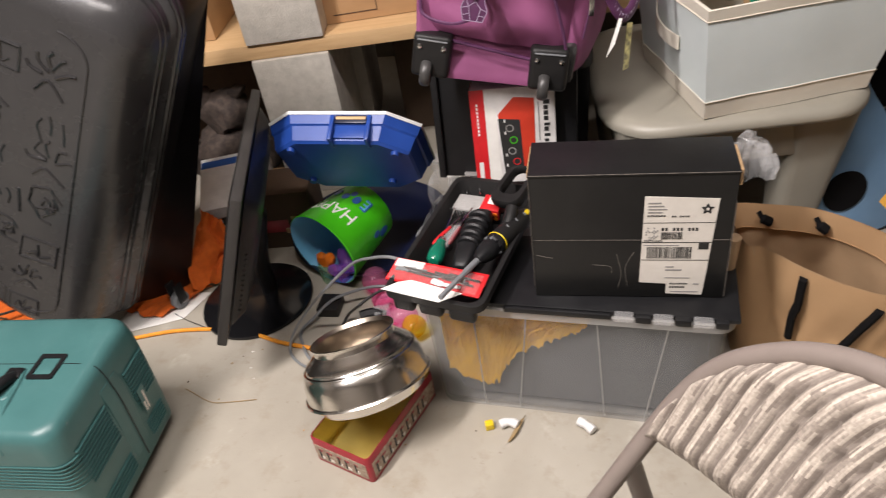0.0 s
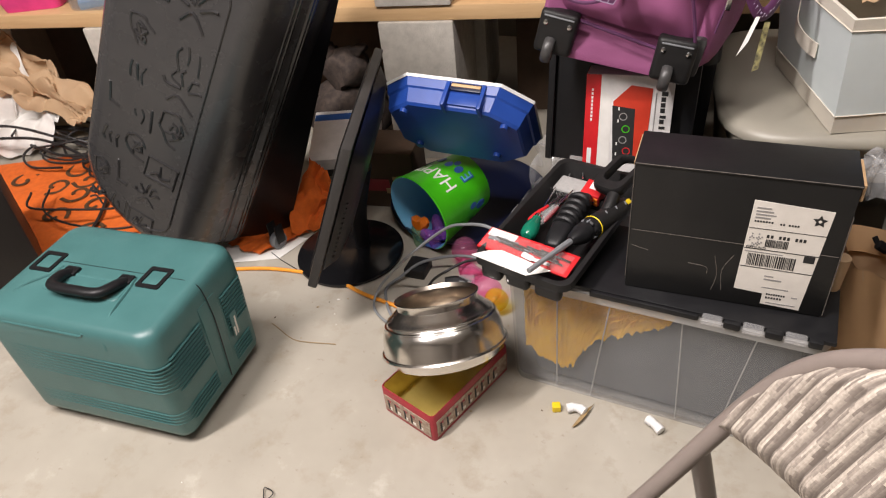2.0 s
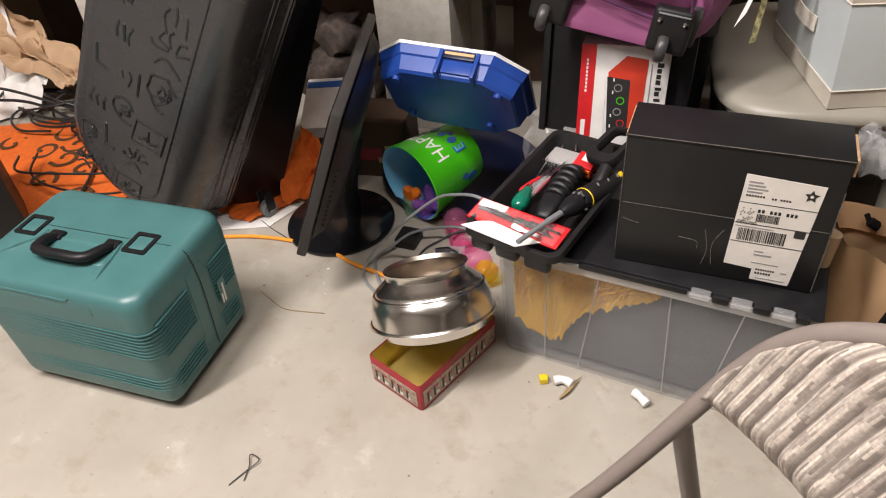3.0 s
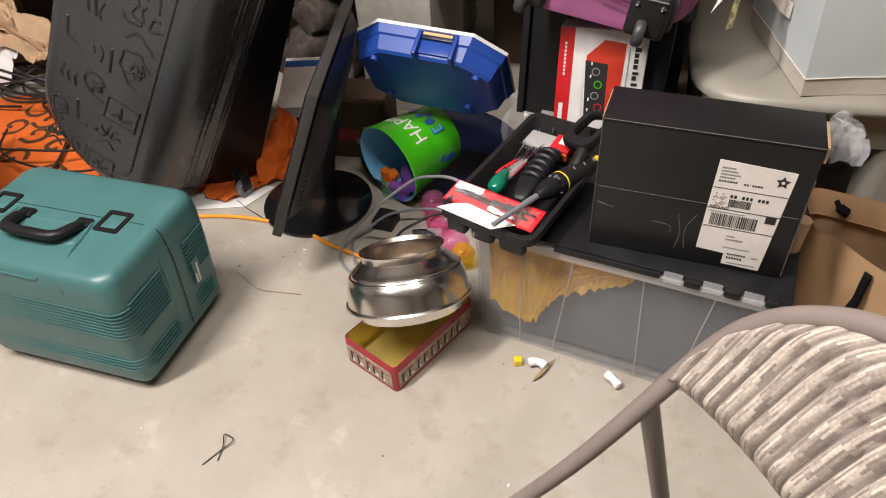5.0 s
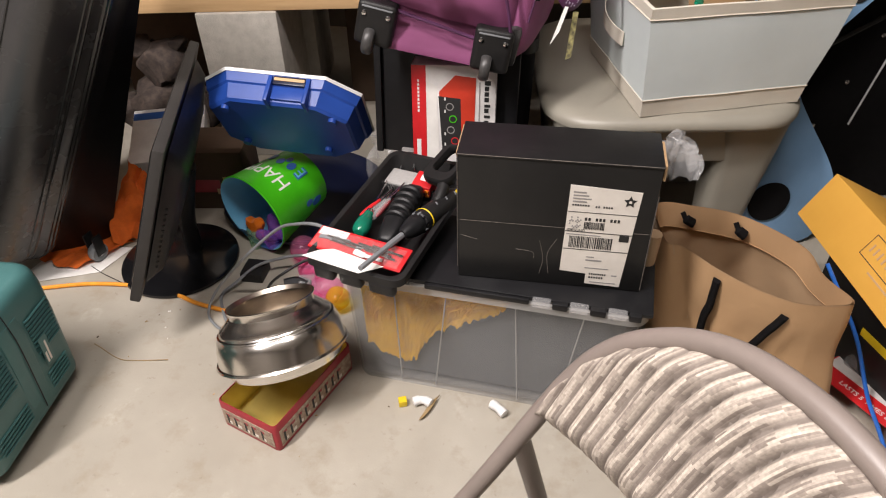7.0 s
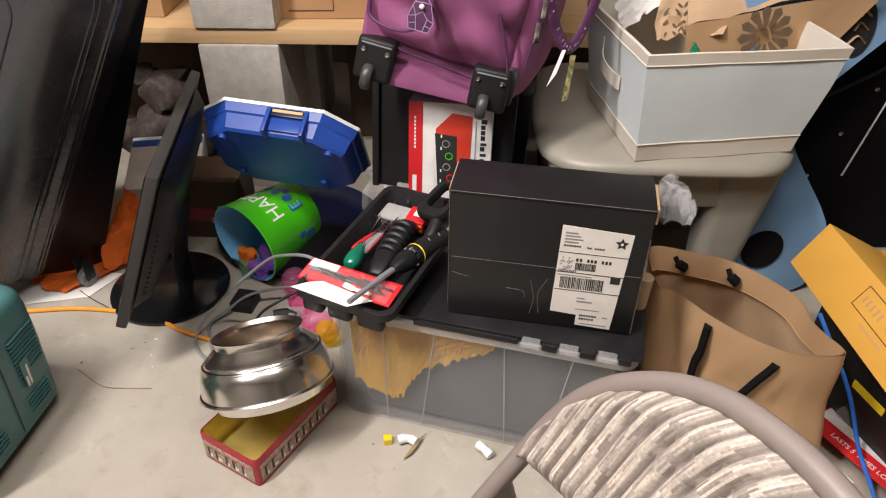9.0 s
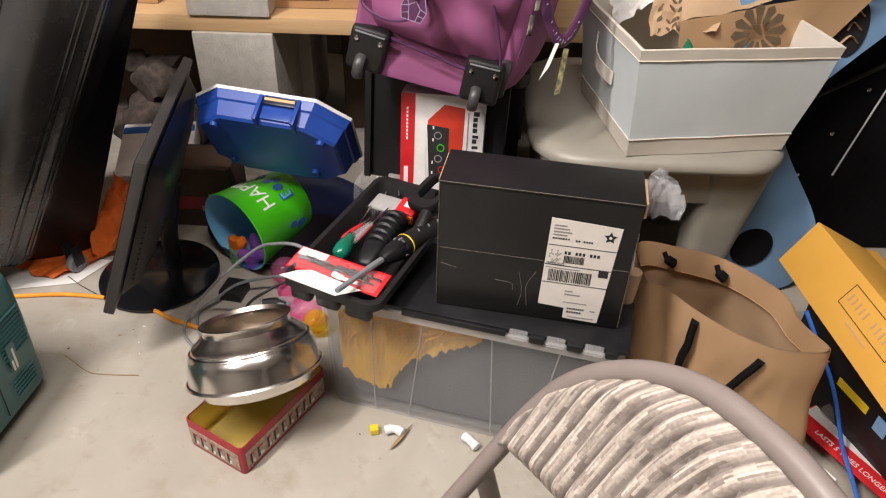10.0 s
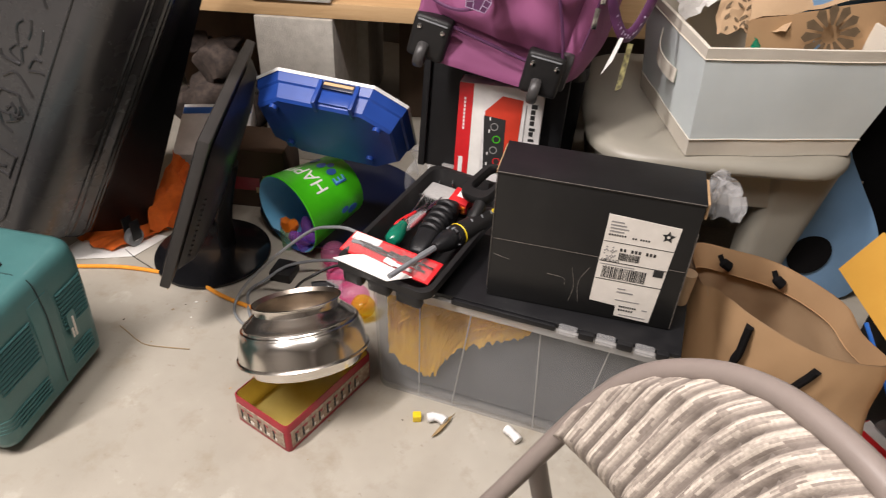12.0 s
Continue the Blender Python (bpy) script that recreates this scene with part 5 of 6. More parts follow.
build_fabric_bin()


def crumple(u, v, s, a):
    return Vector((rough_noise((u * s, v * s, 1.3), 1, a), rough_noise((u * s, v * s, 7.7), 1, a), rough_noise((u * s, v * s, 4.1), 1, a) + abs(rough_noise((u * s * 2, v * s * 2, 9.0), 1, a * 0.6))))


def paper_sheet(name, corners, material, label, category="paper", nx=22, ny=22, s=4.0, a=0.02, thick=0.0012):
    c = [Vector(p) for p in corners]
    bm = sheet_bm(nx, ny, lambda u, v: c[0].lerp(c[1], u).lerp(c[3].lerp(c[2], u), v) + crumple(u, v, s, a), thick)
    return tagged(part(name, bm, material, angle=24), label, category)


def build_bin_bags():
    t = thing("paper_bag", Matrix.Translation((0.452, 0.538, 0.42)), "brown kraft paper bag with printed rosette, folded in bin", "paper bag")
    c = [Vector(p) for p in ((-0.105, -0.045, 0.165), (0.262, 0.066, 0.232), (0.262, 0.19, 0.33), (-0.09, 0.07, 0.27))]
    part("front_panel", sheet_bm(16, 12, lambda u, v: c[0].lerp(c[1], u).lerp(c[3].lerp(c[2], u), v) + crumple(u, v, 3, 0.012), 0.0012), M["kraft_light"], t, angle=25)
    c2 = [Vector(p) for p in ((-0.105, -0.048, 0.165), (0.258, 0.064, 0.226), (0.095, -0.005, 0.02), (-0.08, -0.045, 0.02))]
    part("lower_panel", sheet_bm(12, 8, lambda u, v: c2[0].lerp(c2[1], u).lerp(c2[3].lerp(c2[2], u), v) + crumple(u, v, 3, 0.004), 0.0012), M["kraft"], t, angle=25)
    # printed rosette
    base = frame_of((0.035, -0.022, 0.150), (0.22, 0.065, 0.03), (0.05, -1, 0.12))
    for k in range(12):
        a = radians(30 * k)
        ob = part("printed_petal", prism_bm([(0.016, -0.002), (0.044, -0.009), (0.052, 0.0), (0.044, 0.009), (0.016, 0.002)], 0, 0.0006), M["print_brown"], t, smooth=False)
        ob.matrix_basis = base @ pose(0, 0, 0.008, 0, 0, 30 * k)
    q = [Vector(p) for p in ((0.30, 0.50, 0.55), (0.41, 0.50, 0.57), (0.45, 0.62, 0.66), (0.31, 0.64, 0.64))]
    leafy = paper_sheet("paper_bag", q, M["kraft_light"], "creased kraft bag with leafy print in bin", "paper bag", 14, 14, 4, 0.015)
    rnd = random.Random(44)
    for i in range(7):
        for j in range(6):
            u, v = 0.12 + 0.11 * i + rnd.uniform(-.02, .02), 0.06 + 0.13 * j + rnd.uniform(-.02, .02)
            p = q[0].lerp(q[1], u).lerp(q[3].lerp(q[2], u), v) + crumple(u, v, 4, 0.015) + Vector((0, -0.0015, 0.0025))
            lw = prism_bm([(0.007 * math.cos(a), 0.0028 * math.sin(a)) for a in np.linspace(0, 2 * math.pi, 9)[:-1]], 0, 0.0005)
            part("printed_leaf", lw, M["print_brown"], leafy, smooth=False).matrix_basis = frame_of(p, (math.cos(1.2 + i % 2), 0.3, math.sin(1.2 + i % 2) * 0.5), (0.1, -0.6, 0.8))
    paper_sheet("paper_bag", ((0.36, 0.46, 0.545), (0.40, 0.465, 0.50), (0.42, 0.52, 0.5), (0.37, 0.50, 0.56)), M["green_clear"], "dark green folded bag in bin", "bag", 8, 8, 4, 0.01)
    paper_sheet("tissue_sheet", ((0.24, 0.52, 0.56), (0.33, 0.60, 0.60), (0.30, 0.68, 0.62), (0.22, 0.60, 0.585)), M["paper"], "white tissue paper tucked inside bin", "paper", 12, 12, 4, 0.012)


build_bin_bags()

# ---- kraft carrier bag ----
def build_carrier():
    t = thing("carrier_bag", Matrix.Translation((0.47, 0.09, 0)), "brown kraft paper carrier bag with black handles", "paper bag")
    # rim and foot, from the back left corner clockwise
    rim = [(-0.153, 0.104, 0.296), (-0.086, 0.104, 0.298), (-0.01, 0.081, 0.300), (0.068, 0.012, 0.300), (0.085, -0.052, 0.297), (0.113, -0.104, 0.298), (0.086, -0.120, 0.298), (0.031, -0.122, 0.298), (-0.021, -0.10, 0.298), (-0.074, -0.061, 0.298), (-0.121, -0.009, 0.296), (-0.147, 0.007, 0.294)]
    low = [(-0.12, 0.11, 0.0), (-0.06, 0.11, 0.0), (0.0, 0.105, 0.0), (0.07, 0.09, 0.0), (0.125, 0.0, 0.0), (0.150, -0.092, 0.0), (0.118, -0.112, 0.0), (0.05, -0.105, 0.0), (-0.01, -0.075, 0.0), (-0.06, -0.045, 0.0), (-0.10, -0.01, 0.0), (-0.125, 0.03, 0.0)]

    def on_wall(i, k, off):
        a, b, f = int(i) % 12, (int(i) + 1) % 12, i - int(i)
        p = Vector(low[a]).lerp(Vector(low[b]), f).lerp(Vector(rim[a]).lerp(Vector(rim[b]), f), k)
        return p + Vector((p.x, p.y, 0)).normalized() * off

    def loop(k, o=0.0):
        pts = [Vector(a).lerp(Vector(b), k) for a, b in zip(low, rim)]
        mid = sum(pts, Vector()) / len(pts)
        out = []
        n = len(pts)
        for i in range(n):
            p0, p1, p2, p3 = pts[i - 1], pts[i], pts[(i + 1) % n], pts[(i + 2) % n]
            for j in range(6):
                u = j / 6
                q = 0.5 * ((2 * p1) + (p2 - p0) * u + (2 * p0 - 5 * p1 + 4 * p2 - p3) * u * u + (3 * p1 - p0 - 3 * p2 + p3) * u ** 3)
                s = i + u
                fold = 0.022 * math.exp(-((s - 10.1) / 0.7) ** 2) * math.exp(-((k - 0.55) / 0.3) ** 2)
                dent = 0.010 * abs(math.sin(2.6 * s + 5 * k)) * (6.5 < s < 11) * math.sin(math.pi * min(1, k)) ** 2
                q += (mid - q).normalized() * (o + fold + dent + rough_noise((q.x * 9, q.y * 9, k * 2.2), 1, 0.012) * math.sin(math.pi * min(1, k * 1.05)))
                out.append(q)
        return out
    ks = [0, 0.04, 0.2, 0.32, 0.44, 0.56, 0.66, 0.75, 0.83, 0.90, 0.96, 1.0]
    part("outer_wall", rings_bm([loop(k) for k in ks], True, False), M["kraft"], t, angle=30)
    part("inner_wall", rings_bm([loop(k, 0.003) for k in ks[::-1]], False, True), M["kraft_light"], t, angle=30)
    part("turned_hem", rings_bm([loop(1.0, 0.0032), loop(0.92, 0.0065), loop(0.845, 0.0095), loop(0.845, 0.0105)], False, False), M["kraft"], t, angle=30)

    def strap(pts):
        part("handle", tube_bm(pts, 0.0085, 8, 5, 0.75), M["dark"], t, "black ribbon handle")
    strap([on_wall(8.9, 0.945, 0.003), on_wall(8.9, 0.85, 0.005), on_wall(8.9, 0.76, 0.006), on_wall(8.98, 0.66, 0.005), on_wall(9.0, 0.5, 0.004)])
    strap([on_wall(7.2, 0.90, 0.003), on_wall(7.35, 0.83, 0.005), on_wall(7.5, 0.76, 0.006), on_wall(7.65, 0.67, 0.006), on_wall(7.85, 0.54, 0.004)])
    for i in (0.5, 1.75):
        a, b = on_wall(i, 0.975, -0.014), on_wall(i + 0.25, 0.91, -0.018)
        part("handle_knot", tube_bm([a, a.lerp(b, 0.5) + Vector((-0.003, -0.004, 0)), b], [0.005] * 5 + [0.0095] * 6, 8, 5, 0.7), M["dark"], t, "black ribbon knot")


build_carrier()

# ---- amber carton on a stack ----
def build_amber():
    m = frame_of((0.591, 0.305, 0.222), (0.23, -0.97, 0.0), (0.42, 0.25, 0.85))
    t = thing("carton", m, "amber yellow carton lying on stacked boxes, flap lifted", "box")
    L, D, H = 0.42, 0.16, 0.098
    part("body", span_bm(0, L, 0, D, 0, H, 0.002), M["carton_yellow"], t)
    fl = part("flap", span_bm(0, L, 0, 0.11, 0, 0.003, 0.001), M["carton_yellow"], t, "lifted lid flap")
    fl.matrix_basis = pose(0, D, H, 16, 0, 0) @ pose(0, -0.115, 0.005)
    fr = [(0.16, 0.042), (0.30, 0.042), (0.30, 0.082), (0.16, 0.082)]
    for a, b2 in zip(fr, fr[1:] + fr[:1]):
        part("print_frame", tube_bm([(a[0], -0.0004, a[1]), (b2[0], -0.0004, b2[1])], 0.0008, 4, 1, smooth=False), M["shade_brown"], t)
    for k in range(11):
        if k != 5:
            part("print_bar", span_bm(0.17 + k * 0.0113, 0.1735 + k * 0.0113, -0.0008, 0.0, 0.055, 0.069), M["kraft"], t, smooth=False)
    part("print_bar", span_bm(0.20, 0.26, -0.0008, 0.0, 0.03, 0.033), M["kraft"], t, smooth=False)


build_amber()
sb = thing("stacked_box", frame_of((0.64, 0.23, 0.0), (0.42, -0.90, 0.0), (0, 0, 1)), "black printed product box under the amber carton", "box")
part("carton", span_bm(0.0, 0.40, 0.0, 0.22, 0.0, 0.205, 0.002), M["card_black"], sb)
part("print_bar", span_bm(0.12, 0.19, -0.0012, 0.0, 0.105, 0.121), M["yellow"], sb, "yellow print", smooth=False)
part("print_bar", span_bm(0.21, 0.235, -0.0012, 0.0, 0.095, 0.125), M["foam"], sb, "blue print", smooth=False)
lettering("20W", 0.034, sb, M["white_card"], pose(0.02, -0.0004, 0.115, 90, 0, 0))


def build_packages():
    t = thing("blister_pack", frame_of((0.63, 0.10, 0.025), (0.57, -0.80, 0.05), (-0.1, 0.1, 1)), "red and clear blister package lying on floor", "package")
    part("card", span_bm(0.0, 0.27, 0.0, 0.15, 0.0, 0.003, 0.001), M["red"], t)
    part("backing", span_bm(0.003, 0.267, 0.036, 0.149, 0.003, 0.004), M["white_card"], t, smooth=False)
    part("blister", rings_bm([rrect(0.25, 0.088, 0.015, 4, 0.004, 0.135, 0.10), rrect(0.24, 0.08, 0.015, 4, 0.03, 0.135, 0.10), rrect(0.22, 0.07, 0.015, 4, 0.034, 0.135, 0.10)]), M["film"], t, "clear plastic blister")
    for k in range(2):
        pl = part("white_plug", block_bm(0.09, 0.05, 0.02, 0.008), M["white"], t)
        pl.matrix_basis = pose(0.07 + 0.12 * k, 0.10, 0.006, 0, 0, 12)
        for q in range(3):
            part("slot", span_bm(-0.02 + 0.02 * q, -0.014 + 0.02 * q, -0.004, 0.004, 0.02, 0.0205), M["ink"], pl, smooth=False)
    lettering("LASTS 5 TIMES LONGER", 0.0135, t, M["white_card"], pose(0.045, 0.016, 0.0034, 0, 0, 0))
    w = paper_sheet("printed_leaflet", ((0.60, 0.0, 0.004), (0.655, -0.06, 0.004), (0.69, -0.01, 0.012), (0.64, 0.05, 0.008)), M["paper"], "white printed leaflet lying on floor", "paper", 8, 8, 3, 0.002)


build_packages()

# ---- light blue sled with hand hole, black boards ----
def build_sled():
    m = frame_of((0.66, 0.52, 0.0), (0.93, 0.36, 0.0), (0.0, 0.2, 1))
    t = thing("foam_sled", m, "light blue foam sled with hand hole, leaning", "sled")
    prof = [(-0.10, 0.003), (0.03, 0.003), (0.075, 0.04), (0.091, 0.09), (0.08, 0.148), (0.053, 0.202), (0.0, 0.28), (-0.04, 0.345), (-0.045, 0.39), (-0.015, 0.44), (0.07, 0.51), (0.135, 0.56), (0.21, 0.63), (0.22, 0.72), (0.10, 0.80), (-0.12, 0.80), (-0.20, 0.70), (-0.16, 0.50), (-0.09, 0.36), (-0.08, 0.26), (-0.12, 0.13), (-0.13, 0.05)]
    out = [(p.x, p.y) for p in spline([(x, z, 0) for x, z in prof], 4)]
    bm = prism_bm(out, 0, 0.03, 0.005)
    part("board", bm, M["foam"], t).matrix_basis = pose(0, 0, 0, 90, 0, 0)
    # no opening is cut: a dark disc carries the hole's shade
    part("hole_disc", lathe_bm([(0.001, 0.0), (0.05, 0.0), (0.052, 0.004), (0.046, 0.005), (0.001, 0.0045)], 28, True, True), M["dark"], t, "dark disc for the hand hole, shade in its colour").matrix_basis = pose(-0.070, -0.0305, 0.118, 90, 0, 0) @ Matrix.Diagonal((0.95, 0.85, 1, 1))
    part("printed_patch", lathe_bm([(0.001, 0.0), (0.05, 0.0), (0.05, 0.002), (0.001, 0.002)], 24, True, True), M["ink"], t, "black round print").matrix_basis = pose(0.045, -0.0305, 0.57, 90, 0, 0) @ Matrix.Diagonal((0.75, 1.1, 1, 1))
    for k in range(3):
        part("printed_streak", tube_bm([(0.025 + 0.01 * k, -0.0335, 0.54 + 0.025 * k), (0.045, -0.0335, 0.555 + 0.025 * k), (0.065, -0.0335, 0.54 + 0.025 * k)], 0.005, 5, 3, 0.3), M["kraft_light"], t)


build_sled()
for k, (x, y, turn, lean, w) in enumerate(((0.655, 0.66, 12, 6, 0.6), (1.0, 0.30, -60, 8, 0.6))):
    bd = thing("equipment_case", pose(x, y, 0.0, 0, 0, turn) @ pose(0, 0, 0, -lean, 0, 0), "black padded equipment case leaning upright", "case")
    part("panel", span_bm(0.0, w, 0.0, 0.06, 0.0, 0.95, 0.02), M["dark"], bd)
    for j in range(7):
        part("stud", lathe_bm([(0.001, 0.004), (0.005, 0.003), (0.006, 0.0)], 10, True, True), M["chrome"], bd).matrix_basis = pose(0.06 + 0.05 * (j % 3), -0.001, 0.2 + 0.1 * j, 90)
    part("cord", tube_bm([(0.26, -0.006, 0.62), (0.20, -0.008, 0.42), (0.14, -0.006, 0.20)], 0.0022, 6, 5), M["white"], bd)
    part("edge_tape", tube_bm([(0.0, -0.004, 0.36), (0.25, -0.006, 0.50), (0.5, -0.004, 0.66)], 0.006, 6, 5), M["greyblack"], bd)

# ---- crumpled bag beside the label box ----
cb = sheet_bm(16, 16, lambda u, v: Vector((0.292 + 0.06 * u, 0.08 + 0.07 * v, 0.425 + 0.055 * math.sin(math.pi * u) * math.sin(math.pi * v))) + crumple(u, v, 5, 0.022))
tagged(part("plastic_bag", cb, M["film"], angle=15), "crumpled clear plastic bag behind shipping box", "bag")
rl = part("paper_roll", lathe_bm([(0.001, 0.0), (0.022, 0.0), (0.024, 0.002), (0.024, 0.14), (0.001, 0.14)], 20, True, True), M["kraft_light"])
rl.matrix_basis = pose(0.297, 0.062, 0.262, 0, 3, 0) @ Matrix.Scale(0.5, 4)
tagged(rl, "tan cardboard tube standing beside shipping box", "tube")

# ---- padded folding chair ----
def build_chair():
    yaw, lean = radians(-63), radians(27)
    Wd = Vector((math.cos(yaw), math.sin(yaw), 0))
    N = Vector((-Wd.y, Wd.x, 0))
    up = N * math.sin(lean) + Vector((0, 0, math.cos(lean)))
    m = frame_of((0.147, -0.468, 0.528), Wd, up)       # x across the back, z up along it
    t = thing("folding_chair", m, "taupe metal folding chair with striped padded back", "chair")
    w = 0.37
    bend = [(-0.115, -0.592), (-0.075, -0.40), (-0.03, -0.17), (-0.012, 0.0), (-0.006, 0.045), (0.004, 0.082), (0.025, 0.117), (0.06, 0.152), (0.10, 0.175), (0.145, 0.187), (w / 2, 0.19)]
    path = bend + [(w - x, z) for x, z in bend[-2::-1]]
    part("frame", tube_bm([(x, 0, z) for x, z in path], 0.0088, 14, 5), M["frame"], t, "bent taupe steel tube")
    # rear legs run from the pivot below the pad steeply to the ground
    inv = m.inverted()
    for x0, sgn in ((-0.0165, -1), (w + 0.0165, 1)):
        a = Vector((x0, 0.002, -0.040))
        top = m @ a
        foot = top + N * 0.11
        foot.z = 0.012
        foot += Wd * 0.006 * sgn
        part("rear_leg", tube_bm([a, inv @ foot], 0.0095, 10, 3), M["frame"], t)
    part("crossbar", tube_bm([(-0.07, 0, -0.42), (w + 0.07, 0, -0.42)], 0.007, 8, 2), M["frame"], t)
    # folded seat behind the frame
    part("seat", span_bm(0.03, w - 0.03, 0.03, 0.06, -0.50, -0.16, 0.012, 3), M["frame"], t)

    # padded back with upright soft channels
    edge = [(x, z) for x, z in bend if z >= 0]
    pitch = 0.0152

    def outline(u):
        x = -0.009 + (w + 0.018) * u
        xm = min(x, w - x)
        top = float(np.interp(xm, [p[0] for p in edge], [p[1] for p in edge])) - 0.004
        low = -0.004 + 0.05 * math.sin(math.pi * u) ** 0.9
        return x, min(low, top - 0.004), top

    def face(sign, bulge, ridge):
        def fn(u, v):
            x, low, top = outline(u)
            z = low + (top - low) * v
            e = min(1.0, 5 * min(u, 1 - u)) ** 0.5 * min(1.0, 6 * min(v, 1 - v) + 0.02) ** 0.5
            r = abs(math.sin(math.pi * (x - 2.5 * max(0.0, z - 0.10) ** 2) / pitch)) ** 0.6
            return Vector((x, sign * (bulge * e + ridge * r * min(1.0, 8 * min(v, 1 - v) + 0.15)), z))
        return fn
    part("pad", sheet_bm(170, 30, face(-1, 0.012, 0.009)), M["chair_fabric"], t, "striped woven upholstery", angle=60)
    part("pad_back", sheet_bm(40, 16, face(1, 0.008, 0.0)), M["frame"], t, angle=60)


def chair_fabric():
    """Woven rows of short pale and grey-brown dashes between grooves darkened by painted shade."""
    m = mat("woven_upholstery", (0.5, 0.45, 0.38), 0.95, bump=0.3, bump_scale=900)
    nt = m.node_tree
    b = nt.nodes["Principled BSDF"]
    tc = [n for n in nt.nodes if n.type == "TEX_COORD"][0]
    # rows run across the pad, tilted
    mp = nt.nodes.new("ShaderNodeMapping")
    mp.inputs["Rotation"].default_value = (0, 0, 0)
    nt.links.new(tc.outputs["Object"], mp.inputs["Vector"])
    sep = nt.nodes.new("ShaderNodeSeparateXYZ")
    nt.links.new(mp.outputs["Vector"], sep.inputs[0])
    rise = nt.nodes.new("ShaderNodeMath")
    rise.operation, rise.use_clamp = "SUBTRACT", True
    rise.inputs[1].default_value = 0.10
    nt.links.new(sep.outputs["Z"], rise.inputs[0])
    square = nt.nodes.new("ShaderNodeMath")
    square.operation = "MULTIPLY"
    nt.links.new(rise.outputs[0], square.inputs[0])
    nt.links.new(rise.outputs[0], square.inputs[1])
    bent = nt.nodes.new("ShaderNodeMath")
    bent.operation = "MULTIPLY_ADD"
    bent.inputs[1].default_value = -2.5
    nt.links.new(square.outputs[0], bent.inputs[0])
    nt.links.new(sep.outputs["X"], bent.inputs[2])
    comb = nt.nodes.new("ShaderNodeCombineXYZ")
    nt.links.new(sep.outputs["Z"], comb.inputs["X"])
    nt.links.new(bent.outputs[0], comb.inputs["Y"])
    br = nt.nodes.new("ShaderNodeTexBrick")
    br.inputs["Scale"].default_value = 1.0
    br.inputs["Brick Width"].default_value, br.inputs["Row Height"].default_value = 0.0165, 0.0016
    br.inputs["Mortar Size"].default_value = 0.0
    br.offset, br.offset_frequency = 0.37, 2
    br.inputs["Color1"].default_value, br.inputs["Color2"].default_value = (0.55, 0.485, 0.41, 1), (0.20, 0.165, 0.14, 1)
    nt.links.new(comb.outputs[0], br.inputs["Vector"])
    # fine weave over the dashes
    nz = nt.nodes.new("ShaderNodeTexNoise")
    nz.inputs["Scale"].default_value, nz.inputs["Detail"].default_value = 420, 4
    nt.links.new(mp.outputs["Vector"], nz.inputs["Vector"])
    mx = nt.nodes.new("ShaderNodeMix")
    mx.data_type, mx.blend_type = "RGBA", "OVERLAY"
    mx.inputs["Factor"].default_value = 0.5
    nt.links.new(br.outputs["Color"], mx.inputs[6])
    nt.links.new(nz.outputs["Fac"], mx.inputs[7])
    # darker stripe between the channels: woven tone with groove shade painted in
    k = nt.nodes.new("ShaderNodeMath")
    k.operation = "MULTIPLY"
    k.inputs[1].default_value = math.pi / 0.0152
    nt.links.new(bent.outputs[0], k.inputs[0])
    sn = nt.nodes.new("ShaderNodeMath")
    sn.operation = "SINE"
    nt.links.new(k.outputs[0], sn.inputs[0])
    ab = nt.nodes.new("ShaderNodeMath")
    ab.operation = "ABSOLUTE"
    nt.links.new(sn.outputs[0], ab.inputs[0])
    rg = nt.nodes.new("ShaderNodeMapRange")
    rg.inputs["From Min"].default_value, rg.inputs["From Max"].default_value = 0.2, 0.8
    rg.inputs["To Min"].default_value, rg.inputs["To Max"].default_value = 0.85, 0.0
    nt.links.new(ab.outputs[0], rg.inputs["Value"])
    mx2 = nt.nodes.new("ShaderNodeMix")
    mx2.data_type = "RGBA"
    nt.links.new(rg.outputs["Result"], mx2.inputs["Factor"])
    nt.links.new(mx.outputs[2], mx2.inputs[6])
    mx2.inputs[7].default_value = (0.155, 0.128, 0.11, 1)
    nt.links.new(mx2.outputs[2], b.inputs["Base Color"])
    return m


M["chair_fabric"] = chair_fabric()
build_chair()

# ---- cords, cloth, paper and crumbs on the floor ----
def cable(name, pts, r, mm, label, category="cable", flat=1.0):
    return tagged(part(name, tube_bm(pts, r, 8, 10, flat), M[mm]), label, category)


cable("extension_cord", [(-1.02, 0.09, 0.005), (-0.918, 0.122, 0.005), (-0.829, 0.147, 0.005), (-0.731, 0.156, 0.005), (-0.65, 0.15, 0.005), (-0.572, 0.124, 0.005), (-0.49, 0.108, 0.005), (-0.40, 0.09, 0.005)], 0.0045, "orange_cord", "orange extension cord lying on concrete floor")
cable("grey_cable", [(-0.215, 0.02, 0.318), (-0.244, 0.031, 0.317), (-0.287, 0.061, 0.29), (-0.345, 0.105, 0.24), (-0.421, 0.13, 0.16), (-0.489, 0.148, 0.08), (-0.529, 0.132, 0.03), (-0.534, 0.1, 0.006), (-0.505, 0.067, 0.006), (-0.45, 0.04, 0.006)], 0.0029, "cable_grey", "grey cable looping from tray to floor")
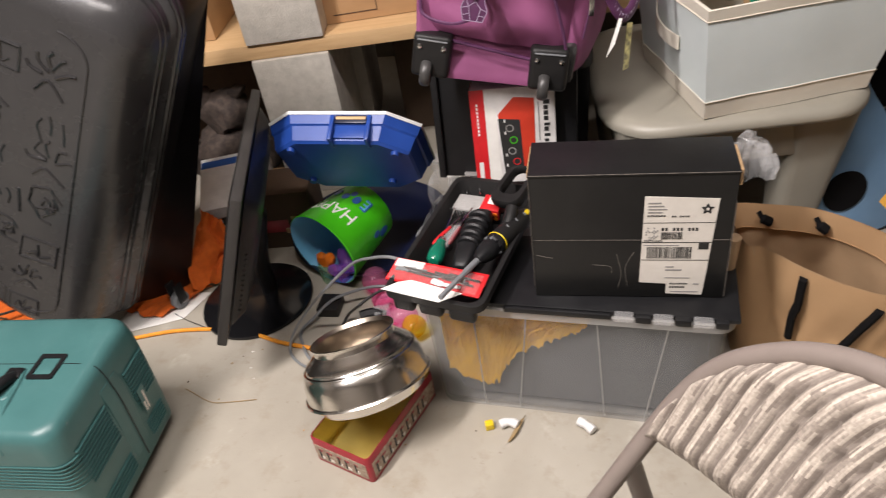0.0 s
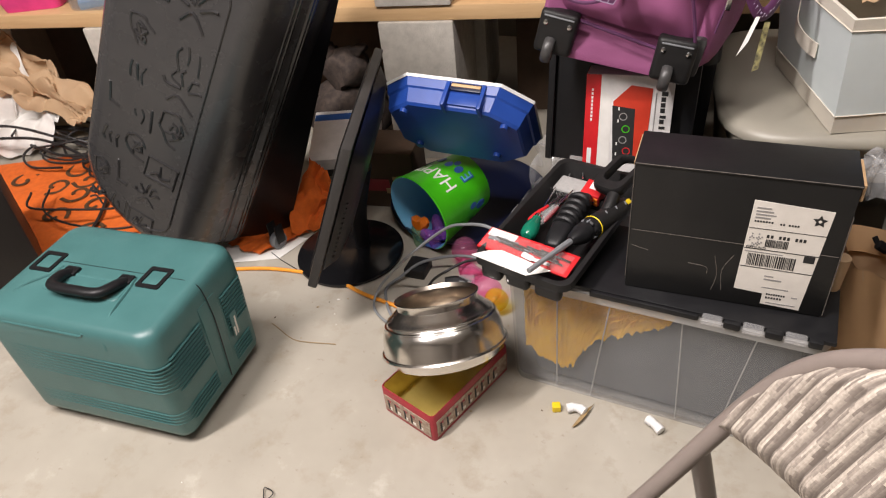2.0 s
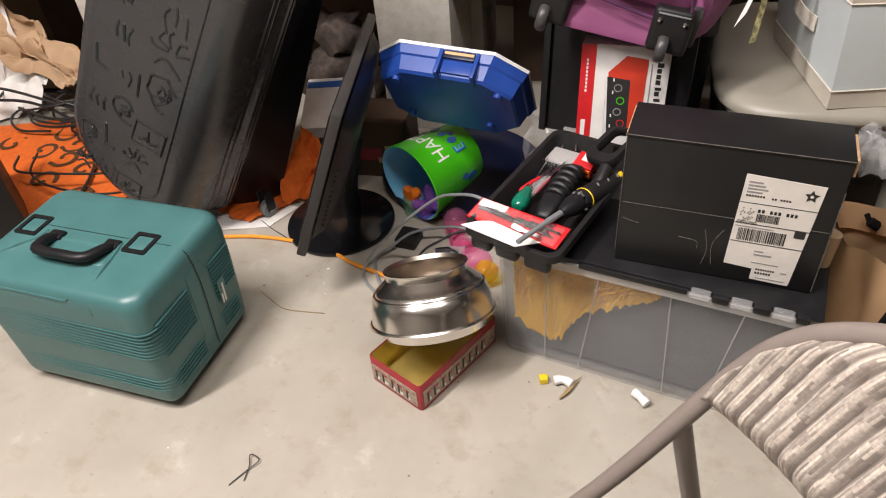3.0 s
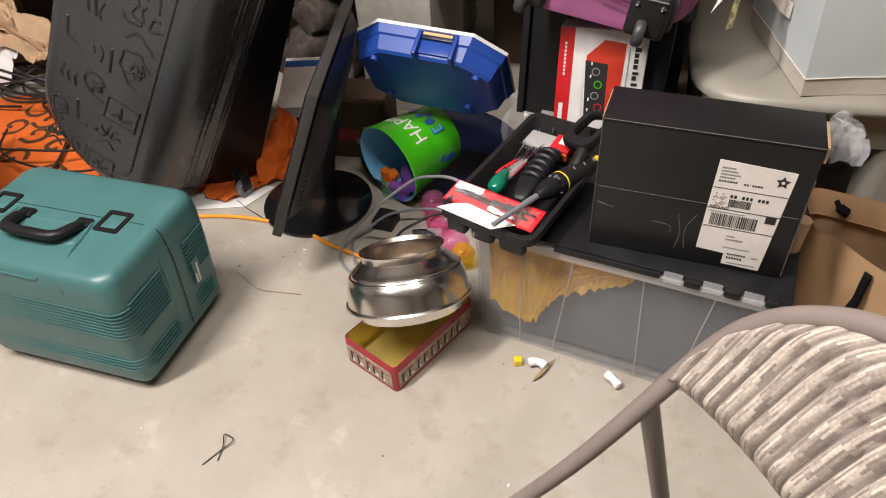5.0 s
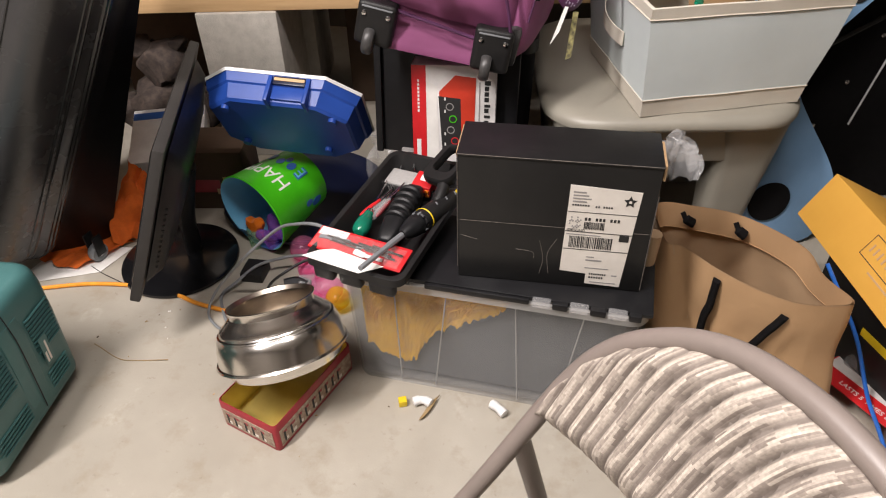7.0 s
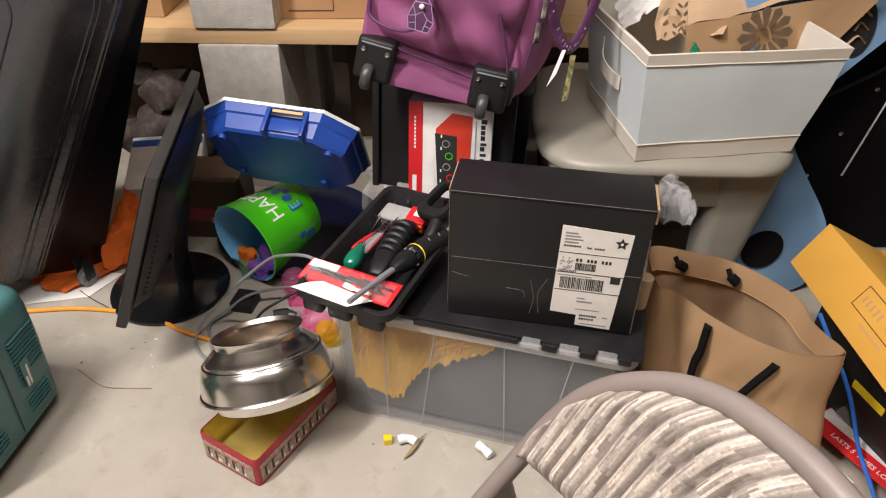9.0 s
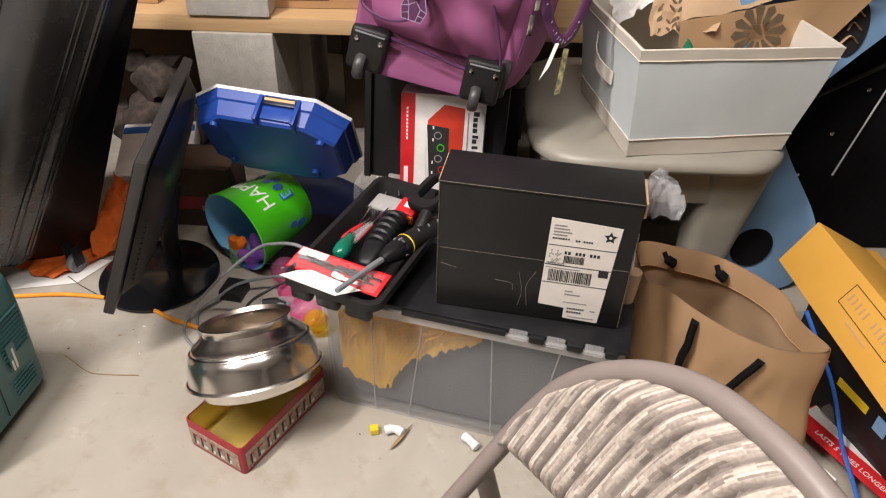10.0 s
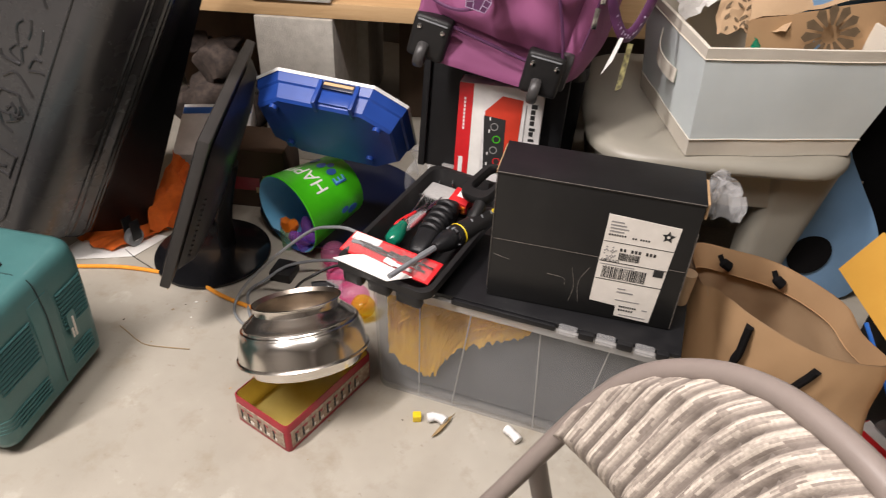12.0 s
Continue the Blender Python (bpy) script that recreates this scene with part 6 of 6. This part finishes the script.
cable("grey_cable", [(-0.33, 0.25, 0.05), (-0.37, 0.254, 0.05), (-0.419, 0.252, 0.04), (-0.474, 0.228, 0.03), (-0.508, 0.186, 0.015), (-0.527, 0.156, 0.008), (-0.516, 0.124, 0.006), (-0.484, 0.079, 0.006), (-0.44, 0.05, 0.006)], 0.0034, "cable_grey", "thick grey cable curled on floor")
cable("black_cable", [(-0.33, 0.24, 0.06), (-0.364, 0.222, 0.06), (-0.398, 0.191, 0.05), (-0.429, 0.193, 0.02), (-0.44, 0.17, 0.006)], 0.003, "cable_black", "thin black cable on the floor")
tagged(part("cable_plug", span_bm(-0.507, -0.458, 0.205, 0.258, 0.0, 0.024, 0.004), M["greyblack"]), "small dark cable plug block", "plug")
cable("bottle_cap", [(-0.40, 0.190, 0.016), (-0.375, 0.200, 0.017), (-0.35, 0.195, 0.016)], 0.015, "black", "small black plastic cap on floor", "cap")


def egg_half(x, y, z, mm, rx, ry, lab, s=1.0):
    ob = part("plastic_egg", lathe_bm([(0.03, 0.0), (0.0295, 0.012), (0.024, 0.026), (0.013, 0.036), (0.001, 0.039), (0.001, 0.0375), (0.012, 0.0345), (0.0225, 0.025), (0.028, 0.012), (0.0285, 0.0)], 28), M[mm])
    ob.matrix_basis = pose(x, y, z, rx, ry, 0) @ Matrix.Scale(s, 4)
    tagged(ob, lab, "toy egg", group="plastic egg halves")


egg_half(-0.392, 0.300, 0.030, "pink_clear", 60, 20, "clear pink plastic egg half on floor")
egg_half(-0.355, 0.250, 0.03, "pink_clear", 130, 30, "clear pink plastic egg half on floor")
egg_half(-0.305, 0.190, 0.03, "pink_clear", 100, -40, "clear pink plastic egg half on floor", 1.15)
egg_half(-0.272, 0.160, 0.03, "yellow_clear", 80, 20, "clear yellow plastic egg half on floor", 0.85)
tagged(part("clear_block", block_bm(0.035, 0.03, 0.03, 0.004), M["film"]), "small clear plastic connector block", "block").matrix_basis = pose(-0.355, 0.205, 0.0, 0, 0, 20)

for pts, lab in ((((-0.725, -0.012, 0.002), (-0.704, -0.021, 0.002), (-0.672, -0.036, 0.002), (-0.645, -0.043, 0.002), (-0.605, -0.038, 0.002), (-0.561, -0.03, 0.002)), "thin brown twig lying on floor"), (((-0.505, -0.415, 0.002), (-0.511, -0.389, 0.004), (-0.52, -0.37, 0.006), (-0.50, -0.375, 0.006), (-0.512, -0.40, 0.003), (-0.525, -0.43, 0.002)), "thin dark wire loop lying on floor"),
                 (((-0.86, 0.205, 0.003), (-0.82, 0.185, 0.003), (-0.77, 0.165, 0.004), (-0.735, 0.15, 0.003)), "thin dark cord lying on floor")):
    cable("wire_scrap", pts, 0.0009, "cable_black" if "dark" in lab else "leaf", lab, "wire")

# packing foam, toy cube, leaf, specks
def peanut(x, y, turn, label, bend=1.0):
    ob = part("packing_peanut", tube_bm([(-0.017, -0.003 * bend, 0.009), (-0.006, 0.002 * bend, 0.010), (0.006, 0.002 * bend, 0.010), (0.017, -0.003 * bend, 0.009)], [0.004] + [0.0085] * 8 + [0.0075] * 7 + [0.0085] * 8 + [0.004], 10, 8), M["foam_white"])
    ob.matrix_basis = pose(x, y, 0, 0, 0, turn)
    tagged(ob, label, "packing foam", group="packing peanuts")


peanut(-0.057, -0.062, 2, "white foam packing peanut, bent, on floor")
peanut(0.078, -0.058, -38, "white foam packing peanut on concrete floor", 0.1)
tagged(part("toy_cube", block_bm(0.015, 0.014, 0.014, 0.002), M["yellow"]), "small yellow plastic toy cube on floor", "toy").matrix_basis = pose(-0.092, -0.066, 0, 0, 0, 20)
lf = sheet_bm(10, 4, lambda u, v: Vector((-0.056 + 0.034 * u - 0.008 * u * u, -0.098 + 0.058 * u + (v - 0.5) * 0.020 * math.sin(math.pi * min(1, u + 0.05)), 0.003 + 0.004 * math.sin(3 * u) + 0.003 * abs(v - 0.5))), 0.0006)
tagged(part("dry_leaf", lf, M["leaf"]), "dry brown leaf lying on floor", "leaf")
rnd = random.Random(21)
for k in range(34):
    x, y = rnd.uniform(-0.75, 0.1), rnd.uniform(-0.42, 0.3)
    if k < 6:
        x, y = -0.70 + 0.1 * rnd.random(), 0.05 + 0.07 * rnd.random()
    s = rnd.uniform(0.0012, 0.0035)
    ob = part("floor_crumb", block_bm(s * rnd.uniform(1, 2), s, s * 0.6, s * 0.2, 1), M[rnd.choice(["paper", "leaf", "leaf", "kraft", "shade_brown"])])
    ob.matrix_basis = pose(x, y, 0, 0, 0, rnd.uniform(0, 180))
    tagged(ob, "tiny crumb of debris on concrete floor", "debris", group="floor debris")
paper_sheet("plastic_film", ((-0.16, -0.45, 0.004), (-0.08, -0.46, 0.004), (-0.07, -0.38, 0.012), (-0.15, -0.375, 0.012)), M["film"], "crumpled clear plastic film on floor", "film", 16, 16, 7, 0.018, 0.0)

# orange banner on the floor with black print
def build_banner():
    t = thing("felt_banner", Matrix.Translation((-1.45, 0.2, 0.0)), "orange felt banner with black swirl print on floor", "banner")
    c = [Vector(p) for p in ((-0.22, -0.32, 0.004), (0.30, -0.10, 0.004), (0.02, 0.42, 0.006), (-0.52, 0.16, 0.004))]
    part("cloth", sheet_bm(24, 24, lambda u, v: c[0].lerp(c[1], u).lerp(c[3].lerp(c[2], u), v) + Vector((0, 0, 0.004 + abs(rough_noise((u * 4, v * 4, 2), 1, 0.012)))), 0.0015), M["cloth_orange"], t, angle=60)
    r2 = random.Random(9)
    for k in range(12):
        u, v = r2.uniform(.12, .88), r2.uniform(.12, .88)
        p = c[0].lerp(c[1], u).lerp(c[3].lerp(c[2], u), v)
        pts = [(p.x + 0.045 * (1 - q / 9) * math.cos(q * 0.9 + k), p.y + 0.045 * (1 - q / 9) * math.sin(q * 0.9 + k), 0.0125) for q in range(8)]
        part("swirl_print", tube_bm(pts, 0.006, 6, 4, 0.22), M["olive_print"], t)


build_banner()
paper_sheet("orange_cloth", ((-0.985, 0.205, 0.008), (-0.885, 0.185, 0.008), (-0.80, 0.30, 0.010), (-0.92, 0.36, 0.012)), M["cloth_orange"], "crumpled orange felt cloth under case", "cloth", 30, 30, 3.2, 0.014, 0.0)
paper_sheet("orange_cloth", ((-0.84, 0.275, 0.012), (-0.755, 0.33, 0.010), (-0.762, 0.40, 0.10), (-0.84, 0.42, 0.15)), M["cloth_orange"], "crumpled orange felt cloth heaped behind case", "cloth", 30, 30, 3.0, 0.028, 0.0)
paper_sheet("paper_sheet", ((-1.0, 0.12, 0.002), (-0.83, 0.19, 0.002), (-0.80, 0.28, 0.002), (-0.97, 0.27, 0.002)), M["paper"], "white sheet of paper lying on floor", "paper", 10, 10, 3, 0.001, 0.0006)
rc = random.Random(17)
for k in range(5):
    cx, cy = -1.50 + rc.uniform(-0.12, 0.15), 0.36 + rc.uniform(-0.14, 0.12)
    a0, R = rc.uniform(0, 6), rc.uniform(0.10, 0.24)
    pts = [(cx + R * math.cos(a0 + q * 0.62) * rc.uniform(.8, 1.1), cy + 0.7 * R * math.sin(a0 + q * 0.62) * rc.uniform(.8, 1.1), 0.022 + 0.012 * k * (0.5 + 0.5 * math.sin(q)) + 0.01) for q in range(9)]
    cable("black_cable", pts, rc.uniform(0.0026, 0.0038), "cable_black", "tangled black cable lying on orange banner")
for k in range(7):
    cx, cy = -1.76 + rc.uniform(-0.08, 0.10), 0.45 + rc.uniform(-0.06, 0.06)
    a0, R = rc.uniform(0, 6), rc.uniform(0.08, 0.17)
    pts = [(cx + R * math.cos(a0 + q * 0.7) * rc.uniform(.8, 1.1), cy + 0.55 * R * math.sin(a0 + q * 0.7) * rc.uniform(.8, 1.1), 0.03 + 0.011 * k * (0.6 + 0.4 * math.sin(q))) for q in range(9)]
    cable("black_cable", pts, rc.uniform(0.003, 0.0048), "cable_black", "heaped black cable lying before packing paper")
cable("black_cable", [(-1.98, 0.36, 0.10), (-1.80, 0.42, 0.09), (-1.66, 0.43, 0.05), (-1.54, 0.38, 0.03), (-1.45, 0.30, 0.025), (-1.40, 0.22, 0.022), (-1.37, 0.15, 0.02)], 0.0045, "cable_black", "long black cable curving over orange banner")
cable("black_cable", [(-1.96, 0.30, 0.16), (-1.84, 0.38, 0.15), (-1.72, 0.44, 0.09), (-1.60, 0.46, 0.05), (-1.50, 0.50, 0.04)], 0.0042, "cable_black", "long black cable arching over white sack")
paper_sheet("packing_paper", ((-2.0, 0.50, 0.20), (-1.70, 0.52, 0.08), (-1.60, 0.57, 0.13), (-1.97, 0.58, 0.34)), M["kraft_light"], "crumpled brown packing paper beside shelf", "paper", 46, 46, 4.5, 0.05, 0.0)
paper_sheet("white_sack", ((-2.10, 0.38, 0.02), (-1.82, 0.46, 0.02), (-1.86, 0.58, 0.20), (-2.08, 0.66, 0.48)), M["paper"], "white plastic sack slumped beside shelf", "sack", 40, 40, 3, 0.08, 0.0)
dk = thing("dark_cabinet", pose(-1.52, 0.10, 0.0, 0, 0, 56), "dark brown wooden cabinet edge beside cables", "cabinet")
part("body", span_bm(-0.35, 0.0, -0.30, 0.0, 0.0, 0.30, 0.006), M["dark_wood"], dk)
part("front", span_bm(-0.34, -0.01, 0.0, 0.02, 0.02, 0.28, 0.004), M["black"], dk)

# ---- things on and under the shelf ----
for x, y, z, sx, sy, sz, turn, lab in ((0.215, 0.10, 0.434, 0.26, 0.28, 0.24, 3, "plain brown cardboard box standing on shelf"), (-0.30, 0.10, 0.434, 0.22, 0.25, 0.26, -2, "plain brown cardboard box standing on shelf"), (0.62, 0.12, 0.434, 0.30, 0.3, 0.26, 0, "plain brown cardboard box standing on shelf")):
    cbx = thing("cardboard_box", SHELF @ pose(x, y, z, 0, 0, turn), lab, "box", group="boxes on the shelf")
    part("carton", span_bm(-sx / 2, sx / 2, -0.02, sy, 0, sz, 0.003), M["carton"], cbx)
    part("flap_line", span_bm(-sx / 2 + 0.03, sx / 2 - 0.12, -0.0215, -0.02, 0.02, 0.022), M["shade_brown"], cbx, smooth=False)
    part("flap_line", span_bm(sx / 2 - 0.122, sx / 2 - 0.12, -0.0215, -0.02, 0.02, sz), M["shade_brown"], cbx, smooth=False)
pk = part("plastic_tray", rings_bm([rrect(0.16, 0.12, 0.02, 4, 0.0), rrect(0.19, 0.15, 0.02, 4, 0.07), rrect(0.185, 0.145, 0.02, 4, 0.07), rrect(0.155, 0.115, 0.02, 4, 0.004)]), M["pink"])
pk.matrix_basis = SHELF @ pose(-1.13, 0.10, 0.434, 0, 0, 15)
tagged(pk, "bright pink plastic tray standing on shelf", "tray")
pc = part("clear_tub", rings_bm([rrect(0.15, 0.14, 0.05, 6, 0.0), rrect(0.18, 0.17, 0.06, 6, 0.12), rrect(0.175, 0.165, 0.06, 6, 0.12), rrect(0.145, 0.135, 0.05, 6, 0.004)]), M["tote"])
pc.matrix_basis = SHELF @ pose(-0.93, 0.10, 0.434)
tagged(pc, "clear plastic tub standing on shelf", "tub")
tagged(part("toy_boat", block_bm(0.10, 0.07, 0.03, 0.008), M["foam"]), "blue plastic toy inside clear tub", "toy").matrix_basis = SHELF @ pose(-0.93, 0.09, 0.44, 20, 0, 30)
for k, (dx, dy, dz, col, word) in enumerate(((-0.03, -0.03, 0.055, "orange", "orange"), (0.01, -0.04, 0.065, "red", "red"), (0.04, 0.0, 0.06, "blue", "blue"), (0.0, 0.02, 0.075, "pail_green", "green"), (-0.045, 0.03, 0.06, "blue", "blue"))):
    s = bmesh.new()
    bmesh.ops.create_icosphere(s, subdivisions=3, radius=0.027)
    for v in s.verts:
        v.co += v.co.normalized() * (0.0012 if abs(v.co.z) < 0.002 else 0.0)
    tagged(part("toy_ball", s, M[col]), f"glossy {word} toy ball inside clear tub", "ball", group="balls in the tub").matrix_basis = SHELF @ pose(-0.93 + dx, 0.10 + dy, 0.434 + dz)
# plush toy under the dark shelf, one plain shape, shade painted in its fur
pl = bmesh.new()
for x, z, r in ((0, 0.08, 0.09), (0.02, 0.20, 0.06), (-0.03, 0.25, 0.022), (0.065, 0.25, 0.022), (-0.09, 0.07, 0.04), (0.09, 0.06, 0.045)):
    s = bmesh.new()
    bmesh.ops.create_icosphere(s, subdivisions=3, radius=r)
    put(pl, s, Matrix.Translation((x, 0, z)))
for v in pl.verts:
    v.co += Vector((rough_noise(v.co, 34, 0.02), rough_noise(v.co, 31, 0.02), 0.01 + rough_noise(v.co, 28, 0.02)))
plo = part("plush_toy", pl, M["plush"], angle=80)
plo.matrix_basis = pose(-0.93, 0.78, 0.0, 0, 0, 10) @ Matrix.Scale(1.05, 4)
tagged(plo, "pale plush toy under the shelf, darkened with painted shade", "plush toy")
bk = thing("printed_box", pose(-0.80, 0.50, 0.10, 12, 0, 20), "white and blue printed box behind monitor", "box")
part("carton", span_bm(-0.09, 0.09, 0.0, 0.2, -0.06, 0.0, 0.003), M["white_card"], bk)
part("blue_edge", span_bm(-0.0905, 0.0905, -0.0015, 0.0, -0.06, -0.035), M["ink"], bk, smooth=False)
part("blue_patch", span_bm(-0.07, -0.045, -0.0025, -0.0015, -0.052, -0.04), M["foam"], bk, smooth=False)
part("blue_strip", span_bm(-0.088, 0.088, 0.16, 0.185, 0.0, 0.0012), M["blueprint"], bk, smooth=False)
un = thing("cardboard_box", pose(-0.80, 0.62, 0.0, 0, 0, 12), "white and brown box standing under shelf", "box")
part("carton", span_bm(-0.10, 0.09, -0.05, 0.12, 0.0, 0.055, 0.003), M["carton"], un)
# the shade behind the monitor is painted into this carton's card
bc = thing("printed_carton", pose(-0.655, 0.455, 0.0, 0, 0, 8), "brown printed carton behind monitor, shade put into its colour", "box")
part("carton", span_bm(-0.085, 0.075, 0.0, 0.12, 0.0, 0.16, 0.003), M["shade_brown"], bc)
part("red_print", span_bm(-0.075, 0.01, -0.0012, 0.0, 0.05, 0.085), M["redtin"], bc, smooth=False)
part("label", span_bm(0.0, 0.045, -0.0024, -0.0012, 0.045, 0.06), M["kraft"], bc, smooth=False)
part("label", span_bm(0.02, 0.05, -0.0024, -0.0012, 0.085, 0.094), M["kraft"], bc, smooth=False)
fm = paper_sheet("bubble_wrap", ((-0.30, 0.42, 0.01), (-0.18, 0.42, 0.01), (-0.16, 0.66, 0.12), (-0.30, 0.68, 0.14)), M["film"], "crumpled bubble wrap behind blue tub", "wrap", 18, 18, 6, 0.05, 0.0)

# blue and orange cables by the packages
cable("blue_cable", [(0.60, 0.14, 0.24), (0.655, 0.07, 0.15), (0.69, 0.02, 0.06), (0.705, -0.04, 0.03), (0.71, -0.12, 0.005)], 0.0035, "cable_blue", "blue network cable hanging to floor")
cable("extension_cord", [(0.60, 0.09, 0.005), (0.637, 0.037, 0.005), (0.66, -0.005, 0.006), (0.674, -0.041, 0.005), (0.69, -0.11, 0.005)], 0.0045, "orange_cord", "orange extension cord lying on floor")

# boxes under the shelf, some only filling dark gaps; shade is in their brown
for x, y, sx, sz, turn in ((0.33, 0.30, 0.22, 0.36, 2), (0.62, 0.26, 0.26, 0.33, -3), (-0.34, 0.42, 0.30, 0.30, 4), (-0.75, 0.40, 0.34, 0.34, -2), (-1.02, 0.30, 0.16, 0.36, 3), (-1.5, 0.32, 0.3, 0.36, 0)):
    ub = thing("cardboard_box", SHELF @ pose(x, y, 0, 0, 0, turn), "cardboard box under shelf, its brown darkened for shade", "box", group="boxes under the shelf")
    part("carton", span_bm(-sx / 2, sx / 2, 0, 0.28, 0, sz, 0.003), M["shade_brown"], ub)
    part("flap", span_bm(-sx / 2 + 0.004, sx / 2 - 0.004, 0.002, 0.14, sz, sz + 0.004, 0.001), M["shade_brown"], ub)
